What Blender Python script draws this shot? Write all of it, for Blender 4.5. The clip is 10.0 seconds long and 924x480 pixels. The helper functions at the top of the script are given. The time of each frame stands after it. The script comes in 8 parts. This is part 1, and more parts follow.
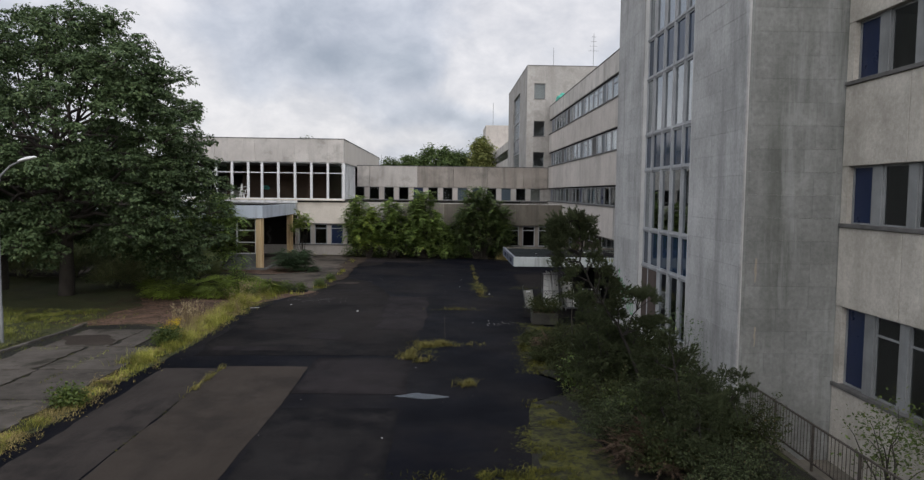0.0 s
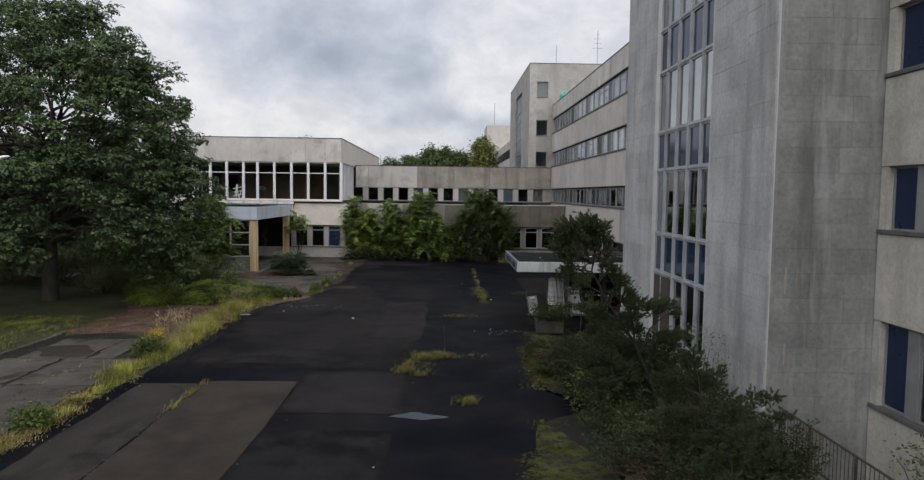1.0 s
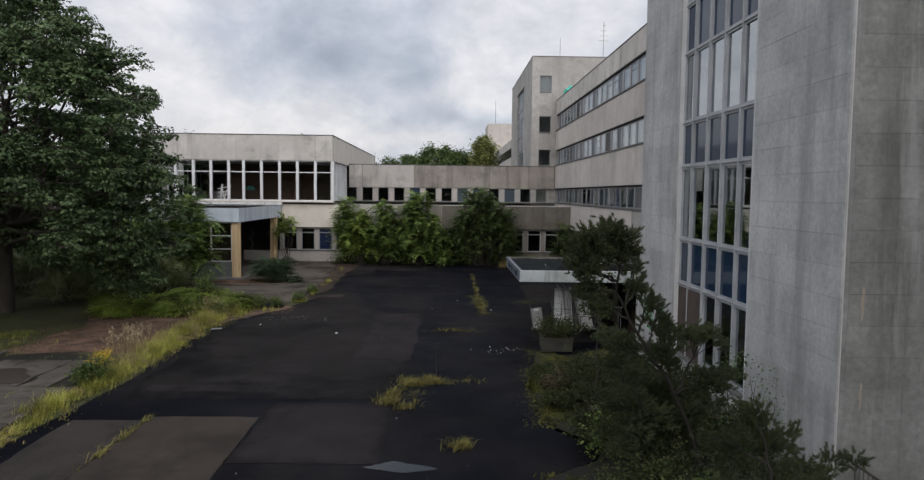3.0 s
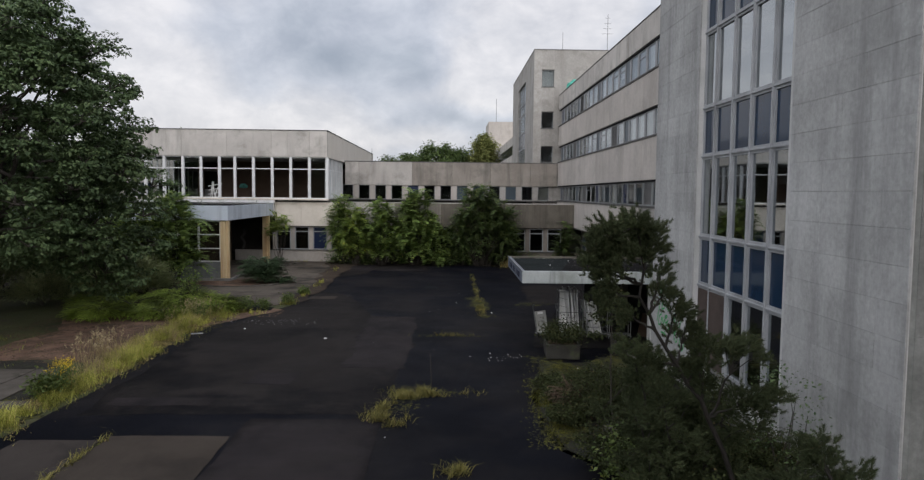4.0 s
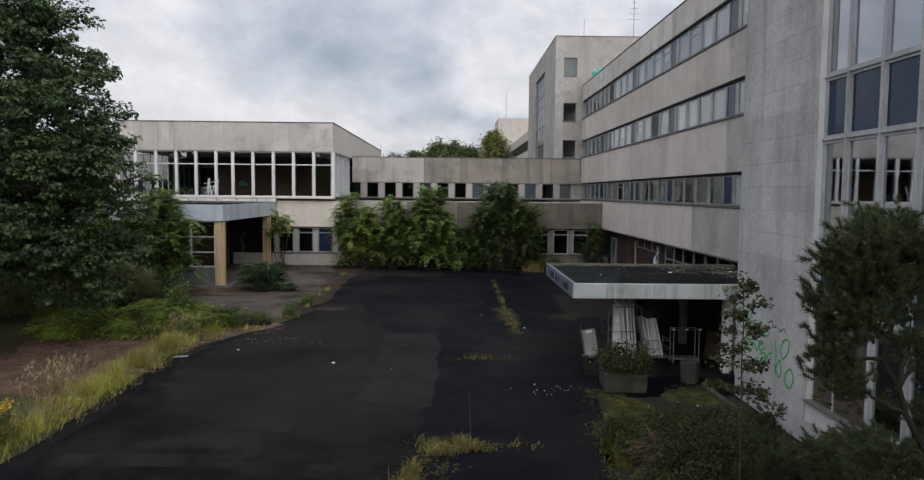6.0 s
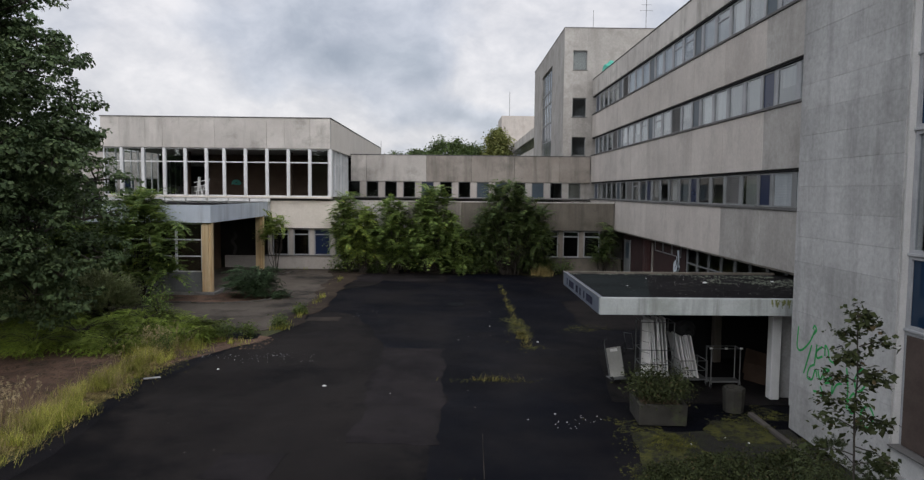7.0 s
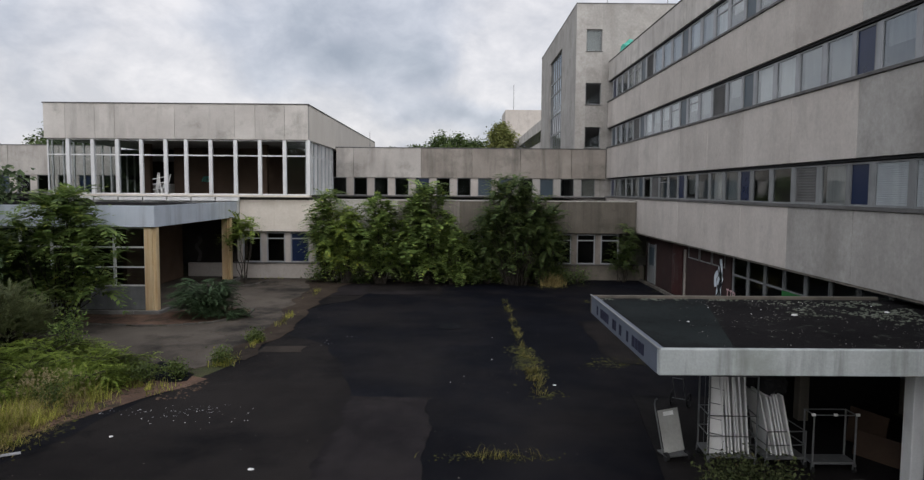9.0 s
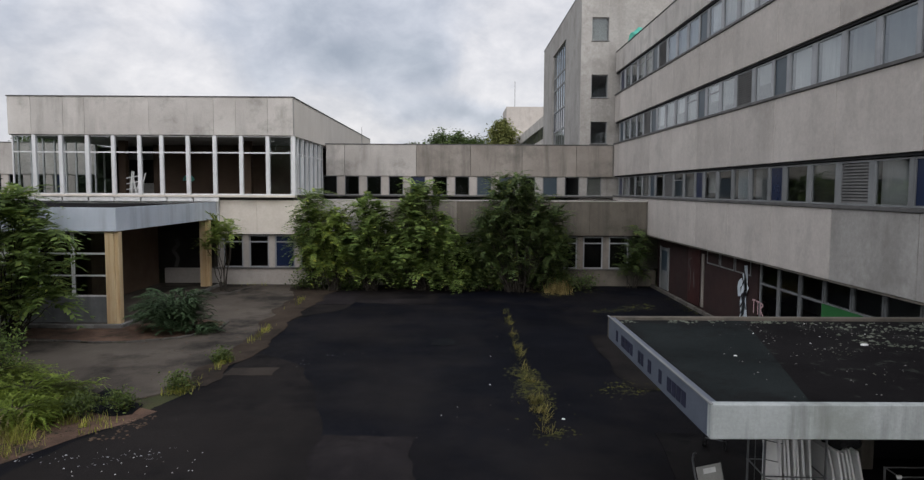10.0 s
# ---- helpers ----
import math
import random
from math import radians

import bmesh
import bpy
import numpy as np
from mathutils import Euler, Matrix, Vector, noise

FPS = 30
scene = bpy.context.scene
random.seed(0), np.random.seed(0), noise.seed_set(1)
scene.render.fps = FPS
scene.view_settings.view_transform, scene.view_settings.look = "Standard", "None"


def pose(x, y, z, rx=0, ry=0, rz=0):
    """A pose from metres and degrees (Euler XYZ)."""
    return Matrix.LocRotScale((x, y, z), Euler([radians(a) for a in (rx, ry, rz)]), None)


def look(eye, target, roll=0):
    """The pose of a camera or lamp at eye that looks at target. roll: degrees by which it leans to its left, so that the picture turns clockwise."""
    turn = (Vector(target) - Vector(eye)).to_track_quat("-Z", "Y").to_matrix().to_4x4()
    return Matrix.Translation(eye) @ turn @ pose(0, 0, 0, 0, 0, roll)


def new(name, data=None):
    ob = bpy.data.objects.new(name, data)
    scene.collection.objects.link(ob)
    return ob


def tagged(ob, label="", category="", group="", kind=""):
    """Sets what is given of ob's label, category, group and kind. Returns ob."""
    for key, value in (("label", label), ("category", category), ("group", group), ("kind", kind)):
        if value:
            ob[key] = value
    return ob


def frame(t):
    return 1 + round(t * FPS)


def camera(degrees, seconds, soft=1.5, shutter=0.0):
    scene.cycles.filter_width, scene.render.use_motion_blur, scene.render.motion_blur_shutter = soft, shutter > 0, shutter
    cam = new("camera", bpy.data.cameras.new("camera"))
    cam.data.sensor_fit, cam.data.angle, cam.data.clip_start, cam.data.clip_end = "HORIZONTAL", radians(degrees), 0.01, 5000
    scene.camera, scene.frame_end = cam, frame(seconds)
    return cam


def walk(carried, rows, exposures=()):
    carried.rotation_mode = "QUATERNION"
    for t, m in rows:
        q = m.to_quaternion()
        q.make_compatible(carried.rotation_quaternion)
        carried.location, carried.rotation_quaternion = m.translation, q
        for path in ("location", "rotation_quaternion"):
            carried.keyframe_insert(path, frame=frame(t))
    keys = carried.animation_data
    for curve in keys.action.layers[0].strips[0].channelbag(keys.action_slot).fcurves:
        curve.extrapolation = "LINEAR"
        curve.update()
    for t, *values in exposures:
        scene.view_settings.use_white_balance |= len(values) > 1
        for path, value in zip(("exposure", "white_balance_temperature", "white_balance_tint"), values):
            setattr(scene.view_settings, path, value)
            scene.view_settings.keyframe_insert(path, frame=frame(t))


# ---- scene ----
cam = camera(67.5, 10.0, soft=1.3)
METRES, EYE, TILT, LEAN, TURN = 22.672, 5.6, 0.0, 0.0, -1.4
ROWS = [
    (0.0, 0.0, 0.0, 0.0, 0.05, -3.87, -0.72),
    (0.5, 0.0002, 0.0342, 0.001, 0.11, -3.87, -0.73),
    (1.0, 0.0007, 0.0682, 0.0025, 0.14, -3.86, -0.74),
    (1.5, 0.0019, 0.1041, 0.0039, 0.17, -3.84, -0.72),
    (2.0, 0.0033, 0.1402, 0.0045, 0.19, -3.82, -0.71),
    (2.5, 0.0063, 0.1761, 0.0043, 0.23, -3.84, -0.69),
    (4.0, 0.0142, 0.299, -0.0067, 0.33, -3.83, -0.64),
    (4.5, 0.0096, 0.3458, -0.0102, 0.39, -3.84, -0.59),
    (5.0, -0.0023, 0.3918, -0.012, 0.5, -3.86, -0.55),
    (5.5, -0.0177, 0.4376, -0.0117, 0.59, -3.88, -0.55),
    (7.0, -0.0391, 0.6024, -0.0104, 0.79, -3.98, -0.59),
    (7.5, -0.0394, 0.6686, -0.0098, 0.87, -4.01, -0.57),
    (8.0, -0.0371, 0.7368, -0.0106, 0.94, -4.03, -0.56),
    (8.5, -0.0334, 0.8025, -0.0121, 1.02, -4.07, -0.49),
    (9.0, -0.0292, 0.8665, -0.0125, 1.1, -4.14, -0.43),
    (9.5, -0.0255, 0.9302, -0.0121, 1.16, -4.19, -0.36),
    (10.0, -0.0221, 0.9923, -0.0113, 1.21, -4.25, -0.3),
]
walk(cam, [(t, pose(0, 0, EYE, TILT, LEAN, TURN) @ pose(METRES * x, METRES * y, METRES * z, 90 + pitch, roll, yaw)) for t, x, y, z, yaw, pitch, roll in ROWS],
     exposures=[(0.0, 0.0, 6420, 12), (10.0, 0.0, 6420, 12)])

# ---- sky, sun ----
world = bpy.data.worlds.new("overcast_sky")
scene.world = world
world.use_nodes = True
wn, wl = world.node_tree.nodes, world.node_tree.links
wn.clear()
SUN_AZ, SUN_EL = 184.0, 33.0


def wnode(kind, **vals):
    n = wn.new(kind)
    for k, v in vals.items():
        n.inputs[k].default_value = v
    return n


w_out = wn.new("ShaderNodeOutputWorld")
w_bg = wnode("ShaderNodeBackground", Strength=1.0)
w_sky = wn.new("ShaderNodeTexSky")
w_sky.sky_type, w_sky.sun_disc = "NISHITA", False
w_sky.sun_elevation, w_sky.sun_rotation = radians(SUN_EL), radians(SUN_AZ)
w_sky.air_density, w_sky.dust_density = 1.2, 2.5
w_co = wn.new("ShaderNodeTexCoord")
w_map = wn.new("ShaderNodeMapping")
w_map.inputs["Scale"].default_value = (2.9, 2.9, 4.3)
w_map.inputs["Location"].default_value = (4.1, 0.6, 0.35)
w_n1 = wnode("ShaderNodeTexNoise", Scale=1.5, Detail=8.0, Roughness=0.47, Distortion=0.3)
w_n2 = wnode("ShaderNodeTexNoise", Scale=3.4, Detail=5.0, Roughness=0.6, Distortion=0.2)
w_r1 = wn.new("ShaderNodeValToRGB")
els = w_r1.color_ramp.elements
els[0].position, els[0].color = 0.38, (0.42, 0.47, 0.54, 1)
els[1].position, els[1].color = 0.62, (0.84, 0.838, 0.852, 1)
e = els.new(0.50)
e.color = (0.64, 0.675, 0.74, 1)
w_r2 = wn.new("ShaderNodeValToRGB")
w_r2.color_ramp.elements[0].position, w_r2.color_ramp.elements[0].color = 0.36, (0.82, 0.83, 0.855, 1)
w_r2.color_ramp.elements[1].position, w_r2.color_ramp.elements[1].color = 0.64, (1.12, 1.105, 1.09, 1)
w_mul = wn.new("ShaderNodeMixRGB")
w_mul.blend_type = "MULTIPLY"
w_mul.inputs[0].default_value = 1.0
w_dim = wn.new("ShaderNodeMixRGB")
w_dim.blend_type = "MULTIPLY"
w_dim.inputs[0].default_value = 1.0
w_dim.inputs[2].default_value = (0.1, 0.1, 0.1, 1)
w_mix = wn.new("ShaderNodeMixRGB")
w_mix.inputs[0].default_value = 0.88
w_sep = wn.new("ShaderNodeSeparateXYZ")
w_low = wnode("ShaderNodeMapRange")
for k, v in (("From Min", 0.0), ("From Max", 0.34), ("To Min", 0.05), ("To Max", -0.01)):
    w_low.inputs[k].default_value = v
w_add = wn.new("ShaderNodeMath")
w_add.operation = "ADD"
wl.new(w_co.outputs["Generated"], w_sep.inputs[0])
wl.new(w_sep.outputs["Z"], w_low.inputs["Value"])
# cloud banks: (direction, half width, half height, how much lighter or darker), frayed by noise
w_fray = wnode("ShaderNodeTexNoise", Scale=7.0, Detail=7.0, Roughness=0.58)
w_off = wn.new("ShaderNodeVectorMath")
w_off.operation = "SUBTRACT"
w_off.inputs[1].default_value = (0.5, 0.5, 0.5)
w_ws = wn.new("ShaderNodeVectorMath")
w_ws.operation = "MULTIPLY"
w_ws.inputs[1].default_value = (0.12, 0.12, 0.075)
w_warp = wn.new("ShaderNodeVectorMath")
wl.new(w_co.outputs["Generated"], w_fray.inputs["Vector"])
wl.new(w_fray.outputs["Color"], w_off.inputs[0])
wl.new(w_off.outputs[0], w_ws.inputs[0])
wl.new(w_co.outputs["Generated"], w_warp.inputs[0])
wl.new(w_ws.outputs[0], w_warp.inputs[1])
BANKS = (((-0.155, 0.963, 0.226), 0.24, 0.085, -0.055), ((-0.29, 0.94, 0.175), 0.13, 0.05, -0.05), ((-0.02, 0.985, 0.168), 0.07, 0.05, -0.05),
         ((0.025, 0.994, 0.105), 0.085, 0.03, -0.09), ((0.118, 0.968, 0.205), 0.04, 0.03, -0.10), ((0.06, 0.98, 0.168), 0.075, 0.05, 0.30),
         ((0.01, 0.99, 0.128), 0.07, 0.025, 0.12), ((-0.25, 0.962, 0.1), 0.15, 0.025, 0.15), ((-0.06, 0.994, 0.078), 0.14, 0.022, 0.12),
         ((-0.40, 0.90, 0.15), 0.12, 0.05, 0.13), ((0.15, 0.955, 0.24), 0.12, 0.06, 0.15), ((-0.13, 0.98, 0.13), 0.1, 0.03, 0.06), ((-0.36, 0.9, 0.24), 0.12, 0.05, 0.05))
w_sum = w_low.outputs["Result"]
for (bx, by, bz), bw, bh, amount in BANKS:
    w_s = wn.new("ShaderNodeVectorMath")
    w_s.operation = "MULTIPLY"
    w_s.inputs[1].default_value = (1 / bw, 1 / bw, 1 / bh)
    w_d = wn.new("ShaderNodeVectorMath")
    w_d.operation = "DISTANCE"
    w_d.inputs[1].default_value = (bx / bw, by / bw, bz / bh)
    w_m = wn.new("ShaderNodeMapRange")
    w_m.interpolation_type = "SMOOTHSTEP"
    for k, v in (("From Min", 0.1), ("From Max", 1.5), ("To Min", amount), ("To Max", 0.0)):
        w_m.inputs[k].default_value = v
    w_p = wn.new("ShaderNodeMath")
    wl.new(w_warp.outputs[0], w_s.inputs[0])
    wl.new(w_s.outputs[0], w_d.inputs[0])
    wl.new(w_d.outputs["Value"], w_m.inputs["Value"])
    wl.new(w_sum, w_p.inputs[0])
    wl.new(w_m.outputs["Result"], w_p.inputs[1])
    w_sum = w_p.outputs[0]
w_soft = wnode("ShaderNodeMapRange")
for k, v in (("From Min", 0.0), ("From Max", 1.0), ("To Min", 0.26), ("To Max", 0.78)):
    w_soft.inputs[k].default_value = v
wl.new(w_n1.outputs["Fac"], w_soft.inputs["Value"])
wl.new(w_soft.outputs["Result"], w_add.inputs[0])
wl.new(w_sum, w_add.inputs[1])
# the cloud is brighter overhead and towards the hidden sun
w_dot = wn.new("ShaderNodeVectorMath")
w_dot.operation = "DOT_PRODUCT"
w_dot.inputs[1].default_value = (-0.18, -0.83, 0.52)
w_up = wnode("ShaderNodeMapRange")
for k, v in (("From Min", 0.0), ("From Max", 1.0), ("To Min", 1.0), ("To Max", 2.4)):
    w_up.inputs[k].default_value = v
w_glow = wn.new("ShaderNodeMixRGB")
w_glow.blend_type = "MULTIPLY"
w_glow.inputs[0].default_value = 1.0
wl.new(w_co.outputs["Generated"], w_dot.inputs[0])
wl.new(w_dot.outputs["Value"], w_up.inputs["Value"])
wl.new(w_up.outputs["Result"], w_glow.inputs[2])
for a, b in ((w_co.outputs["Generated"], w_map.inputs["Vector"]), (w_map.outputs[0], w_n1.inputs["Vector"]),
             (w_map.outputs[0], w_n2.inputs["Vector"]), (w_add.outputs[0], w_r1.inputs[0]), (w_n2.outputs["Fac"], w_r2.inputs[0]),
             (w_r1.outputs[0], w_mul.inputs[1]), (w_r2.outputs[0], w_mul.inputs[2]), (w_sky.outputs[0], w_dim.inputs[1]),
             (w_dim.outputs[0], w_mix.inputs[1]), (w_mul.outputs[0], w_mix.inputs[2]), (w_mix.outputs[0], w_glow.inputs[1]), (w_glow.outputs[0], w_bg.inputs["Color"]),
             (w_bg.outputs[0], w_out.inputs["Surface"])):
    wl.new(a, b)

sun = new("sun", bpy.data.lights.new("sun", "SUN"))
sun.data.energy, sun.data.angle, sun.data.color = 0.98, radians(90), (1.0, 0.975, 0.945)
sun_way = Vector((math.sin(radians(SUN_AZ)) * math.cos(radians(SUN_EL)), math.cos(radians(SUN_AZ)) * math.cos(radians(SUN_EL)), math.sin(radians(SUN_EL))))
sun.matrix_world = look(sun_way * 80, (0, 0, 0))


# ---- materials ----
def nodes_of(name):
    m = bpy.data.materials.new(name)
    m.use_nodes = True
    nt = m.node_tree
    return m, nt.nodes, nt.links, nt.nodes["Principled BSDF"]


def surf(name, c1, c2, scale=1.0, rough=(0.75, 0.95), bump=0.15, bscale=30.0, streak=None, streak_amt=0.5, streak_scale=(1.6, 1.6, 0.12),
         spots=None, spot_amt=0.6, spot_scale=0.7, spot_edge=(0.52, 0.66), spot_vec=None, rnd=0.0, spec=0.3, metal=0.0, fine=0.25, dist=0.02, worn=None):
    """A weathered surface: two tones in large cloudy areas, a fine grain, streaks that run down, spots of dirt, a tone for each piece."""
    m, n, l, bsdf = nodes_of(name)
    geo = n.new("ShaderNodeNewGeometry")
    pos = geo.outputs["Position"]

    def noise_at(sc, detail, vec_scale=None, rough_=0.6, off=(0, 0, 0)):
        mp = n.new("ShaderNodeMapping")
        mp.inputs["Location"].default_value = off
        if vec_scale:
            mp.inputs["Scale"].default_value = vec_scale
        l.new(pos, mp.inputs["Vector"])
        t = n.new("ShaderNodeTexNoise")
        t.inputs["Scale"].default_value, t.inputs["Detail"].default_value, t.inputs["Roughness"].default_value = sc, detail, rough_
        l.new(mp.outputs[0], t.inputs["Vector"])
        return t.outputs["Fac"]

    def ramp(fac, lo, hi):
        r = n.new("ShaderNodeMapRange")
        r.inputs["From Min"].default_value, r.inputs["From Max"].default_value = lo, hi
        l.new(fac, r.inputs["Value"])
        return r.outputs["Result"]

    def mix(kind, fac, a, b):
        x = n.new("ShaderNodeMixRGB")
        x.blend_type = kind
        for i, v in ((0, fac), (1, a), (2, b)):
            if isinstance(v, (int, float)):
                x.inputs[i].default_value = v
            elif isinstance(v, tuple):
                x.inputs[i].default_value = (*v, 1)
            else:
                l.new(v, x.inputs[i])
        return x.outputs[0]

    def times(a, k):
        x = n.new("ShaderNodeMath")
        x.operation = "MULTIPLY"
        l.new(a, x.inputs[0])
        x.inputs[1].default_value = k
        return x.outputs[0]

    big = ramp(noise_at(scale, 6), 0.3, 0.7)
    col = mix("MIX", big, c1, c2)
    grain = noise_at(bscale, 4, rough_=0.7)
    if fine:
        col = mix("OVERLAY", fine, col, grain)
    if streak:
        s = ramp(noise_at(1.0, 5, streak_scale, 0.65, (3.1, 7.7, 1.3)), 0.48, 0.72)
        col = mix("MIX", times(s, streak_amt), col, streak)
    if spots:
        s = ramp(noise_at(spot_scale, 7, spot_vec, 0.68, (11.0, 2.0, 5.0)), *spot_edge)
        col = mix("MIX", times(s, spot_amt), col, spots)
    if worn:
        # the surface is worn away in flecks towards its outline, down to the older layer's colour
        gx = n.new("ShaderNodeSeparateXYZ")
        l.new(n.new("ShaderNodeTexCoord").outputs["Generated"], gx.inputs[0])
        edge_ = None
        for axis in ("X", "Y"):
            pp = n.new("ShaderNodeMath")
            pp.operation = "PINGPONG"
            pp.inputs[1].default_value = 0.5
            l.new(gx.outputs[axis], pp.inputs[0])
            if edge_ is None:
                edge_ = pp.outputs[0]
            else:
                mn = n.new("ShaderNodeMath")
                mn.operation = "MINIMUM"
                l.new(edge_, mn.inputs[0])
                l.new(pp.outputs[0], mn.inputs[1])
                edge_ = mn.outputs[0]
        sm = n.new("ShaderNodeMath")
        sm.operation = "MULTIPLY_ADD"
        sm.inputs[1].default_value = 0.55
        l.new(noise_at(1.4, 7, None, 0.7, (2.0, 8.0, 4.0)), sm.inputs[0])
        l.new(edge_, sm.inputs[2])
        col = mix("MIX", ramp(sm.outputs[0], 0.25, 0.36), worn, col)
    if rnd:
        oi = n.new("ShaderNodeObjectInfo")
        r = n.new("ShaderNodeMapRange")
        r.inputs["To Min"].default_value, r.inputs["To Max"].default_value = 1 - rnd, 1 + rnd
        l.new(oi.outputs["Random"], r.inputs["Value"])
        hs = n.new("ShaderNodeHueSaturation")
        l.new(r.outputs["Result"], hs.inputs["Value"])
        l.new(col, hs.inputs["Color"])
        col = hs.outputs[0]
    l.new(col, bsdf.inputs["Base Color"])
    rr = n.new("ShaderNodeMapRange")
    rr.inputs["To Min"].default_value, rr.inputs["To Max"].default_value = rough
    l.new(noise_at(scale * 2.3, 5, None, 0.6, (5, 1, 9)), rr.inputs["Value"])
    l.new(rr.outputs["Result"], bsdf.inputs["Roughness"])
    bsdf.inputs["Specular IOR Level"].default_value = spec
    bsdf.inputs["Metallic"].default_value = metal
    if bump:
        bp = n.new("ShaderNodeBump")
        bp.inputs["Strength"].default_value, bp.inputs["Distance"].default_value = bump, dist
        l.new(grain, bp.inputs["Height"])
        l.new(bp.outputs[0], bsdf.inputs["Normal"])
    return m


def glass(name, tint=(0.8, 0.85, 0.85), ior=1.55, rough=0.03, wave=0.02):
    m, n, l, bsdf = nodes_of(name)
    n.remove(bsdf)
    out = n["Material Output"]
    tr, gl, mx, fr = n.new("ShaderNodeBsdfTransparent"), n.new("ShaderNodeBsdfGlossy"), n.new("ShaderNodeMixShader"), n.new("ShaderNodeFresnel")
    tr.inputs["Color"].default_value = (*tint, 1)
    gl.inputs["Color"].default_value, gl.inputs["Roughness"].default_value = (0.9, 0.96, 1.0, 1), rough
    fr.inputs["IOR"].default_value = ior
    geo, t, bp = n.new("ShaderNodeNewGeometry"), n.new("ShaderNodeTexNoise"), n.new("ShaderNodeBump")
    t.inputs["Scale"].default_value = 1.3
    bp.inputs["Strength"].default_value, bp.inputs["Distance"].default_value = wave, 0.1
    for a, b in ((geo.outputs["Position"], t.inputs["Vector"]), (t.outputs["Fac"], bp.inputs["Height"]), (bp.outputs[0], gl.inputs["Normal"]),
                 (fr.outputs[0], mx.inputs[0]), (tr.outputs[0], mx.inputs[1]), (gl.outputs[0], mx.inputs[2]), (mx.outputs[0], out.inputs["Surface"])):
        l.new(a, b)
    return m


def leafy(name, c1, c2, c3=None, rough=0.55, trans=0.25, spec=0.25, drift=0.8, swing=0.35):
    """Leaves: a tone for each leaf, larger drifts of tone, some light through."""
    m, n, l, bsdf = nodes_of(name)
    geo = n.new("ShaderNodeNewGeometry")
    r = n.new("ShaderNodeValToRGB")
    r.color_ramp.elements[0].color, r.color_ramp.elements[1].color = (*c1, 1), (*c2, 1)
    if c3:
        x = r.color_ramp.elements.new(0.93)
        x.color = (*c2, 1)
        r.color_ramp.elements[-1].color = (*c3, 1)
    l.new(geo.outputs["Random Per Island"], r.inputs[0])
    t = n.new("ShaderNodeTexNoise")
    t.inputs["Scale"].default_value, t.inputs["Detail"].default_value = drift, 3
    l.new(geo.outputs["Position"], t.inputs["Vector"])
    mr = n.new("ShaderNodeMapRange")
    mr.inputs["From Min"].default_value, mr.inputs["From Max"].default_value = 0.3, 0.7
    mr.inputs["To Min"].default_value, mr.inputs["To Max"].default_value = 1 - swing, 1 + swing
    l.new(t.outputs["Fac"], mr.inputs["Value"])
    hs = n.new("ShaderNodeHueSaturation")
    l.new(mr.outputs["Result"], hs.inputs["Value"])
    l.new(r.outputs[0], hs.inputs["Color"])
    l.new(hs.outputs[0], bsdf.inputs["Base Color"])
    bsdf.inputs["Roughness"].default_value, bsdf.inputs["Specular IOR Level"].default_value = rough, spec
    tl, mx = n.new("ShaderNodeBsdfTranslucent"), n.new("ShaderNodeMixShader")
    l.new(hs.outputs[0], tl.inputs["Color"])
    mx.inputs[0].default_value = trans
    l.new(bsdf.outputs[0], mx.inputs[1])
    l.new(tl.outputs[0], mx.inputs[2])
    l.new(mx.outputs[0], n["Material Output"].inputs["Surface"])
    return m


CONC = surf("concrete_panel", (0.412, 0.374, 0.334), (0.51, 0.466, 0.42), 0.45, streak=(0.28, 0.26, 0.232), streak_amt=0.35, streak_scale=(0.8, 0.8, 0.16), spots=(0.30, 0.275, 0.245), spot_amt=0.4, rnd=0.08, bscale=8, fine=0.2, bump=0.3)
CONC_NEAR = surf("stained_concrete_panel", (0.35, 0.325, 0.28), (0.49, 0.458, 0.40), 0.7, streak=(0.22, 0.203, 0.168), streak_amt=0.45, streak_scale=(1.2, 1.2, 0.2), spots=(0.24, 0.222, 0.182), spot_amt=0.5, spot_scale=1.1, rnd=0.12, bscale=12, fine=0.4, bump=0.5)
# clean cream panels, with sunlit brightness also put into the colour
CONC_CREAM = surf("cream_concrete_panel", (0.60, 0.545, 0.465), (0.71, 0.65, 0.565), 0.5, streak=(0.42, 0.38, 0.31), streak_amt=0.3, spots=(0.48, 0.43, 0.36), spot_amt=0.3, rnd=0.04, bscale=8, fine=0.15)
CONC_DARK = surf("dark_streaked_concrete", (0.1033, 0.09139, 0.07344), (0.1721, 0.1509, 0.1224), 0.5, streak=(0.055, 0.053, 0.045), streak_amt=0.75, spots=(0.06, 0.06, 0.045), spot_amt=0.55, rnd=0.08, bscale=22)
CONC_TOP = surf("parapet_concrete", (0.4108, 0.3805, 0.3459), (0.5405, 0.5081, 0.4648), 0.5, streak=(0.17, 0.158, 0.135), streak_amt=0.55, streak_scale=(0.9, 0.9, 0.14), spots=(0.2, 0.19, 0.16), spot_amt=0.5, rnd=0.07, bscale=22)
# hall's east face: its lit look is painted in as a very pale cream
CREAM_EAST_LIT = surf("east_lit_cream_concrete", (0.72, 0.66, 0.575), (0.80, 0.745, 0.66), 0.5, streak=(0.58, 0.52, 0.44), streak_amt=0.25, bscale=8, fine=0.1)
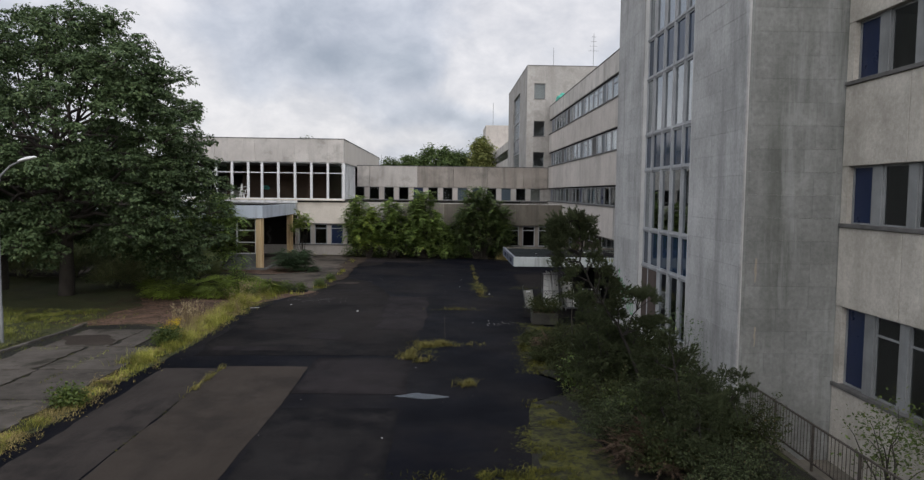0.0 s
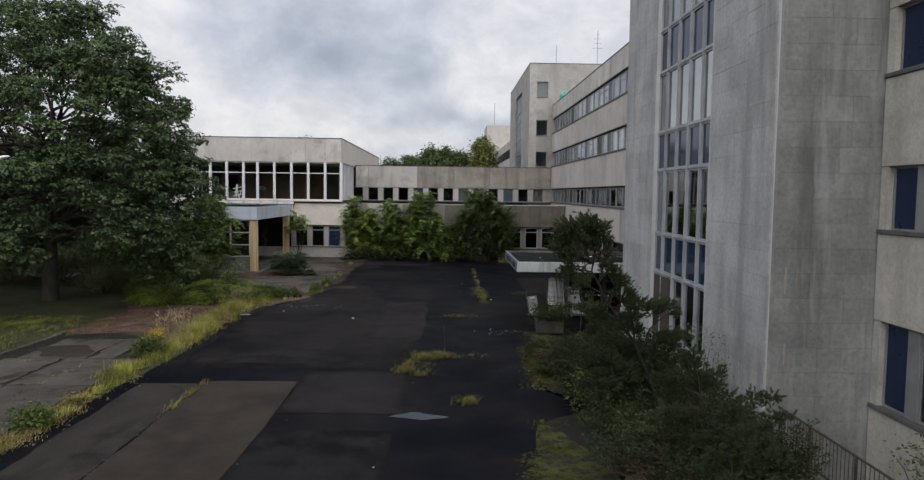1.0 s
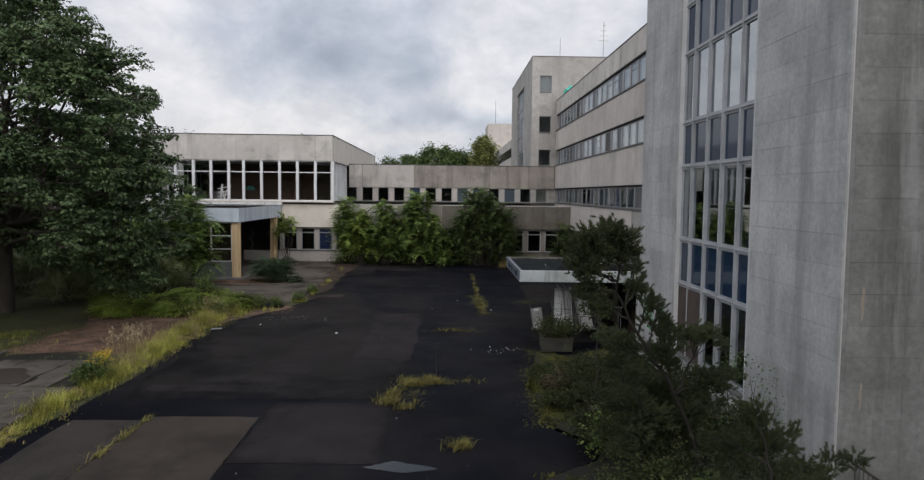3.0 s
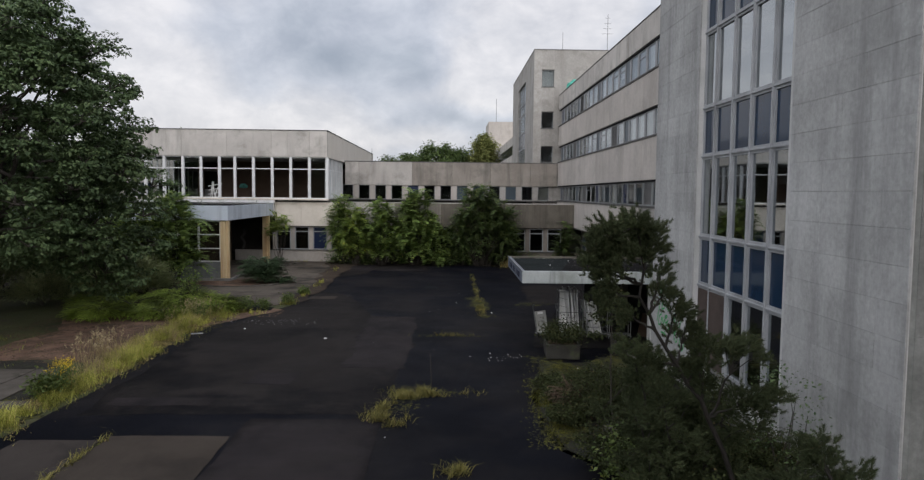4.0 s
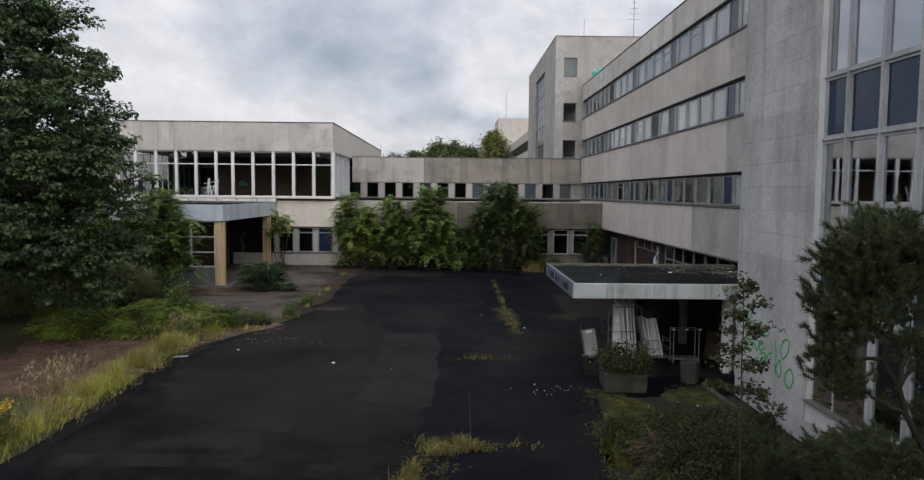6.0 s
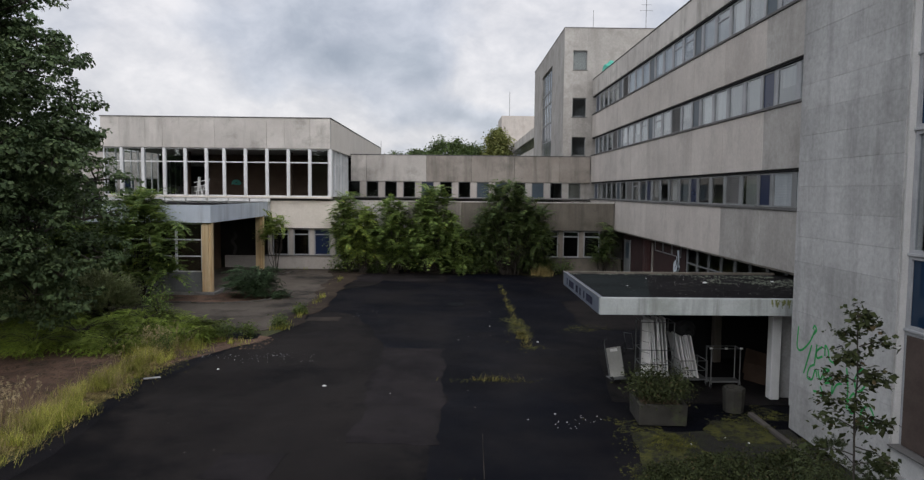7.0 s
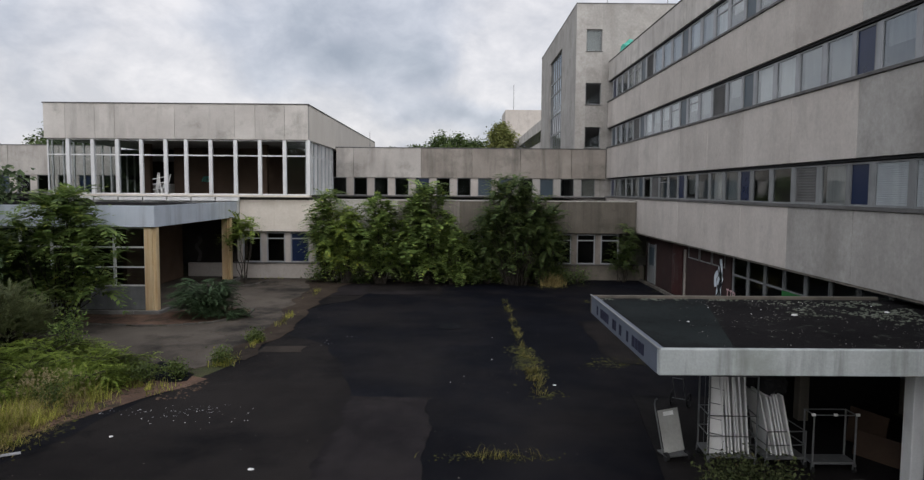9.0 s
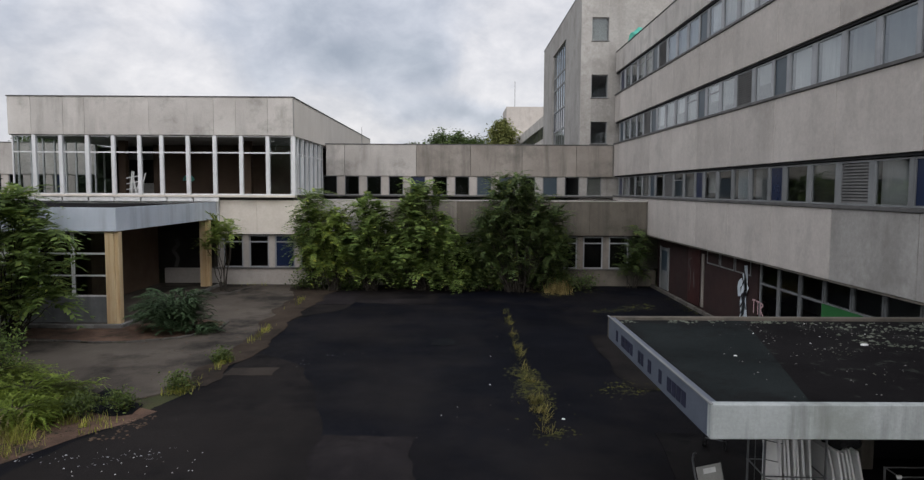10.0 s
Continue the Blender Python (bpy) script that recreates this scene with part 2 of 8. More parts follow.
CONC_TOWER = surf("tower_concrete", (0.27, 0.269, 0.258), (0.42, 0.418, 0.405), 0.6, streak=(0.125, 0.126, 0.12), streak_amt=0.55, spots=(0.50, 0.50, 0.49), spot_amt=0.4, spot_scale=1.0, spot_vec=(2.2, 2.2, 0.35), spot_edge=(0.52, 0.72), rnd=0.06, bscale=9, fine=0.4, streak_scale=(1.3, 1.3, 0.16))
# tower's south side: greenish stains, plus a shaded tone painted into the base colour
CONC_STAIN_SHADE = surf("stained_shaded_tower_concrete", (0.150, 0.153, 0.141), (0.25, 0.252, 0.237), 0.7, streak=(0.088, 0.092, 0.078), streak_amt=0.65, spots=(0.33, 0.34, 0.325), spot_amt=0.5, spot_scale=1.0, spot_vec=(2.6, 2.6, 0.22), spot_edge=(0.54, 0.70), rnd=0.07, bscale=9, fine=0.45, streak_scale=(1.5, 1.5, 0.2))
CONC_GREY = surf("grey_concrete_panel", (0.295, 0.278, 0.252), (0.395, 0.377, 0.347), 0.5, streak=(0.18, 0.17, 0.15), streak_amt=0.45, streak_scale=(0.8, 0.8, 0.16), spots=(0.2, 0.188, 0.166), spot_amt=0.5, rnd=0.10, bscale=8, fine=0.25, bump=0.35)
CONC_MID = surf("mid_brown_streaked_concrete", (0.215, 0.19, 0.162), (0.33, 0.295, 0.255), 0.5, streak=(0.10, 0.092, 0.078), streak_amt=0.8, streak_scale=(1.6, 1.6, 0.16), spots=(0.13, 0.122, 0.103), spot_amt=0.55, rnd=0.08, bscale=22)
JOINT = surf("joint_mortar", (0.42, 0.42, 0.405), (0.55, 0.545, 0.53), 1.0, bump=0.1)
LEDGE = surf("sill_metal", (0.075, 0.072, 0.068), (0.14, 0.135, 0.128), 1.5, rough=(0.5, 0.8), bump=0.05, streak=(0.04, 0.04, 0.037), streak_amt=0.6)
GREYMET = surf("grey_aluminium", (0.155, 0.16, 0.158), (0.24, 0.246, 0.243), 1.2, rough=(0.4, 0.65), bump=0.03, streak=(0.10, 0.10, 0.096), streak_amt=0.6)
TOWERMET = surf("pale_aluminium_glazing_bar", (0.25, 0.258, 0.264), (0.35, 0.358, 0.364), 1.2, rough=(0.4, 0.65), bump=0.03, streak=(0.16, 0.16, 0.155), streak_amt=0.6)
WHITEMET = surf("white_painted_frame", (0.602, 0.602, 0.5912), (0.731, 0.731, 0.7203), 1.2, rough=(0.45, 0.7), bump=0.03, streak=(0.35, 0.33, 0.3), streak_amt=0.4)
BLUE = surf("blue_enamel", (0.0050, 0.0125, 0.040), (0.0085, 0.0185, 0.056), 0.8, rough=(0.2, 0.4), bump=0.0, spec=0.3, fine=0.1)
BLUE_DEEP = surf("dark_blue_glass_panel", (0.0085, 0.022, 0.046), (0.0135, 0.032, 0.063), 0.8, rough=(0.05, 0.12), bump=0.0, spec=0.22, fine=0.05)
BLUE_PALE = surf("slate_blue_panel", (0.028, 0.045, 0.058), (0.045, 0.066, 0.082), 0.8, rough=(0.3, 0.5), bump=0.0, spec=0.4, fine=0.1)
CLEAR = glass("pane_edge", (1, 1, 1), 1.0, 0.3, 0.0)
PANE = glass("window_glass", (0.74, 0.78, 0.79), 2.5)
PANE_COATED = glass("coated_glass", (0.36, 0.40, 0.41), 4.8, 0.015, 0.005)
# near-black colour stands in for the gloom below the canopy
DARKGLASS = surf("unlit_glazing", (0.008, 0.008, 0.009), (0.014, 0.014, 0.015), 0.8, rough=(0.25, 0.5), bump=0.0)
PANE_DARK = glass("dirty_window_glass", (0.5, 0.54, 0.54), 1.5, 0.05)
CURTAIN = surf("pale_blind", (0.69, 0.69, 0.667), (0.828, 0.828, 0.805), 0.8, streak=(0.45, 0.45, 0.43), streak_amt=0.5, streak_scale=(9, 9, 0.2), bump=0.05)
CURTAIN_GREY = surf("grey_curtain", (0.34, 0.35, 0.34), (0.46, 0.47, 0.455), 0.8, streak=(0.24, 0.24, 0.23), streak_amt=0.5, streak_scale=(9, 9, 0.2), bump=0.05)
SHUTTER = surf("pale_grey_roller_shutter", (0.27, 0.295, 0.30), (0.36, 0.385, 0.39), 1.2, rough=(0.4, 0.6), bump=0.03, streak=(0.2, 0.21, 0.21), streak_amt=0.5)
LOUVRE = surf("dull_louvre", (0.10, 0.098, 0.092), (0.16, 0.156, 0.148), 1.2, rough=(0.5, 0.7), bump=0.03)
INNER = surf("interior_plaster", (0.36, 0.35, 0.33), (0.46, 0.45, 0.42), 0.6, bump=0.05, spots=(0.2, 0.19, 0.17))
# dark copy of INNER: dimness of rooms and porch soffit painted into the colour
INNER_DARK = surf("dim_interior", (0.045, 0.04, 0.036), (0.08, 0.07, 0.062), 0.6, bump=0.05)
WOODWALL = surf("brown_wall_panelling", (0.095, 0.06, 0.04), (0.15, 0.1, 0.066), 0.8, rough=(0.5, 0.8), bump=0.05)
ROOFING = surf("roofing_felt", (0.0068, 0.0061, 0.0064), (0.0150, 0.0137, 0.0140), 0.5, spots=(0.045, 0.048, 0.041), spot_amt=0.8, spot_scale=3.2, spot_edge=(0.58, 0.66), bump=0.4, bscale=60, fine=0.5, spec=0.03)
ROOFING_PALE = surf("greenish_roofing_felt", (0.0120, 0.0148, 0.0148), (0.0215, 0.0258, 0.0256), 0.6, worn=(0.0125, 0.0125, 0.0125), spots=(0.0095, 0.0092, 0.0091), spot_amt=0.8, spot_scale=1.1, bump=0.4, bscale=60, fine=0.45, spec=0.04)
PORCH = surf("pale_blue_grey_sheet", (0.4838, 0.5376, 0.5914), (0.6048, 0.6451, 0.6989), 0.7, rough=(0.45, 0.65), streak=(0.24, 0.26, 0.28), streak_amt=0.5, bump=0.02, metal=0.0)
CANOPY_MOSS = surf("moss_on_concrete", (0.10, 0.115, 0.04), (0.20, 0.215, 0.075), 2.0, bump=0.6, bscale=45, fine=0.4)
CANOPY_EDGE = surf("canopy_concrete", (0.34, 0.365, 0.355), (0.435, 0.46, 0.45), 1.0, streak=(0.16, 0.17, 0.155), streak_amt=0.8, spots=(0.22, 0.24, 0.205), spot_amt=0.5, bump=0.15, streak_scale=(3, 3, 0.3))
SIGNBLUE = surf("canopy_sign_band", (0.091, 0.105, 0.133), (0.126, 0.1435, 0.175), 1.0, rough=(0.4, 0.6), bump=0.02)
NAVY = surf("navy_letter_bar", (0.012, 0.014, 0.03), (0.02, 0.022, 0.045), 2.0, bump=0.0)
YELLOW = surf("cream_yellow_paint", (0.60, 0.44, 0.24), (0.68, 0.54, 0.34), 1.2, streak=(0.40, 0.2, 0.06), streak_amt=0.65, streak_scale=(5, 5, 0.25), rough=(0.5, 0.75), bump=0.05)
BRICK = surf("dark_red_cladding", (0.024, 0.013, 0.012), (0.042, 0.021, 0.018), 0.9, bump=0.15, spots=(0.03, 0.025, 0.02))
REDDOOR = surf("dark_red_door", (0.036, 0.014, 0.013), (0.055, 0.02, 0.018), 0.9, rough=(0.4, 0.7), bump=0.05)
WHITEPAINT = surf("white_paint", (0.62, 0.62, 0.60), (0.75, 0.75, 0.73), 1.5, streak=(0.4, 0.4, 0.36), streak_amt=0.4, bump=0.06, rough=(0.45, 0.7))
PANELWHITE = surf("white_laminate", (0.6, 0.6, 0.58), (0.74, 0.74, 0.72), 2.0, spots=(0.35, 0.33, 0.28), spot_amt=0.5, bump=0.03, rough=(0.35, 0.6), rnd=0.12)
WORNBOARD = surf("worn_grey_board", (0.24, 0.24, 0.22), (0.36, 0.36, 0.335), 1.5, streak=(0.14, 0.135, 0.12), streak_amt=0.6, bump=0.05)
STEEL = surf("galvanised_steel", (0.12, 0.125, 0.125), (0.2, 0.205, 0.205), 3.0, rough=(0.4, 0.65), metal=0.6, bump=0.04)
RUSTY = surf("rusty_steel", (0.05, 0.043, 0.037), (0.10, 0.085, 0.07), 3.0, rough=(0.6, 0.85), metal=0.3, bump=0.1)
BLACK = surf("black_rubber", (0.012, 0.012, 0.013), (0.02, 0.02, 0.02), 3.0, bump=0.05)
WOOD = surf("brown_board", (0.03, 0.018, 0.011), (0.05, 0.03, 0.018), 1.6, bump=0.08)
EXPOSED = surf("exposed_aggregate", (0.027, 0.02565, 0.02115), (0.0495, 0.0468, 0.0396), 2.0, bump=0.6, bscale=55, spots=(0.07, 0.08, 0.035), spot_amt=0.6, spot_scale=2.0)
GREENPAINT = surf("green_spray_paint", (0.02, 0.26, 0.06), (0.035, 0.34, 0.085), 3.0, bump=0.0)
MINT = surf("mint_spray_paint", (0.12, 0.5, 0.42), (0.2, 0.6, 0.5), 3.0, bump=0.0)
DIMPAINT = surf("faded_spray_paint", (0.09, 0.085, 0.08), (0.13, 0.125, 0.115), 3.0, bump=0.0)
PALEPAINT = surf("pale_spray_paint", (0.5, 0.56, 0.6), (0.65, 0.7, 0.72), 3.0, bump=0.0)
PINKPAINT = surf("pink_spray_paint", (0.55, 0.35, 0.35), (0.62, 0.42, 0.42), 3.0, bump=0.0)
DARKPAINT = surf("black_spray_paint", (0.02, 0.02, 0.022), (0.035, 0.035, 0.04), 3.0, bump=0.0)
TARP = surf("green_tarpaulin", (0.05, 0.3, 0.22), (0.1, 0.42, 0.32), 2.0, rough=(0.3, 0.6), bump=0.2, bscale=6)
GREENBOARD = surf("green_board", (0.02, 0.12, 0.03), (0.03, 0.16, 0.045), 1.0, bump=0.03)
FLAKES = surf("dirty_white_paint_flakes", (0.2, 0.2, 0.21), (0.36, 0.36, 0.37), 3.0, bump=0.1)
PAPER = surf("white_litter", (0.6, 0.6, 0.58), (0.75, 0.75, 0.73), 6.0, bump=0.1)
ASPHALT = surf("bitumen_dark", (0.0022, 0.0025, 0.0043), (0.0058, 0.0063, 0.0097), 0.25, rough=(0.5, 0.85), bump=0.5, bscale=70, dist=0.01,
               streak=(0.017, 0.0150, 0.0148), streak_amt=0.5, streak_scale=(0.3, 0.16, 1.0), spots=(0.023, 0.0198, 0.0185), spot_amt=0.5, spot_scale=0.17, spot_edge=(0.47, 0.66), spec=0.04, fine=0.5)
DIRT = surf("brown_dirt", (0.030, 0.022, 0.016), (0.066, 0.050, 0.037), 0.7, worn=(0.022, 0.0185, 0.016), rough=(0.75, 0.95), bump=0.4, bscale=60, dist=0.01, spots=(0.014, 0.0125, 0.011), spot_amt=0.9, spot_scale=0.6, spec=0.08, fine=0.5)
TAR = surf("dark_tar", (0.0035, 0.0042, 0.0052), (0.0075, 0.0085, 0.0098), 1.2, worn=(0.010, 0.0098, 0.0102), rough=(0.5, 0.8), bump=0.4, bscale=60, dist=0.01, spec=0.05, fine=0.4)
ASPHALT_FAINT = surf("bitumen_faintly_worn", (0.01583, 0.01365, 0.01457), (0.02793, 0.02345, 0.02366), 0.5, worn=(0.0115, 0.0098, 0.0102), rough=(0.6, 0.9), bump=0.5, bscale=70, dist=0.01,
                     streak=(0.0052, 0.0049, 0.0056), streak_amt=0.8, streak_scale=(0.5, 0.2, 1.0), spots=(0.022, 0.0190, 0.0175), spot_amt=0.6, spot_scale=0.3, spec=0.05, fine=0.5)
ASPHALT_BROWN = surf("bitumen_brown_worn", (0.0098, 0.0087, 0.0087), (0.0225, 0.0192, 0.0178), 0.22, worn=(0.0048, 0.0046, 0.0055), rough=(0.6, 0.9), bump=0.5, bscale=70, dist=0.01,
                     streak=(0.0215, 0.0180, 0.0165), streak_amt=0.7, streak_scale=(0.5, 0.16, 1.0), spots=(0.0042, 0.0041, 0.0050), spot_amt=0.85, spot_scale=0.3, spec=0.05, fine=0.5)
ASPHALT_MID = surf("bitumen_worn", (0.0125, 0.0113, 0.0112), (0.0215, 0.0192, 0.0184), 0.4, worn=(0.0048, 0.0046, 0.0055), rough=(0.6, 0.9), bump=0.5, bscale=70, dist=0.01,
                   streak=(0.0062, 0.0058, 0.0066), streak_amt=0.75, streak_scale=(0.8, 0.2, 1.0), spots=(0.0056, 0.0053, 0.0062), spot_amt=0.85, spot_scale=0.4, spec=0.06, fine=0.5)
ASPHALT_OLD = surf("asphalt_brown_old", (0.03568, 0.02883, 0.02337), (0.05406, 0.04452, 0.03656), 0.35, rough=(0.7, 0.95), bump=0.5, bscale=70, dist=0.01,
                   streak=(0.021, 0.0180, 0.0158), streak_amt=0.6, streak_scale=(1.1, 0.25, 1.0), spots=(0.021, 0.0180, 0.0158), spot_amt=0.6, spot_scale=0.5, spec=0.08, fine=0.45)
ASPHALT_GREY = surf("asphalt_grey_old", (0.031, 0.0262, 0.0232), (0.0455, 0.0385, 0.034), 0.35, rough=(0.7, 0.95), bump=0.5, bscale=70, dist=0.01,
                    streak=(0.011, 0.0100, 0.0100), streak_amt=0.8, streak_scale=(1.1, 0.3, 1.0), spots=(0.012, 0.0108, 0.0105), spot_amt=0.7, spot_scale=0.5, spec=0.08, fine=0.45)
PAVE = surf("grey_pavement", (0.070, 0.058, 0.047), (0.124, 0.105, 0.084), 0.4, rough=(0.75, 0.95), bump=0.4, bscale=60, dist=0.01,
            spots=(0.020, 0.0178, 0.0148), spot_amt=0.95, spot_scale=0.33, spot_edge=(0.47, 0.62), spec=0.15, fine=0.45)
PAVE_SLAB = surf("old_concrete_slab", (0.060, 0.052, 0.044), (0.108, 0.095, 0.081), 0.9, rough=(0.75, 0.95), bump=0.4, bscale=60, dist=0.01, streak=(0.03, 0.028, 0.022), streak_amt=0.6, streak_scale=(0.5, 1.3, 1.0), spots=(0.022, 0.021, 0.014), spot_amt=0.85, spot_scale=1.1, rnd=0.14, spec=0.12, fine=0.5)
KERB_LOW = surf("worn_brown_kerb", (0.06, 0.053, 0.046), (0.12, 0.108, 0.094), 2.0, bump=0.3, bscale=40, spots=(0.035, 0.036, 0.018), spot_amt=0.85, spot_scale=1.6, rnd=0.3)
LICHEN = surf("grey_lichen", (0.075, 0.085, 0.062), (0.14, 0.15, 0.115), 2.0, bump=0.6, bscale=50)
RUST_STAIN = surf("rust_stain", (0.25, 0.215, 0.17), (0.31, 0.27, 0.22), 3.0, bump=0.1)
KERB = surf("kerb_stone", (0.16, 0.15, 0.14), (0.26, 0.25, 0.235), 2.0, bump=0.3, bscale=40, spots=(0.06, 0.07, 0.03), spot_amt=0.7, rnd=0.2)
LAWN = surf("rough_lawn", (0.034, 0.042, 0.014), (0.070, 0.072, 0.026), 0.5, bump=0.8, bscale=25, dist=0.05, spots=(0.05, 0.04, 0.024), spot_amt=0.8, spot_scale=0.8, fine=0.55)
MOSS = surf("moss", (0.026, 0.027, 0.007), (0.088, 0.087, 0.013), 1.6, bump=0.9, bscale=45, dist=0.04, spots=(0.009, 0.0095, 0.0065), spot_amt=0.95, spot_scale=4.5, spot_edge=(0.45, 0.58), fine=0.65)
SOIL = surf("leaf_litter_soil", (0.072, 0.042, 0.029), (0.195, 0.118, 0.078), 1.1, bump=0.9, bscale=40, dist=0.05, spots=(0.030, 0.028, 0.016), spot_amt=0.9, spot_scale=1.6, fine=0.7)
# dark soil with mossy spots; the shade under the bed's shrubs is coloured in
BED_SOIL = surf("soil_with_bed_shade", (0.009, 0.0088, 0.0065), (0.02, 0.0185, 0.013), 0.9, bump=0.8, bscale=40, dist=0.04, spots=(0.030, 0.034, 0.009), spot_amt=0.7, spot_scale=1.6, spot_edge=(0.53, 0.66), fine=0.5)
BARK = surf("oak_bark", (0.035, 0.03, 0.024), (0.065, 0.055, 0.045), 2.0, bump=0.9, bscale=14, dist=0.05)
BARK_DARK = surf("dark_pine_bark", (0.014, 0.012, 0.010), (0.028, 0.024, 0.02), 3.0, bump=0.6, bscale=20)
WATER = glass("shallow_water", (0.5, 0.5, 0.52), 1.28, 0.06, 0.03)

OAK = leafy("oak_leaves", (0.044, 0.074, 0.030), (0.106, 0.150, 0.062), (0.16, 0.20, 0.085), 0.55, 0.2, 0.22, 0.8, 0.35)
AILANTHUS = leafy("compound_leaves", (0.082, 0.13, 0.038), (0.245, 0.33, 0.092), (0.40, 0.43, 0.09), 0.5, 0.35, 0.15, 1.3, 0.55)
AILANTHUS_LIGHT = leafy("light_compound_leaves", (0.115, 0.175, 0.045), (0.33, 0.41, 0.10), (0.46, 0.45, 0.07), 0.5, 0.4, 0.15, 1.3, 0.5)
AILANTHUS_DARK = leafy("dark_compound_leaves", (0.05, 0.082, 0.03), (0.135, 0.18, 0.06), (0.2, 0.21, 0.05), 0.5, 0.35, 0.15, 1.4, 0.55)
CYPRESS = leafy("dull_conifer_sprays", (0.15, 0.18, 0.09), (0.34, 0.37, 0.18), (0.28, 0.21, 0.12), 0.6, 0.25, 0.08)
PINE = leafy("pine_needles", (0.030, 0.039, 0.020), (0.070, 0.085, 0.040), (0.085, 0.068, 0.034), 0.6, 0.12, 0.06)
SHRUB = leafy("shrub_leaves", (0.024, 0.031, 0.013), (0.056, 0.066, 0.026), (0.09, 0.065, 0.033), 0.6, 0.12, 0.06)
BROWNED = leafy("dead_sprays", (0.055, 0.036, 0.024), (0.115, 0.078, 0.05), None, 0.8, 0.1)
JUNIPER = leafy("juniper_sprays", (0.09, 0.14, 0.028), (0.30, 0.375, 0.066), (0.30, 0.31, 0.06), 0.6, 0.25, 0.15, 1.2, 0.6)
SPRUCE = leafy("blue_green_sprays", (0.045, 0.085, 0.043), (0.13, 0.19, 0.09), None, 0.6, 0.2)
GRASS = leafy("grass_blades", (0.135, 0.150, 0.030), (0.40, 0.39, 0.085), (0.56, 0.43, 0.18), 0.65, 0.3, 0.15, 1.1, 0.65)
WEED = leafy("flattened_weeds", (0.095, 0.09, 0.026), (0.21, 0.185, 0.055), (0.30, 0.22, 0.09), 0.7, 0.3, 0.2, 1.5, 0.45)
LAWN_BLADES = leafy("lawn_blades", (0.10, 0.12, 0.028), (0.26, 0.27, 0.07), (0.34, 0.27, 0.11), 0.65, 0.3, 0.12, 0.9, 0.6)
STRAW = leafy("matted_straw", (0.15, 0.12, 0.05), (0.34, 0.27, 0.11), (0.12, 0.13, 0.04), 0.7, 0.25, 0.1, 1.7, 0.55)
MOSS_TIPS = leafy("moss_tips", (0.04, 0.042, 0.010), (0.115, 0.112, 0.02), (0.15, 0.13, 0.04), 0.7, 0.2, 0.1, 2.5, 0.6)
DRYGRASS = leafy("dry_grass", (0.24, 0.19, 0.085), (0.42, 0.34, 0.17), None, 0.7, 0.35)
PLUME = leafy("straw_plumes", (0.34, 0.28, 0.16), (0.52, 0.43, 0.27), None, 0.8, 0.3, 0.1)
SAPLING = leafy("sapling_leaves", (0.055, 0.085, 0.022), (0.13, 0.17, 0.045), (0.2, 0.19, 0.05), 0.5, 0.35)
FLOWER = leafy("yellow_flowers", (0.6, 0.42, 0.02), (0.75, 0.55, 0.04), None, 0.6, 0.3)
FAR = leafy("distant_leaves", (0.045, 0.075, 0.024), (0.112, 0.155, 0.046), None, 0.7, 0.25)
FAR_BIRCH = leafy("distant_birch_leaves", (0.11, 0.13, 0.04), (0.25, 0.26, 0.085), None, 0.7, 0.25)

# ---- building helpers ----
WORLD = {}


def thing(name, place=(0, 0, 0), label="", category="", group="", kind=""):
    ob = new(name)
    ob.empty_display_size = 0.2
    ob.location = place
    WORLD[ob] = Matrix.Translation(place)
    return tagged(ob, label, category, group, kind)


def to_mesh(name, bm, material):
    me = bpy.data.meshes.new(name)
    bm.to_mesh(me)
    bm.free()
    me.materials.append(material)
    return me


def put(name, me, parent, m=Matrix(), label=""):
    """A mesh as one part, at the world pose m."""
    ob = new(name, me)
    if parent is None:
        ob.matrix_basis = m
    else:
        ob.parent = parent
        ob.matrix_basis = WORLD[parent].inverted() @ m
    WORLD[ob] = m.copy()
    if label:
        ob["label"] = label
    return ob


def part(name, bm, material, parent, label="", m=Matrix()):
    return put(name, to_mesh(name, bm, material), parent, m, label)


def setting(name, bm, material, label, category, kind="structure"):
    return tagged(put(name, to_mesh(name, bm, material), None), label, category, "", kind)


def box(bm, x0, x1, y0, y1, z0, z1, bevel=0.0):
    vs = [bm.verts.new((x, y, z)) for z in (z0, z1) for y in (y0, y1) for x in (x0, x1)]
    fs = [bm.faces.new([vs[i] for i in f]) for f in ((0, 2, 3, 1), (4, 5, 7, 6), (0, 1, 5, 4), (2, 6, 7, 3), (0, 4, 6, 2), (1, 3, 7, 5))]
    if bevel:
        bmesh.ops.bevel(bm, geom=list({e for f in fs for e in f.edges}), offset=bevel, segments=1, affect="EDGES")
    return bm


def boxes(*rows, bevel=0.0):
    bm = bmesh.new()
    for r in rows:
        box(bm, *r, bevel=bevel)
    return bm


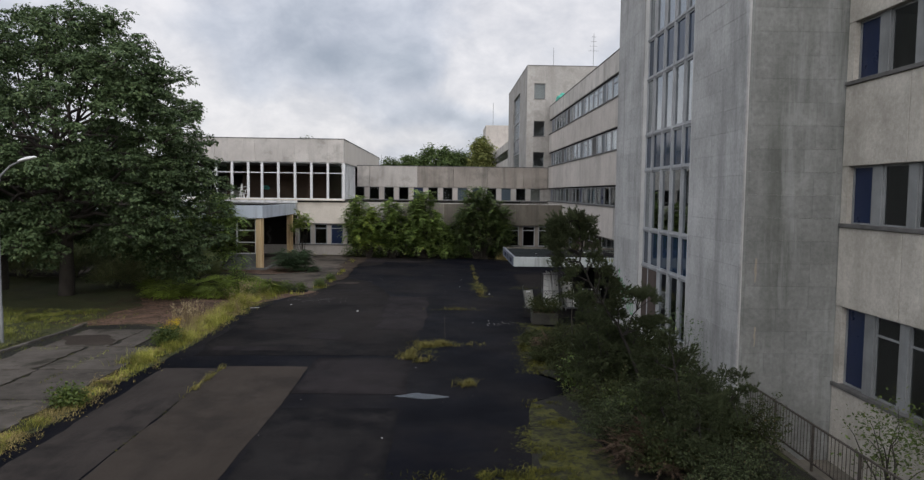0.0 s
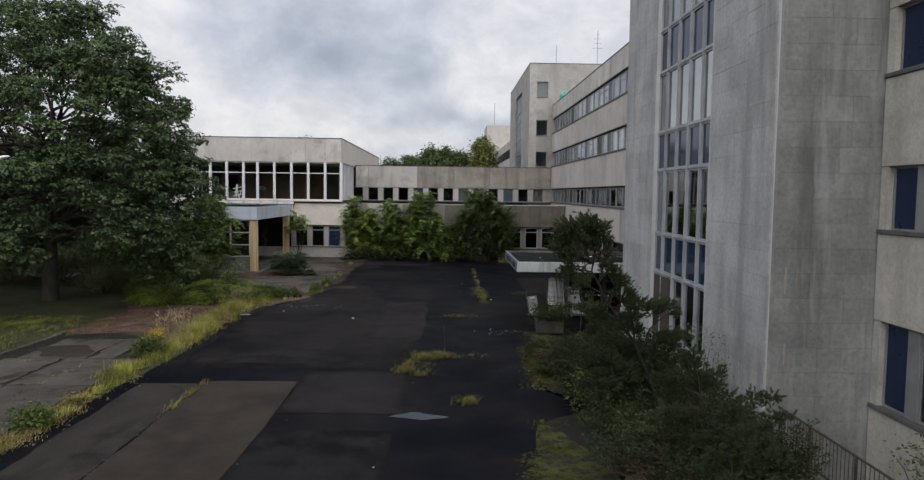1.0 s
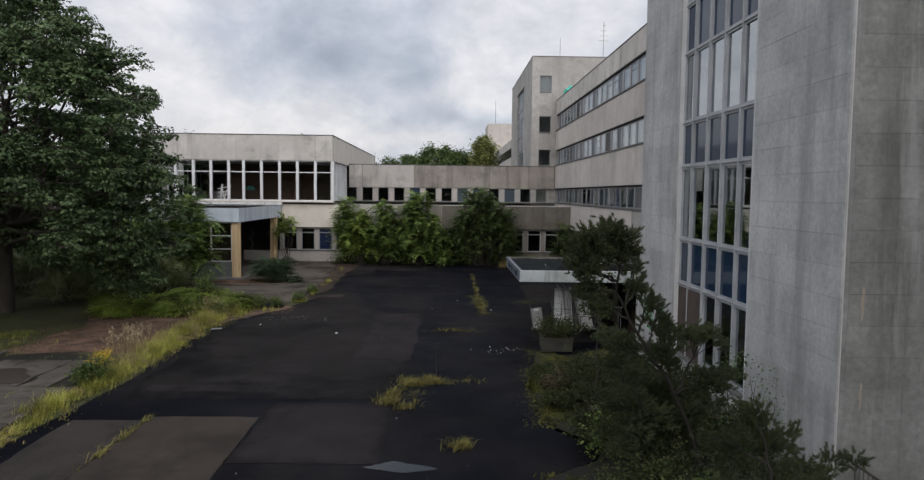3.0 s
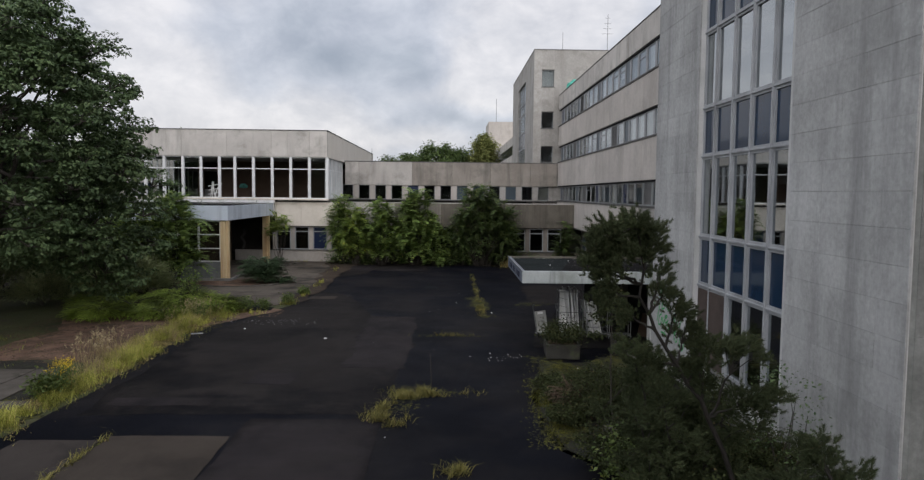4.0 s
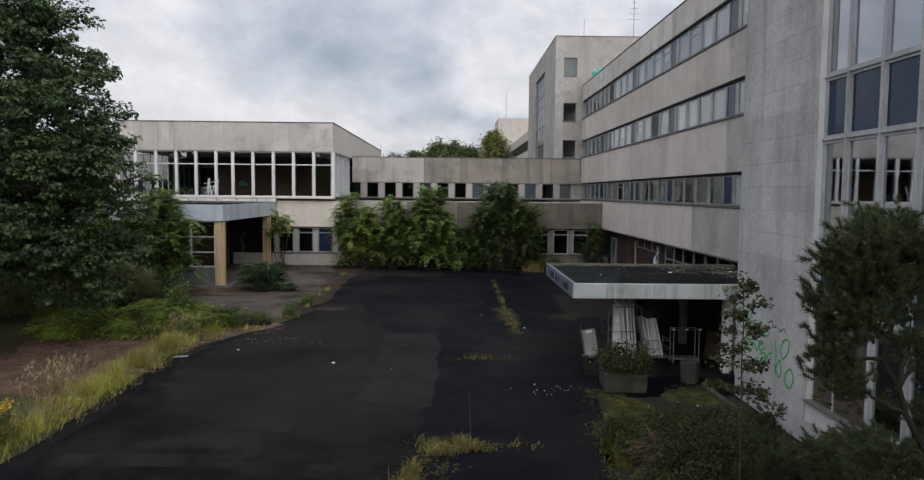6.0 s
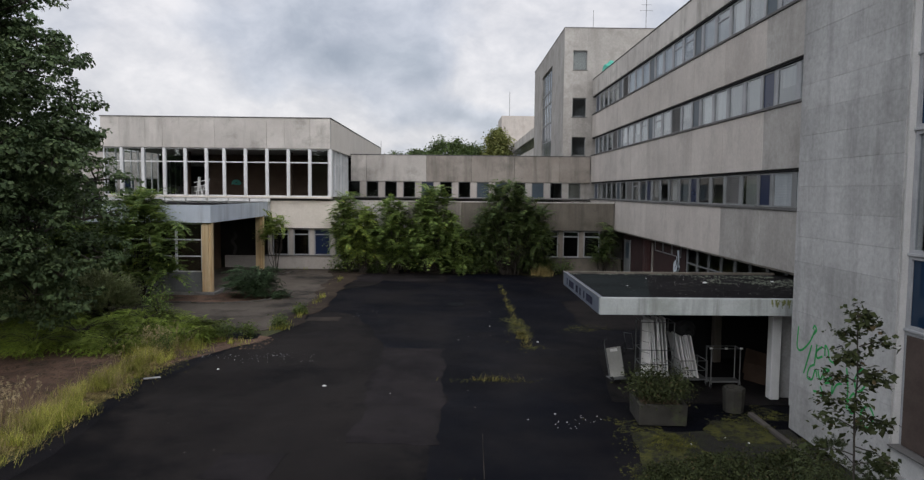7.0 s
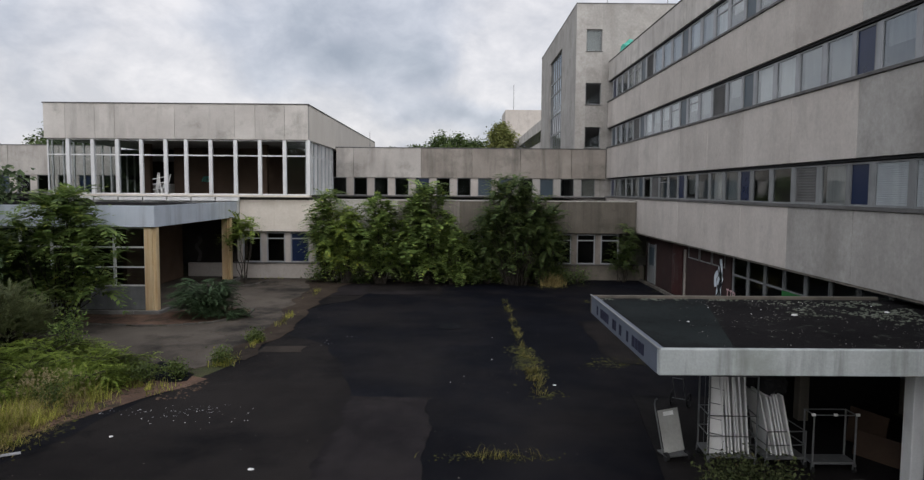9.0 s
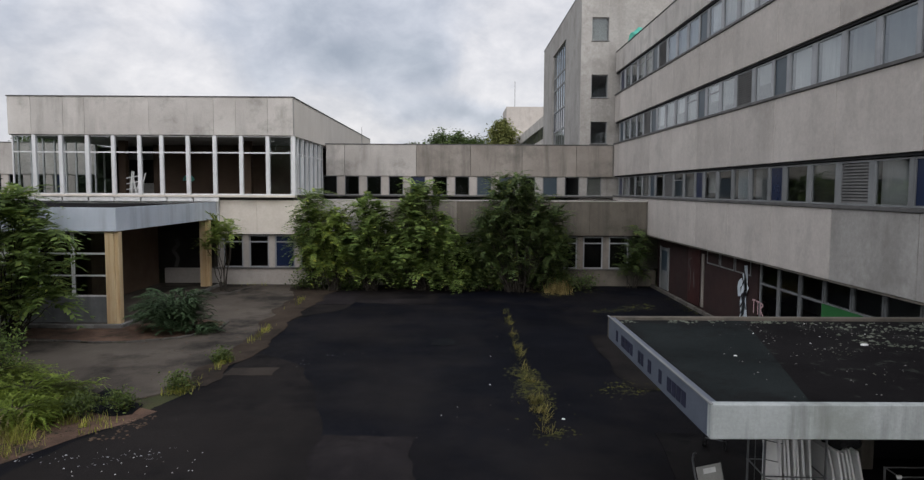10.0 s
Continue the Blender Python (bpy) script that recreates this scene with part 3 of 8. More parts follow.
def rod(bm, a, b, r, sides=6, r2=None):
    """A round bar from a to b."""
    a, b = Vector(a), Vector(b)
    way = (b - a).normalized()
    u = way.orthogonal().normalized()
    v = way.cross(u)
    r2 = r if r2 is None else r2
    rings = []
    for p, rr in ((a, r), (b, r2)):
        rings.append([bm.verts.new(p + (u * math.cos(2 * math.pi * i / sides) + v * math.sin(2 * math.pi * i / sides)) * rr) for i in range(sides)])
    for i in range(sides):
        j = (i + 1) % sides
        bm.faces.new((rings[0][i], rings[0][j], rings[1][j], rings[1][i]))
    bm.faces.new(rings[0][::-1])
    bm.faces.new(rings[1])
    return bm


SLABS = {}


def pane_mesh(x0, x1, y0, y1, z0, z1, material):
    """A sheet of glass: its outer face mirrors, the rest is clear."""
    me = to_mesh("pane", boxes((x0, x1, y0, y1, z0, z1)), material)
    if material in (PANE, PANE_DARK, PANE_COATED):
        me.materials.append(CLEAR)
        for k, f in enumerate(me.polygons):
            f.material_index = 0 if k == 2 else 1
    return me


def slab(w, d, h, material, bevel=0.008):
    """A cached block from (0,0,0) to (w,d,h); its face looks to -y."""
    key = (round(w, 3), round(d, 3), round(h, 3), material.name, bevel)
    if key not in SLABS:
        SLABS[key] = pane_mesh(0, w, 0, d, 0, h, material) if not bevel else to_mesh("slab", box(bmesh.new(), 0, w, 0, d, 0, h, bevel), material)
    return SLABS[key]


# wall frames: local x runs along the wall, -y looks outwards, z is up
def south(x, y, z=0):
    return pose(x, y, z)


def west(x, y, z=0):
    return pose(x, y, z, 0, 0, -90)


def east(x, y, z=0):
    return pose(x, y, z, 0, 0, 90)


def at(u, w, v):
    return Matrix.Translation((u, w, v))


WINDOWS = {}


def window_frame_mesh(w, h, t, d, material, transom=None):
    key = ("f", round(w, 3), round(h, 3), t, d, material.name, transom)
    if key not in WINDOWS:
        bm = boxes((0, t, 0, d, 0, h), (w - t, w, 0, d, 0, h), (t, w - t, 0, d, 0, t), (t, w - t, 0, d, h - t, h))
        if transom:
            box(bm, t, w - t, 0, d, transom - t * 0.5, transom + t * 0.5)
        WINDOWS[key] = to_mesh("window", bm, material)
    return WINDOWS[key]


def window(parent, m, w, h, material=None, pane=None, t=0.05, d=0.06, transom=None, fill=None):
    """A window: its frame as part, with a pane (or blind panel, or louvre slats) under it."""
    f = put("window", window_frame_mesh(w, h, t, d, material or GREYMET, transom), parent, m)
    if fill:
        key = ("l", fill, round(w, 3), round(h, 3))
        if key not in WINDOWS:
            bm = bmesh.new()
            k = int(h / (0.085 if fill == "louvre" else 0.055))
            pitch = (h - 2 * t) / k
            for i in range(k):
                z = t + i * pitch
                if fill == "louvre":
                    profile = ((0.005, 0.02), (0.005, 0.0), (0.05, 0.075))
                else:
                    profile = ((0.030, 0.0), (0.021, pitch * 0.2), (0.021, pitch * 0.75), (0.030, pitch * 0.97))
                for (ya, za), (yb, zb) in zip(profile, profile[1:]):
                    bm.faces.new([bm.verts.new(p) for p in ((t, ya, z + za), (w - t, ya, z + za), (w - t, yb, z + zb), (t, yb, z + zb))])
            WINDOWS[key] = to_mesh("louvre", bm, LOUVRE if fill == "louvre" else SHUTTER)
        put("louvre", WINDOWS[key], f, m)
        return f
    mat_ = pane or PANE
    key = ("p", round(w, 3), round(h, 3), t, mat_.name)
    if key not in WINDOWS:
        WINDOWS[key] = pane_mesh(t - 0.005, w - t + 0.005, d * 0.5, d * 0.5 + 0.008, t - 0.005, h - t + 0.005, mat_)
    p = put("pane", WINDOWS[key], f, m)
    if mat_ in (PANE, PANE_DARK, PANE_COATED):
        p.visible_shadow = False
    return f


def rise(x, y):
    """The ground's height: level by the start, a little higher towards the building."""
    s = min(max((y - 36) / 20, 0), 1)
    return 0.25 * s * s * (3 - 2 * s)


def sheet(name, outline, material, label, category, lift=0.0, step=1.0, ragged=0.0, thick=0.0, seed=0, kind="structure"):
    """A sheet that lies on the ground, with an outline that frays by ragged metres."""
    pts = []
    n = len(outline)
    for i in range(n):
        a, b = Vector((*outline[i], 0)), Vector((*outline[(i + 1) % n], 0))
        k = max(1, int((b - a).length / step))
        for j in range(k):
            p = a.lerp(b, j / k)
            if ragged:
                q = noise.noise_vector((p.x * 0.6 + seed, p.y * 0.6, seed * 1.7)) + 0.5 * noise.noise_vector((p.x * 2.1, p.y * 2.1 + seed, 3.1))
                p = p + Vector((q.x, q.y, 0)) * ragged
            pts.append(p)
    bm = bmesh.new()
    ring = [bm.verts.new(p) for p in pts]
    f = bm.faces.new(ring)
    bmesh.ops.triangulate(bm, faces=[f])
    ys = [p.y for p in pts]
    for yc in np.arange(36, 57, 2.0):
        if min(ys) < yc < max(ys):
            bmesh.ops.bisect_plane(bm, geom=bm.verts[:] + bm.edges[:] + bm.faces[:], plane_co=(0, yc, 0), plane_no=(0, 1, 0))
    for v in bm.verts:
        v.co.z = rise(v.co.x, v.co.y) + lift
    bmesh.ops.recalc_face_normals(bm, faces=bm.faces)
    if bm.faces and sum(f.normal.z for f in bm.faces) < 0:
        bmesh.ops.reverse_faces(bm, faces=bm.faces)
    if thick:
        edge = [e for e in bm.edges if e.is_boundary]
        ext = bmesh.ops.extrude_edge_only(bm, edges=edge)["geom"]
        for v in ext:
            if isinstance(v, bmesh.types.BMVert):
                v.co.z -= thick
    return setting(name, bm, material, label, category, kind)


# ---- foliage helpers ----
def np_mesh(name, verts, faces, material):
    """A mesh from arrays: faces all have the same number of corners."""
    me = bpy.data.meshes.new(name)
    verts, faces = np.asarray(verts, np.float32), np.asarray(faces, np.int32)
    k = faces.shape[1]
    me.vertices.add(len(verts))
    me.vertices.foreach_set("co", verts.ravel())
    me.loops.add(faces.size)
    me.loops.foreach_set("vertex_index", faces.ravel())
    me.polygons.add(len(faces))
    me.polygons.foreach_set("loop_start", np.arange(0, faces.size, k, dtype=np.int32))
    me.polygons.foreach_set("loop_total", np.full(len(faces), k, np.int32))
    me.update(calc_edges=True)
    me.materials.append(material)
    return me


def unit(v):
    return v / np.maximum(np.linalg.norm(v, axis=-1, keepdims=True), 1e-9)


def leaves(rng, centres, size, out=None, up=0.6, aspect=0.55, spread=0.35):
    """Leaf blades, folded along the midrib, one at each centre. Returns verts and triangles."""
    n = len(centres)
    nrm = rng.normal(size=(n, 3))
    nrm[:, 2] = np.abs(nrm[:, 2]) + up
    if out is not None:
        nrm = nrm + out * 0.9
    nrm = unit(nrm)
    way = unit(np.cross(nrm, rng.normal(size=(n, 3))))
    side = np.cross(nrm, way)
    s = size * (1 + spread * rng.normal(size=(n, 1))).clip(0.4, 1.9)
    a = centres - way * s * 0.5
    b = centres + way * s * 0.5
    lift = nrm * s * 0.12
    l = centres + side * s * aspect * 0.5 + lift
    r = centres - side * s * aspect * 0.5 + lift
    v = np.stack([a, l, b, r], 1).reshape(-1, 3)
    i = np.arange(n)[:, None] * 4
    f = np.concatenate([i + [[0, 2, 1]], i + [[0, 3, 2]]], 1).reshape(-1, 3)
    return v, f


def tubes(paths, sides=5):
    """Tapered limbs: each path is (points, radii)."""
    V, F, base = [], [], 0
    ang = np.arange(sides) * 2 * math.pi / sides
    for pts, rad in paths:
        pts = np.asarray(pts, float)
        d = unit(np.gradient(pts, axis=0))
        ref = np.array([0.31, 0.93, 0.17])
        u = unit(np.cross(d, ref))
        w = np.cross(d, u)
        ring = pts[:, None, :] + np.asarray(rad)[:, None, None] * (u[:, None, :] * np.cos(ang)[None, :, None] + w[:, None, :] * np.sin(ang)[None, :, None])
        V.append(ring.reshape(-1, 3))
        for k in range(len(pts) - 1):
            for s in range(sides):
                t = (s + 1) % sides
                F.append((base + k * sides + s, base + k * sides + t, base + (k + 1) * sides + t, base + (k + 1) * sides + s))
        base += len(pts) * sides
    return np.concatenate(V), np.array(F)


def limb(rng, a, b, r0, r1, k=6, sag=0.0, wob=0.06):
    a, b = np.asarray(a, float), np.asarray(b, float)
    t = np.linspace(0, 1, k)[:, None]
    p = a + (b - a) * t
    p[:, 2] += (sag * 4 * t * (1 - t))[:, 0]
    length = np.linalg.norm(b - a)
    p[1:-1] += rng.normal(size=(k - 2, 3)) * wob * length * 0.35
    return p, r0 + (r1 - r0) * np.linspace(0, 1, k)


def crown_points(rng, n, centre, radii, low, rough=0.25, shell=0.55, seed=0):
    """Tips of twigs, mostly near an uneven outer hull, with gaps."""
    out = []
    c, r = np.array(centre), np.array(radii)
    while len(out) < n:
        d = unit(rng.normal(size=3))
        k = shell + (1 - shell) * rng.random() ** 0.5
        hull = 1 + rough * (noise.noise(Vector(d * 2.3 + seed)) + 0.6 * noise.noise(Vector(d * 5.1 + seed)))
        gap = noise.noise(Vector(d * 4.2 * (0.6 + k) + seed + 9))
        if gap < -0.22:
            continue
        p = c + d * r * k * hull
        if p[2] < low + 0.8 * noise.noise(Vector((p[0] * 0.4, p[1] * 0.4, seed))):
            continue
        out.append(p)
    return np.array(out)


def broad_tree(name, place, trunk_r, trunk_h, centre, radii, low, clusters, per, leaf, material, label, category="tree", group="", seed=1, bark=None, ball=0.6, limbs=26, rough=0.25, shell=0.55):
    rng = np.random.default_rng(seed)
    x, y = place
    z = rise(x, y)
    t = thing(name, (x, y, z), label, category, group)
    tips = crown_points(rng, clusters, centre, radii, low, rough, shell, seed)
    base = np.array((x, y, z - 0.15))
    fork = np.array((x + 0.1, y, z + trunk_h))
    top = np.array((centre[0], centre[1], centre[2] + radii[2] * 0.7))
    paths = [limb(rng, base, fork, trunk_r * 1.15, trunk_r * 0.85, 5, 0, 0.02), limb(rng, fork, top, trunk_r * 0.85, trunk_r * 0.12, 8, 0, 0.05)]
    for tip in tips[rng.choice(len(tips), limbs, replace=False)]:
        k = rng.random() * 0.6
        start = fork + (top - fork) * k
        paths.append(limb(rng, start, tip, trunk_r * (0.42 - 0.3 * k), trunk_r * 0.05, 7, 0.35, 0.06))
    v, f = tubes(paths, 7)
    put("trunk", np_mesh("trunk", v, f, bark or BARK), t)
    ctr = np.repeat(tips, per, 0)
    off = rng.normal(size=(len(ctr), 3)) * np.array((1, 1, 0.6)) * ball * 0.55
    outw = unit(ctr - np.array(centre))
    v, f = leaves(rng, ctr + off, leaf, outw * 0.7, 0.5)
    put("crown", np_mesh("crown", v, f, material), t)
    return t


def big_tree(name, place, trunk_r, trunk_h, centre, radii, low, boughs, subs, per, leaf, material, label, group, seed, bough_r=(0.9, 1.6), extra=()):
    """A large tree: boughs on an uneven hull, each a rounded mass of leaf tufts, with dark gaps between."""
    rng = np.random.default_rng(seed)
    x, y = place
    z = rise(x, y)
    t = thing(name, (x, y, z), label, "tree", group)
    mid = crown_points(rng, boughs, centre, radii, low + 0.6, 0.16, 0.6, seed)
    br = rng.uniform(*bough_r, boughs + len(extra))
    if extra:
        mid = np.concatenate([mid, np.array(extra, float)])
    base, fork = np.array((x, y, z - 0.15)), np.array((x + 0.1, y, z + trunk_h))
    top = np.array((centre[0], centre[1], centre[2] + radii[2] * 0.8))
    paths = [limb(rng, base, fork, trunk_r * 1.15, trunk_r * 0.85, 5, 0, 0.02), limb(rng, fork, top, trunk_r * 0.85, trunk_r * 0.1, 9, 0, 0.05)]
    for m in mid[rng.permutation(len(mid))[:70]]:
        k = rng.random() * 0.6
        paths.append(limb(rng, fork + (top - fork) * k, m, trunk_r * (0.42 - 0.3 * k), trunk_r * 0.06, 7, 0.35, 0.06))
    C, O = [], []
    for m, r in zip(mid, br):
        d = rng.normal(size=(subs, 3))
        d[:, 2] = d[:, 2] * 0.8 + 0.45
        d = unit(d) * (0.6 + 0.4 * rng.random((subs, 1)))
        tips = m + d * r * np.array((1, 1, 0.7))
        for q in tips[::6]:
            paths.append(limb(rng, m, q, 0.03, 0.008, 4, 0.05, 0.05))
        # each tip carries a tuft: leaves on a small flattened dome
        e = rng.normal(size=(subs * per, 3))
        e[:, 2] = e[:, 2] * 0.7 + 0.5
        e = unit(e) * (0.5 + 0.5 * rng.random((subs * per, 1)))
        girth = np.repeat(rng.uniform(0.2, 0.42, (subs, 1)), per, 0)
        C.append(np.repeat(tips, per, 0) + e * girth * np.array((1, 1, 0.6)))
        O.append(unit(e) + 0.4 * np.repeat(unit(d), per, 0))
    C, O = np.concatenate(C), np.concatenate(O)
    v, f = tubes(paths, 6)
    put("trunk", np_mesh("trunk", v, f, BARK), t)
    v, f = leaves(rng, C, leaf, O * 1.8, 0.5, 0.62)
    put("crown", np_mesh("crown", v, f, material), t)
    return t

# ---- ground ----
def ground_sheet():
    xs = np.sort(np.concatenate([[-900, -300, -120], np.arange(-60, 41, 4.0), [7.62, 9.9], [80, 200, 900]]))
    ys = np.sort(np.concatenate([[-400, -120, -40], np.arange(-20, 72, 4.0), [-8.2, 16.9], [90, 130, 250, 600, 1500]]))
    bm = bmesh.new()
    grid = [[bm.verts.new((x, y, rise(x, y) - 0.05)) for x in xs] for y in ys]
    for j in range(len(ys) - 1):
        for i in range(len(xs) - 1):
            if 7.6 < xs[i] < 9.8 and -8.3 < ys[j] < 16.8:
                continue
            bm.faces.new((grid[j][i], grid[j][i + 1], grid[j + 1][i + 1], grid[j + 1][i]))
    return setting("ground", bm, LAWN, "rough unmown lawn with bare patches", "ground")


ground_sheet()
sheet("road", [(-9.4, -14), (1.4, -14), (1.6, 12.6), (2.1, 16.0), (2.35, 18.4), (3.6, 19.3), (3.9, 19.9), (2.95, 21.2), (2.7, 22.8), (2.8, 25), (3.7, 28.6), (10.3, 28.9), (10.45, 58.9), (-7.2, 58.9),
               (-7.1, 54.5), (-6.9, 47), (-6.9, 41), (-7.4, 38.5), (-8.5, 36.6), (-9.4, 34.8), (-9.4, 30), (-9.15, 26), (-9.4, 20)], ASPHALT,
      "dark bitumen forecourt, worn and patched, with weeds", "asphalt", -0.03, 0.7, 0.12, 0.05, 1)
sheet("soil_bed", [(-14.9, -14), (-9.7, -14), (-9.9, 22), (-10.7, 27.2), (-12.6, 29), (-15.0, 28.4)], BED_SOIL, "dirt and moss between the paving slabs", "soil", -0.03, 0.7, 0.15, 0.06, 2)
sheet("pavement", [(-12.0, 41.5), (-9.2, 38.5), (-7.3, 40.5), (-7.0, 47), (-7.2, 54.5), (-7.3, 58.9), (-12.4, 58.9), (-12.45, 47.8), (-30, 47.8), (-30, 43.8), (-17, 44)],
      PAVE, "grey asphalt path in front of the porch", "pavement", -0.016, 0.7, 0.1, 0.06, 3)
sheet("pavement", [(-30, 47.8), (-12.4, 47.8), (-12.35, 58.9), (-30, 58.9)], PAVE, "paved floor under the porch roof", "pavement", 0.05, 1.0, 0.02, 0.12, 4)
sheet("pavement", [(3.6, 31.2), (10.3, 30.8), (10.4, 37), (4.4, 37.4)], ASPHALT_MID, "paved floor under the entrance canopy", "pavement", -0.012, 0.7, 0.06, 0.05, 5)
sheet("soil_bed", [(-15.2, 28.6), (-12.2, 29.0), (-10.1, 28.2), (-9.6, 34), (-8.3, 36.8), (-7.1, 38.9), (-8.6, 39.4), (-9.6, 39.6), (-12.6, 41), (-17, 42), (-15.6, 36), (-14.6, 33.4)], SOIL, "bare soil with brown leaf litter under the trees", "soil", -0.024, 0.8, 0.4, 0.05, 6)
sheet("planting_bed", [(1.7, -14), (7.5, -14), (7.5, 12), (7.15, 16.5), (7.15, 29.2), (4.0, 29.0), (2.9, 25), (2.8, 22.8), (3.05, 21.3), (4.0, 20.0), (3.7, 19.2), (2.45, 18.3), (2.2, 16.0), (1.75, 12.6)], BED_SOIL, "dark overgrown planting bed along the tower", "soil", -0.02, 0.7, 0.15, 0.05, 7)

PATCHES = [
    (-8.85, -10, -7.06, 21.7, ASPHALT_GREY, "long grey asphalt strip"),
    (-7.02, -10, -4.32, 22.0, ASPHALT_OLD, "large brown old asphalt patch"),
    (-4.26, -10, -1.15, 17.75, ASPHALT_MID, "worn grey asphalt strip"),
    (-4.26, 19.0, -1.08, 23.2, ASPHALT_FAINT, "worn grey asphalt patch"),
    (-2.85, 28.1, -0.8, 37.2, ASPHALT_FAINT, "worn grey asphalt patch"),
    (-5.2, 26.2, -3.9, 27.6, ASPHALT_FAINT, "small worn asphalt patch"),
    (-8.2, 24.2, -5.6, 25.0, ASPHALT_FAINT, "worn asphalt patch"),
    (-6.7, 41.7, -5.2, 42.5, ASPHALT_OLD, "pale asphalt patch"),
    (-6.7, 52.6, -4.6, 57.4, ASPHALT_FAINT, "brownish old asphalt patch"),
    (-4.4, 53.2, -1.1, 54.2, ASPHALT_FAINT, "worn asphalt patch"),
    (4.6, 40.5, 8.2, 47.0, ASPHALT_BROWN, "worn asphalt patch"),
]
sheet("asphalt_patch", [(-8.6, 23.4), (-1.05, 23.6), (-0.95, 36.8), (-3.0, 36.9), (-3.6, 40), (-4.6, 42.6), (-6.5, 44.6), (-6.75, 41), (-8.2, 36.2), (-8.9, 33)], ASPHALT_BROWN, "broad brownish worn side of the forecourt", "asphalt", -0.026, 0.5, 0.22, 0.006, 19)
sheet("asphalt_patch", [(-6.9, 48.8), (-5.0, 51.6), (-4.6, 53.4), (-0.95, 53.0), (-0.9, 57.9), (-6.9, 57.9)], ASPHALT_BROWN, "brownish worn corner of the forecourt", "asphalt", -0.026, 0.5, 0.25, 0.006, 18)
for i, (x0, y0, x1, y1, m_, lab) in enumerate(PATCHES):
    sheet("asphalt_patch", [(x0, y0), (x1, y0), (x1, y1), (x0, y1)], m_, lab, "asphalt", -0.021, 0.2, 0.22 if y0 > 24 else 0.08, 0.003, 20 + i)
sheet("dirt_strip", [(-7.5, 40.6), (-6.7, 40.8), (-6.35, 47), (-6.5, 53), (-5.9, 57.9), (-8.6, 58.4), (-7.9, 55), (-7.5, 50), (-7.35, 45)], DIRT, "brown dirt washed over the joint of path and forecourt", "soil", -0.0105, 0.3, 0.35, 0.004, 45)
sheet("tar_patch", [(-0.95, 45.4), (-0.5, 45.3), (-0.1, 45.5), (0.0, 46.0), (-0.3, 46.4), (-0.8, 46.3)], TAR, "small dark patch of tar", "asphalt", -0.017, 0.15, 0.12, 0.003, 43)
sheet("tar_patch", [(-9.4, 39.4), (-8.9, 38.9), (-8.1, 38.4), (-7.6, 38.5), (-7.7, 39.2), (-8.4, 39.6), (-8.7, 40.3), (-9.3, 40.6)], TAR, "damp dark patch of tar on the path", "asphalt", -0.011, 0.15, 0.16, 0.003, 44)
sheet("asphalt_patch", [(-14.4, 26.2), (-12.9, 26.6), (-11.9, 24.8), (-13.6, 24.5)], ASPHALT_OLD, "dark sunken patch in the pavement", "asphalt", 0.022, 0.22, 0.38, 0.004, 41)
sheet("soil_bed", [(-15.6, 45.9), (-13.7, 45.75), (-12.2, 45.5), (-11.2, 45.6), (-9.7, 46.2), (-8.8, 47.5), (-8.95, 48.9), (-10.5, 49.5), (-12.2, 48.4), (-12.4, 47.65), (-15.6, 47.65)], SOIL, "brown soil bed below the conifer shrub", "soil", -0.004, 0.5, 0.06, 0.03, 42)


# concrete slabs of the pavement, each a little out of level
slabs = thing("pavement", (-12.2, 18, 0), "cracked concrete paving slabs, sunk and overgrown at the joints", "pavement", "", "structure")
rnd = random.Random(17)
for j in range(7):
    ya, yb = 5.6 + 3.15 * j, 8.75 + 3.15 * j
    left, right = (-14.55 if j < 6 else -14.2), (-10.1 if j < 6 else -11.0)
    cuts = [left, left + rnd.uniform(1.9, 2.6), right]
    for xa, xb in zip(cuts, cuts[1:]):
        bm = bmesh.new()
        n_ = 9
        rim = [(xa, ya), (xb, ya), (xb, yb), (xa, yb)]
        ring = []
        for (px, py), (qx, qy) in zip(rim, rim[1:] + rim[:1]):
            for k in range(n_):
                u = k / n_
                inset = 0.015 + 0.035 * rnd.random() + (0.16 * rnd.random() if rnd.random() < 0.2 else 0)
                cx, cy = px + (qx - px) * u, py + (qy - py) * u
                ring.append((cx + (0.5 * (xa + xb) - cx) / abs(xb - xa) * 2 * inset, cy + (0.5 * (ya + yb) - cy) / (yb - ya) * 2 * inset))
        top = [bm.verts.new((px, py, rise(px, py) + 0.004)) for px, py in ring]
        low = [bm.verts.new((px, py, rise(px, py) - 0.05)) for px, py in ring]
        bm.faces.new(top)
        for k in range(len(ring)):
            q = (k + 1) % len(ring)
            bm.faces.new((low[k], low[q], top[q], top[k]))
        part("paving_slab", bm, PAVE_SLAB, slabs, "", pose(0, 0, rnd.uniform(0, 0.012)))


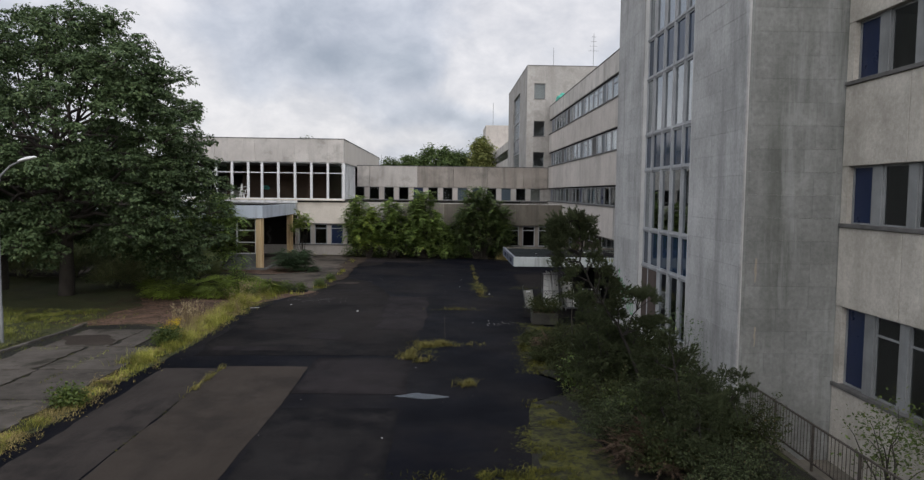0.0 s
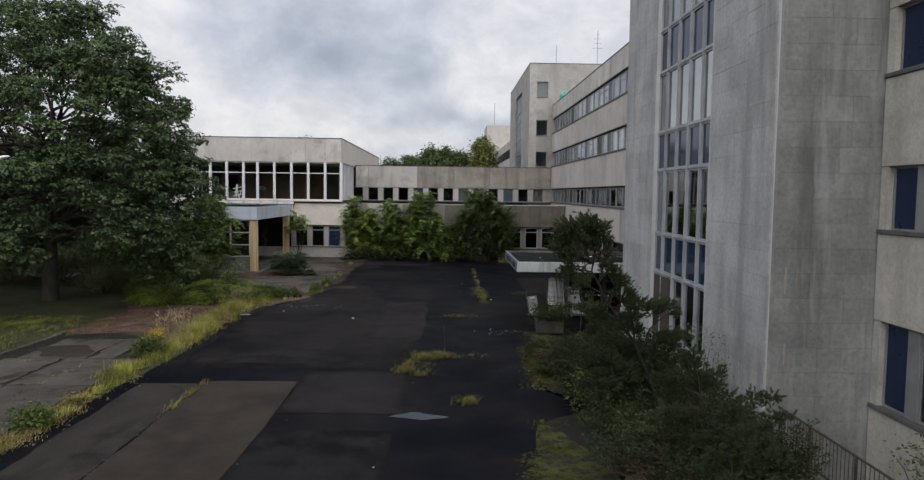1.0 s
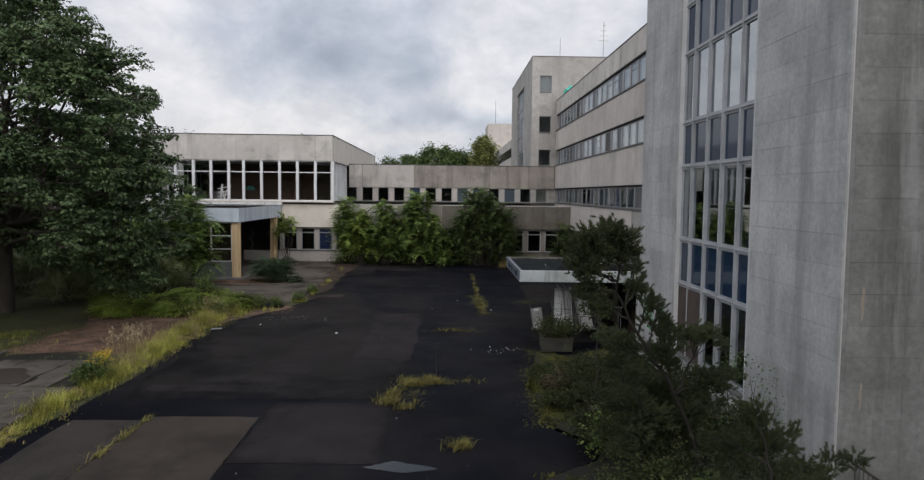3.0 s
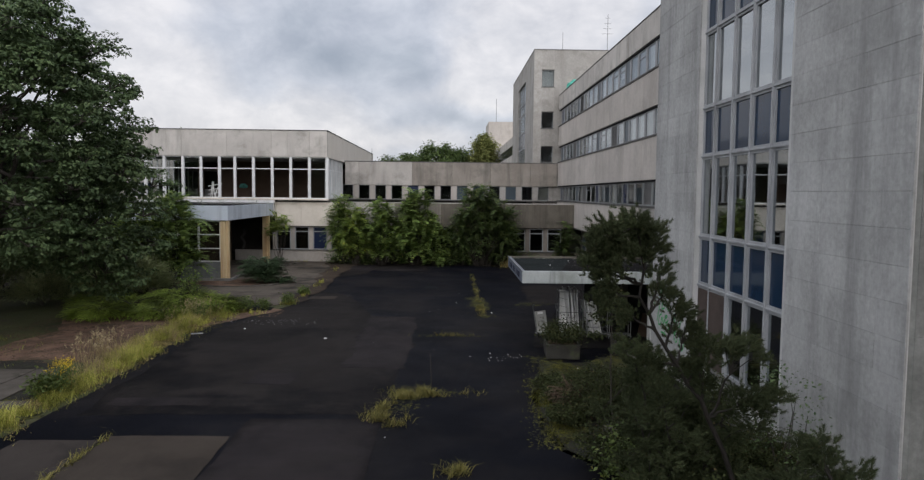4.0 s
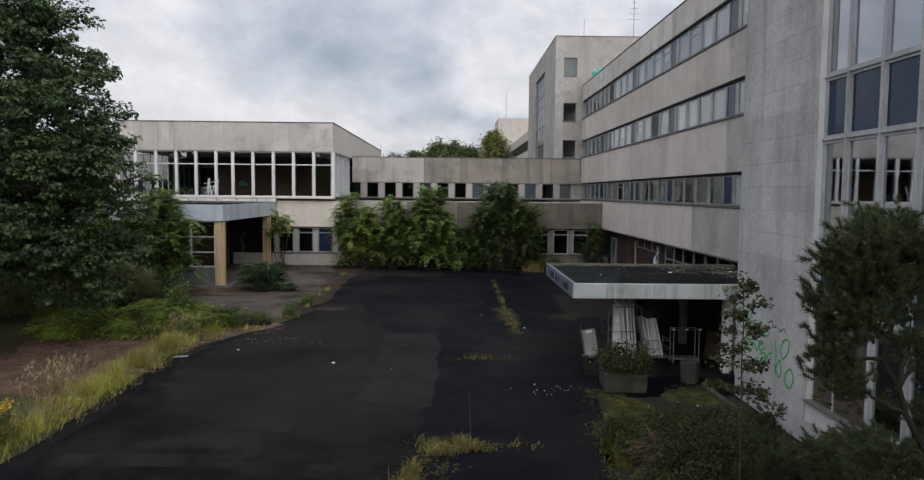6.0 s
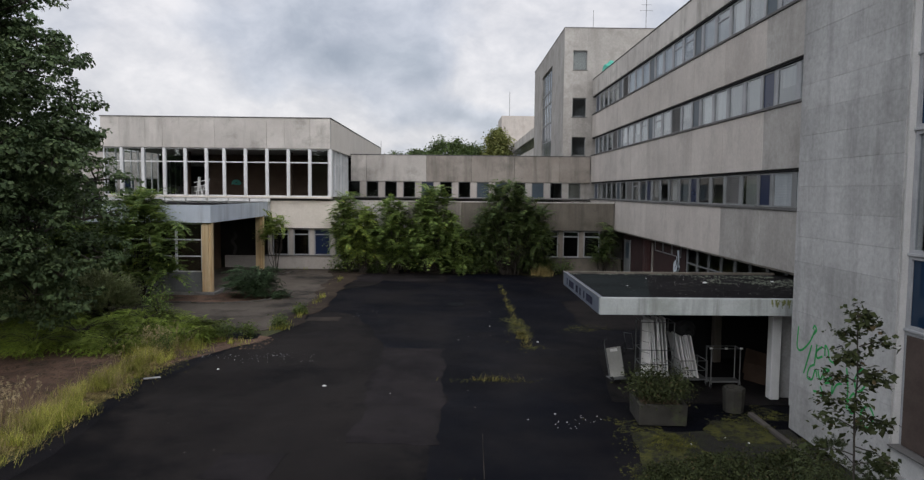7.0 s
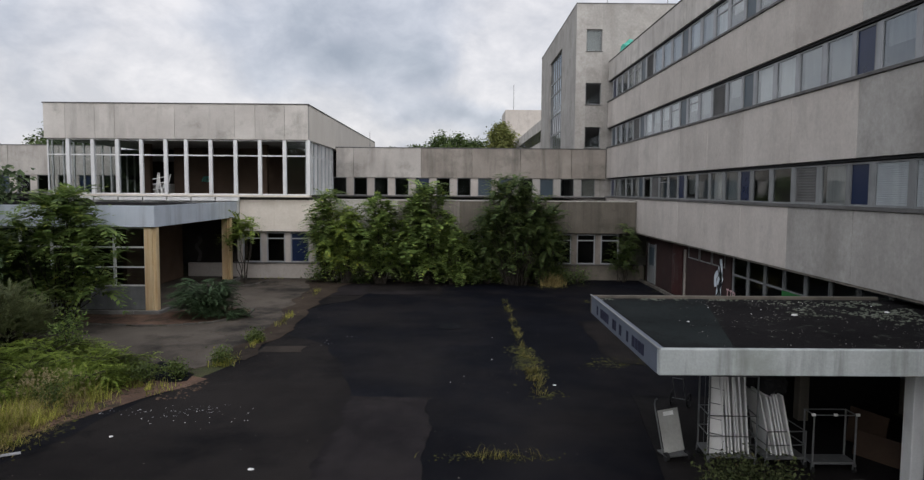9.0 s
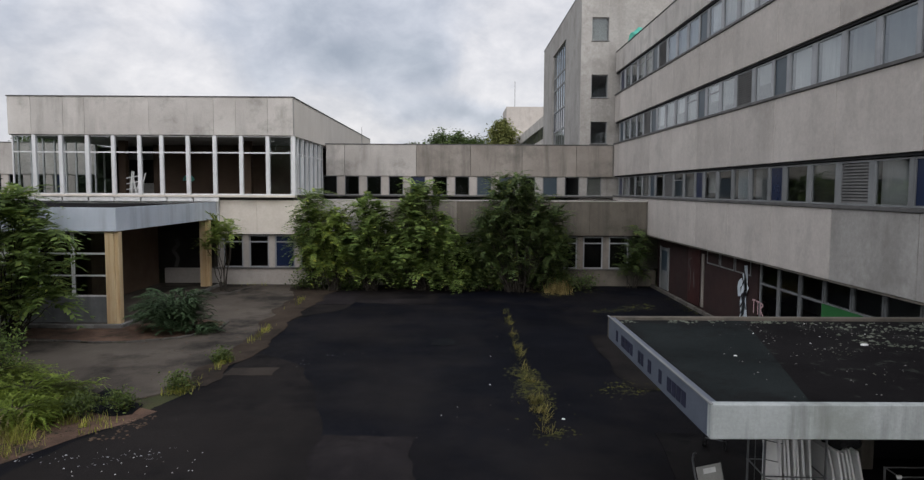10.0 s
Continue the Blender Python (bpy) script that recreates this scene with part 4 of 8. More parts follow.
def moss_spots(name, runs, label, seed, material=None):
    """Small ragged cushions of moss along lines: (x0, y0, x1, y1, spread, count, size)."""
    rng = np.random.default_rng(seed)
    bm = bmesh.new()
    for x0, y0, x1, y1, sp, n, size in runs:
        for _ in range(n * 2):
            t = rng.random()
            cx, cy = x0 + (x1 - x0) * t + rng.normal() * sp, y0 + (y1 - y0) * t + rng.normal() * sp
            if noise.noise(Vector((cx * 0.7, cy * 0.7, seed))) < -0.15:
                continue
            r = size * 0.5 * rng.uniform(0.25, 1.2)
            z = rise(cx, cy) - 0.032
            k = 9
            ring = [bm.verts.new((cx + r * rng.uniform(0.35, 1.4) * math.cos(2 * math.pi * i / k), cy + r * rng.uniform(0.35, 1.4) * math.sin(2 * math.pi * i / k), z)) for i in range(k)]
            top = bm.verts.new((cx, cy, z + 0.018 + 0.05 * r))
            for i in range(k):
                bm.faces.new((ring[i], ring[(i + 1) % k], top))
    return setting(name, bm, material or MOSS, label, "moss", "stuff")


moss_spots("moss", [(1.9, 9.0, 2.1, 16.3, 0.2, 1500, 0.075), (2.9, 21.4, 3.2, 27, 0.22, 1100, 0.075), (3.6, 28.0, 5.0, 28.8, 0.3, 500, 0.07), (6.95, 20, 6.95, 30, 0.1, 500, 0.07), (1.9, -2, 2.2, 9, 0.3, 500, 0.1), (0.6, 12.0, 2.2, 12.6, 0.45, 1100, 0.09), (3.1, 29.6, 5.4, 28.2, 0.3, 500, 0.08), (5.2, 28.6, 6.8, 29.8, 0.35, 700, 0.08), (7.2, 28.0, 7.4, 31.0, 0.2, 400, 0.08)],
           "yellow-green moss along the edge of the bed", 7)
moss_spots("moss", [(2.1, 37.2, 1.95, 42.6, 0.2, 900, 0.10), (1.95, 42, 2.05, 52.3, 0.09, 220, 0.07), (-0.6, 33.2, 2.3, 33.1, 0.1, 90, 0.07), (-0.75, 22.8, -0.5, 25.3, 0.22, 130, 0.09), (-0.5, 25.4, 0.8, 25.5, 0.15, 110, 0.08),
                    (0.5, 20, 0.8, 20.3, 0.15, 30, 0.07), (4.2, 40.4, 5.6, 41.2, 0.4, 150, 0.1), (5.6, 51, 8.6, 53, 0.35, 150, 0.1), (3.6, 56.6, 6.4, 56.6, 0.6, 200, 0.13), (-7.05, 14.5, -7.03, 21.9, 0.05, 120, 0.07), (10.0, 46, 10.1, 55, 0.2, 200, 0.1)],
           "small moss cushions in cracks of the asphalt", 5)
moss_spots("moss", [(-14.4, 18.2, -10, 18.2, 0.06, 160, 0.09), (-14.6, 21.35, -10, 21.35, 0.07, 200, 0.1), (-14.6, 24.5, -10.6, 24.5, 0.1, 240, 0.1), (-14.4, 15.05, -10, 15.05, 0.06, 120, 0.08), (-12.3, 6, -12.3, 27, 0.25, 420, 0.1), (-14.2, 18, -11.5, 21, 0.2, 160, 0.1), (-13.8, 21.4, -11.2, 24.4, 0.3, 200, 0.09), (-10.6, 12, -10.4, 26, 0.2, 420, 0.12), (-15.0, 6, -15.4, 27, 0.3, 500, 0.14), (-9.9, 5, -9.9, 28, 0.25, 900, 0.14), (-9.9, 28, -9.2, 37.0, 0.3, 600, 0.12)],
           "moss and litter in the joints of the pavement", 6)
sheet("puddle", [(-1.35, 18.8), (-0.5, 18.5), (0.2, 18.7), (-0.1, 18.95), (-0.7, 19.25), (-1.1, 19.0)], WATER, "shallow puddle that mirrors the sky", "puddle", -0.016, 0.09, 0.13, 0, 70)

for i, pts in enumerate(([(1.75, 8.5), (2.6, 8.2), (3.5, 11.0), (3.6, 14.6), (2.9, 17.8), (2.4, 18.2), (2.0, 15.6), (2.0, 14.5)], [(2.95, 22.0), (3.6, 21.8), (3.9, 24.6), (3.5, 27.0), (3.2, 25.0)], [(3.3, 27.0), (4.3, 26.8), (4.9, 27.6), (4.5, 28.9), (3.5, 28.9)], [(5.3, 28.3), (6.6, 28.2), (6.7, 29.6), (5.6, 29.9), (5.2, 29.2)])):
    sheet("moss_patch", pts, MOSS, "yellow-green moss over the edge of the bed", "moss", -0.012, 0.3, 0.18, 0.03, 80 + i)

# kerb stones
def kerb_line(pts, w=0.14, h=0.12, length=1.0, label="weathered kerb of stones", lift=0.0, material=None):
    k = thing("kerb", (pts[0][0], pts[0][1], rise(*pts[0])), label, "kerb", "", "structure")
    rnd = random.Random(3)
    for (ax, ay), (bx, by) in zip(pts, pts[1:]):
        a, b = Vector((ax, ay, 0)), Vector((bx, by, 0))
        n = max(1, round((b - a).length / length))
        for i in range(n):
            p, q = a.lerp(b, i / n), a.lerp(b, (i + 1) / n)
            L = (q - p).length - 0.015
            put("kerb_stone", slab(round(L, 2), w, h + 0.1, material or KERB, 0.015), k,
                Matrix.Translation((p.x, p.y, rise(p.x, p.y) - 0.1 + lift + rnd.uniform(-0.012, 0.012))) @ pose(0, 0, 0, rnd.uniform(-1, 1), rnd.uniform(-0.6, 0.6), math.degrees(math.atan2(q.y - p.y, q.x - p.x))))


kerb_line([(-15.7, 4), (-15.25, 20), (-15.05, 23.5), (-14.8, 26.3), (-14.75, 28.7)], lift=-0.06, length=0.8, material=KERB_LOW)
kerb_line([(-12.35, 47.75), (-12.3, 58.7)], h=0.13, lift=0.0)
kerb_line([(-29.5, 47.7), (-12.4, 47.7)], h=0.13, lift=0.0)
kerb_line([(6.8, 17.5), (6.8, 30.2)], h=0.05, w=0.13, material=KERB_LOW, label="low concrete edging along the tower")
kerb_line([(10.25, 40.0), (10.25, 58.6)], h=0.12, label="worn kerb below the wing", material=KERB_LOW)

kerb_line([(-15.5, 45.8), (-13.7, 45.65), (-12.2, 45.4), (-11.1, 45.5), (-9.65, 46.1), (-8.7, 47.5), (-8.8, 48.9)], h=0.05, w=0.1, length=0.55, label="low worn kerb round the soil bed", material=KERB_LOW)
kerb_line([(-12.3, 55.2), (-11.0, 55.5), (-10.5, 57.5)], h=0.06, w=0.1, length=0.55, label="low worn kerb by the porch column", material=KERB_LOW)

# ---- wing building ----
WX = 9.95
SILLS, HEADS = (4.97, 8.30, 11.40), (6.20, 9.61, 12.76)
wing = thing("wing_building", (14, 45, 0), "long four-storey concrete wing with ribbon windows", "building")
BAY = 3.505 / 3


NX = 9.63


def wing_band(z0, z1, y0, y1, first, material, x=WX):
    """Spandrel panels between y0 and y1, with joints every 3.55 m from first."""
    js = [y0] + [first + 3.55 * k for k in range(-20, 20) if y0 + 0.3 < first + 3.55 * k < y1 - 0.3] + [y1]
    for a, b in zip(js, js[1:]):
        put("concrete_panel", slab(b - a - 0.02, 0.25, z1 - z0, CONC_GREY if material is CONC and b < (41.2 if z0 < 4 else 37.6) else material, 0.012), wing, west(x, b - 0.01, z0))


def wing_row(sill, head, kinds, covers, pick, blinds, metal=None):
    """A row of windows: in each module of 7.1 m four windows, then a narrow coloured panel before a pillar."""
    h = head - sill - 0.1
    rnd = random.Random(pick)
    for k in range(-2, 5):
        c = 37.35 + 7.1 * k
        cells = [(c + 0.58 + 1.52 * i, c + 1.89 + 1.52 * i, kinds.get((k, i))) for i in range(4)] + [(c + 6.66, c + 7.54, covers.get(k, "pale"))]
        for (ya, yb, kind), nxt in zip(cells, [q[0] for q in cells[1:]] + [c + 7.68]):
            if ya < 29.5 or nxt > 67.15:
                continue
            w, m = yb - ya, west(WX + 0.13, yb, sill)
            put("mullion", slab(round(nxt - yb, 3), 0.1, h, metal or TOWERMET, 0.006), wing, west(WX + 0.12, nxt, sill))
            if kind in ("louvre", "shutter"):
                window(wing, m, w, h, fill=kind)
                put("backing", slab(w, 0.02, h, LEDGE, 0), wing, m @ at(0, 0.07, 0))
            elif kind in ("blue", "pale"):
                window(wing, m, w, h, pane={"blue": BLUE, "pale": BLUE_PALE}[kind])
            else:
                f = window(wing, m, w, h, metal or TOWERMET, t=0.045, transom=None if rnd.random() < 0.9 else h * 0.72)
                if rnd.random() < blinds:
                    drop = h * rnd.choice((1.0, 1.0, 1.0, 0.8, 0.55))
                    put("blind", slab(w - 0.04, 0.01, drop - 0.04, CURTAIN if rnd.random() < (0.2 if metal else 0.65) else CURTAIN_GREY, 0), f, m @ at(0.02, 0.16, h - drop + 0.02))


for z0, z1, m_ in ((2.96, 4.87, CONC), (6.20, 8.20, CONC), (9.61, 11.30, CONC), (12.76, 14.0, CONC_TOP)):
    wing_band(z0, z1, 29.4, 67.2, 37.35, m_)
for z0, z1, m_ in ((-1.2, 0.98, CONC_NEAR), (2.97, 4.89, CONC_NEAR), (6.36, 8.28, CONC_NEAR), (9.76, 11.30, CONC_NEAR), (12.76, 14.0, CONC_TOP)):
    wing_band(z0, z1, -8.0, 16.68, 14.32, m_, NX)
wing_row(SILLS[0], HEADS[0], {(-1, 2): "shutter", (-1, 3): "shutter", (0, 1): "louvre", (2, 2): "louvre"}, {-1: "blue", 0: "blue", 1: "blue", 3: "blue"}, 1, 0.55, GREYMET)
wing_row(SILLS[1], HEADS[1], {(1, 1): "louvre", (3, 0): "louvre"}, {-1: "blue"}, 2, 0.97)
wing_row(SILLS[2], HEADS[2], {(2, 3): "louvre"}, {3: "blue"}, 3, 0.97)
for s, hd, j in ((1.07, 2.97, 0), (4.97, 6.36, 1), (8.38, 9.76, 2), (11.4, 12.76, 3)):
    n_ = 20
    h_ = hd - s
    part("reveal", boxes((NX + 0.02, NX + 0.2, 16.425, 16.68, s, hd)), CONC_NEAR, wing)
    for i in range(n_):
        yb = 16.42 - i * BAY
        w1 = 0.8 if i % 3 == 0 else BAY - 0.3
        m_ = west(NX + 0.14, yb, s)
        window(wing, m_, w1, h_, GREYMET, BLUE if i % 3 == 0 else PANE_DARK, 0.05, 0.06, h_ * 0.76 if (j == 0 and i % 3) else None)
        put("mullion", slab(BAY - w1 - 0.004, 0.12, h_, GREYMET, 0.006), wing, west(NX + 0.1, yb - w1 - 0.002, s))
# black strip below each spandrel, along the window heads
for z_, ya_, yb_ in ((HEADS[0], 29.4, 67.2), (HEADS[1], 29.4, 67.2), (HEADS[2], 29.4, 67.2)):
    part("blind_box", boxes((WX + 0.07, WX + 0.21, ya_ + 0.01, yb_ - 0.01, z_ - 0.075, z_ - 0.003)), BLACK, wing, "dark strip along the window heads")
for s, y0_, y1_, x_ in ((4.87, 29.4, 67.2, WX), (8.20, 29.4, 67.2, WX), (11.30, 29.4, 67.2, WX), (0.98, -8, 16.65, NX), (4.89, -8, 16.65, NX), (8.28, -8, 16.65, NX), (11.3, -8, 16.65, NX)):
    part("window_sill", boxes((x_ - 0.05, x_ + 0.28, y0_ + 0.002, y1_ - 0.002, s + 0.004, s + 0.095), bevel=0.008), LEDGE, wing)
part("parapet_cap", boxes((WX - 0.03, WX + 0.32, -8, 67.2, 14.004, 14.06), bevel=0.01), LEDGE, wing)
for z_ in (3.3, 6.7, 10.05, 13.2):
    part("floor_slab", boxes((WX + 0.26, 22, -8, 67.1, z_, z_ + 0.3)), INNER, wing)
part("inner_wall", boxes((15.0, 15.2, -8, 67.1, 0, 13.2)), INNER, wing)
part("end_wall", boxes((WX + 0.26, 22.3, -8.3, -8.0, -0.6, 14.0)), CONC, wing)
part("rear_wall", boxes((22.0, 22.3, -8, 80, -0.6, 14.0)), CONC, wing)
for i in range(12):
    y_ = -6 + i * 6.1
    if not 16 < y_ < 29:
        for k, z_ in enumerate((3.6, 7.0, 10.35)):
            part("partition_wall", boxes((WX + 0.5, 15.0, y_ + k, y_ + k + 0.12, z_, (6.7, 10.05, 13.2)[k])), INNER, wing)

# ground floor of the wing: dark cladding, doors, windows
GX = 10.55
part("cladding", boxes((GX, GX + 0.2, 46.6, 58.9, 0.0, 2.95)), BRICK, wing)
part("plinth", boxes((GX - 0.03, GX + 0.2, 29.4, 46.6, 0.0, 0.85)), CONC_DARK, wing)
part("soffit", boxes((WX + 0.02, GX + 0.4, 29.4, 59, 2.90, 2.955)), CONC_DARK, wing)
door = part("door", boxes((GX - 0.05, GX - 0.004, 56.9, 58.2, 0.27, 2.4), bevel=0.006), GREYMET, wing, "pale grey door that stands shut")
part("door_pane", boxes((GX - 0.058, GX - 0.052, 57.1, 58.0, 1.25, 2.25)), BLUE_PALE, door, "dull greenish pane")
for ya_, yb_ in ((56.84, 56.9), (58.2, 58.26)):
    part("door_frame", boxes((GX - 0.07, GX - 0.004, ya_, yb_, 0.27, 2.45)), GREYMET, wing)
part("door", boxes((GX - 0.05, GX - 0.004, 52.4, 53.9, 0.27, 2.75), bevel=0.01), REDDOOR, wing, "dark red door")
part("post", boxes((GX - 0.06, GX - 0.004, 51.9, 52.12, 0.3, 2.6), bevel=0.01), CONC_MID, wing, "pale post beside the red door")
for i in range(9):
    ya = 46.5 - i * 1.42
    window(wing, west(GX + 0.02, ya, 0.85), 1.38, 2.0, GREYMET, PANE_DARK, 0.07, 0.08, 1.25)
for i in range(3):
    window(wing, west(GX - 0.02, 51.6 - i * 1.5, 2.25), 1.4, 0.62, GREYMET, PANE_DARK, 0.05, 0.06)
part("board", boxes((GX - 0.06, GX - 0.02, 40.2, 42.2, 1.5, 2.1), bevel=0.008), GREENBOARD, wing, "green board below the windows")

# ---- near stair tower ----
TX, TY0, TY1, TTOP = 7.22, 16.7, 29.3, 17.6
GY0, GY1 = 20.55, 25.6
tower = thing("stair_tower", (8.6, 23, 0), "grey concrete stair tower with a tall glazed strip", "tower")
for row_ in ((TX + 0.04, TX + 0.34, TY0 + 0.05, GY0, 0.0, TTOP), (TX + 0.04, TX + 0.34, GY1, TY1 - 0.04, 0.0, TTOP),
                   (TX + 0.34, 12.9, TY0 + 0.05, TY0 + 0.35, -1.2, TTOP), (TX + 0.34, 12.9, TY1 - 0.34, TY1 - 0.04, 0.0, TTOP),
                   (TX + 0.04, TX + 0.34, GY0, GY1, 0.0, 0.95), (TX + 0.04, TX + 0.34, GY0, GY1, 16.4, TTOP),
                   (12.6, 12.9, TY0 + 0.35, TY1 - 0.34, 0, TTOP), (TX + 0.34, 12.6, TY0 + 0.35, TY1 - 0.34, TTOP - 0.3, TTOP)):
    part("wall", boxes(row_), JOINT, tower)
part("plinth", boxes((TX + 0.012, TX + 0.04, TY0 + 0.1, TY1 - 0.04, 0, 0.52)), CONC_TOWER, tower)
part("parapet_cap", boxes((TX - 0.02, 13.0, TY0 - 0.02, TY1 + 0.02, TTOP, TTOP + 0.06), bevel=0.01), LEDGE, tower)
BOARD_H = 0.56
rnd = random.Random(11)


def tower_cladding(parent, make, u0, u1, z0, z1, row_h, piece, material):
    """Courses of cladding boards with staggered upright joints."""
    r, z = 0, z0
    while z < z1 - 0.05:
        h = min(row_h, z1 - z)
        u, k = u0, 0
        while u < u1 - 0.05:
            w = piece * rnd.choice((0.7, 1.0, 1.0, 1.3))
            w = (round(w * 2, 1) / 2) if u1 - u - w > 0.45 else u1 - u
            put("concrete_panel", slab(w - 0.003, 0.035, h - 0.003, material, 0.002), parent, make(u, z) @ at(0.003, rnd.uniform(-0.0025, 0.0025), 0.003))
            u += w
        z += h
        r += 1


tower_cladding(tower, lambda u, z: west(TX, TY0 + GY0 - 0.02 - u, z), TY0 + 0.14, GY0 - 0.02, 0.52, 12.9, BOARD_H, 1.75, CONC_TOWER)
tower_cladding(tower, lambda u, z: west(TX, GY1 + 0.02 + TY1 - u, z), GY1 + 0.02, TY1, 0.52, 13.5, BOARD_H, 1.75, CONC_TOWER)
tower_cladding(tower, lambda u, z: south(u, TY0, z), TX + 0.14, WX + 0.05, 0.05 - 2 * BOARD_H, 12.9, BOARD_H, 0.8, CONC_STAIN_SHADE)
bm = bmesh.new()
box(bm, TX, TX + 0.04, TY0 + 0.14, GY0 - 0.02, 12.91, TTOP - 0.01)
box(bm, TX, TX + 0.04, GY1 + 0.02, TY1, 13.51, TTOP - 0.01)
part("upper_wall", bm, CONC_TOWER, tower)
part("upper_wall", boxes((TX + 0.14, 12.9, TY0, TY0 + 0.045, 12.91, TTOP - 0.01)), CONC_STAIN_SHADE, tower)
bm = bmesh.new()
vs = [bm.verts.new(p) for z in (0.05, TTOP - 0.01) for p in ((TX + 0.002, TY0 + 0.137, z), (TX + 0.137, TY0 + 0.002, z), (TX + 0.137, TY0 + 0.137, z))]
for f in ((0, 1, 4, 3), (1, 2, 5, 4), (2, 0, 3, 5), (0, 2, 1), (3, 4, 5)):
    bm.faces.new([vs[i] for i in f])
part("corner_chamfer", bm, CONC_STAIN_SHADE, tower)
for x_, za, zb, w_, m_ in ((7.62, 3.5, 4.1, 0.06, RUST_STAIN), (7.66, 1.9, 2.4, 0.05, RUST_STAIN)):
    bm = bmesh.new()
    prev = None
    for k in range(13):
        t_ = k / 12
        z_, c_ = zb + (za - zb) * t_, x_ + 0.006 * math.sin(k * 0.9)
        h_ = w_ * 0.5 * (0.35 + 0.65 * math.sin(math.pi * min(1, 0.15 + t_ * 0.85)) + 0.12 * math.sin(k * 1.3))
        cur = (bm.verts.new((c_ - h_, TY0 - 0.004, z_)), bm.verts.new((c_ + h_, TY0 - 0.004, z_)))
        if prev:
            bm.faces.new((prev[0], cur[0], cur[1], prev[1]))
        prev = cur
    part("stain", bm, m_, tower, "stain that runs down the concrete")
# glazed strip
GPX = TX + 0.16
MULL = (25.6, 24.73, 23.63, 22.58, 21.52, 20.55)
ROWS_Z = (0.98, 3.04, 4.36, 6.52, 7.81, 9.83, 11.25, 13.1, 14.5, 16.35)
for j, (za, zb) in enumerate(zip(ROWS_Z, ROWS_Z[1:])):
    for ya, yb in zip(MULL, MULL[1:]):
        window(tower, west(GPX, ya, za), ya - yb, zb - za, TOWERMET, BLUE_DEEP if j % 2 else PANE_COATED, 0.085, 0.08)
    part("transom", boxes((GPX - 0.035, GPX + 0.01, GY0, GY1, zb - 0.025, zb + 0.025), bevel=0.006), TOWERMET, tower)
for y_ in MULL[1:-1]:
    part("mullion", boxes((GPX - 0.05, GPX + 0.01, y_ - 0.024, y_ + 0.024, 0.98, 16.35), bevel=0.006), TOWERMET, tower)
part("board", boxes((GPX - 0.03, GPX - 0.002, 23.66, 25.5, 1.0, 2.95), bevel=0.005), surf("plywood_dark", (0.05, 0.036, 0.03), (0.08, 0.06, 0.05), 1.5), tower, "dark brown board over broken glass")
part("glazing_sill", boxes((TX - 0.06, TX + 0.2, GY0 + 0.01, GY1 - 0.01, 0.955, 0.985), bevel=0.006), LEDGE, tower)
for z_ in (3.35, 6.75, 10.1, 13.4):
    part("landing", boxes((TX + 0.55, 12.5, 25.0, 28.9, z_, z_ + 0.22), (TX + 0.55, 12.5, 17.1, 20.2, z_ - 1.7, z_ - 1.48)), INNER, tower)
    bm = bmesh.new()
    for i in range(10):
        box(bm, 8.1, 9.9, 25.0 - (i + 1) * 0.47, 25.0 - i * 0.47, z_ - (i + 1) * 0.168, z_ - i * 0.168 + 0.1)
        box(bm, 10.2, 12.0, 25.0 - (i + 1) * 0.47, 25.0 - i * 0.47, z_ - 3.35 + (i + 1) * 0.168, z_ - 3.35 + i * 0.168 + 0.22)
    part("stair_flight", bm, INNER, tower)
    bm = bmesh.new()
    rod(bm, (8.05, 20.2, z_ - 0.55), (8.05, 25.2, z_ + 1.1), 0.035, 6)
    rod(bm, (8.05, 20.2, z_ - 1.0), (8.05, 25.2, z_ + 0.65), 0.02, 6)
    part("handrail", bm, WHITEPAINT, tower)


# spray-painted tag on the tower's wall: strokes of paint
def stroke(name, pts, width, material, parent, m, label=""):
    """A flat brush stroke through points given in the wall's plane (along, up)."""
    P = [Vector((p[0], 0, p[1])) for p in pts]
    fine = []
    for i in range(len(P) - 1):
        p0, p1, p2, p3 = P[max(i - 1, 0)], P[i], P[i + 1], P[min(i + 2, len(P) - 1)]
        for k in range(6):
            t = k / 6
            fine.append(0.5 * ((2 * p1) + (p2 - p0) * t + (2 * p0 - 5 * p1 + 4 * p2 - p3) * t * t + (3 * p1 - p0 - 3 * p2 + p3) * t ** 3))
    fine.append(P[-1])
    bm = bmesh.new()
    prev = None
    for i, p in enumerate(fine):
        d = (fine[min(i + 1, len(fine) - 1)] - fine[max(i - 1, 0)]).normalized()
        s = Vector((-d.z, 0, d.x)) * width * 0.5
        cur = (bm.verts.new(p + s), bm.verts.new(p - s))
        if prev:
            bm.faces.new((prev[0], prev[1], cur[1], cur[0]))
        prev = cur
    return part(name, bm, material, parent, label, m)


gm = west(TX - 0.004, 29.3, 0)
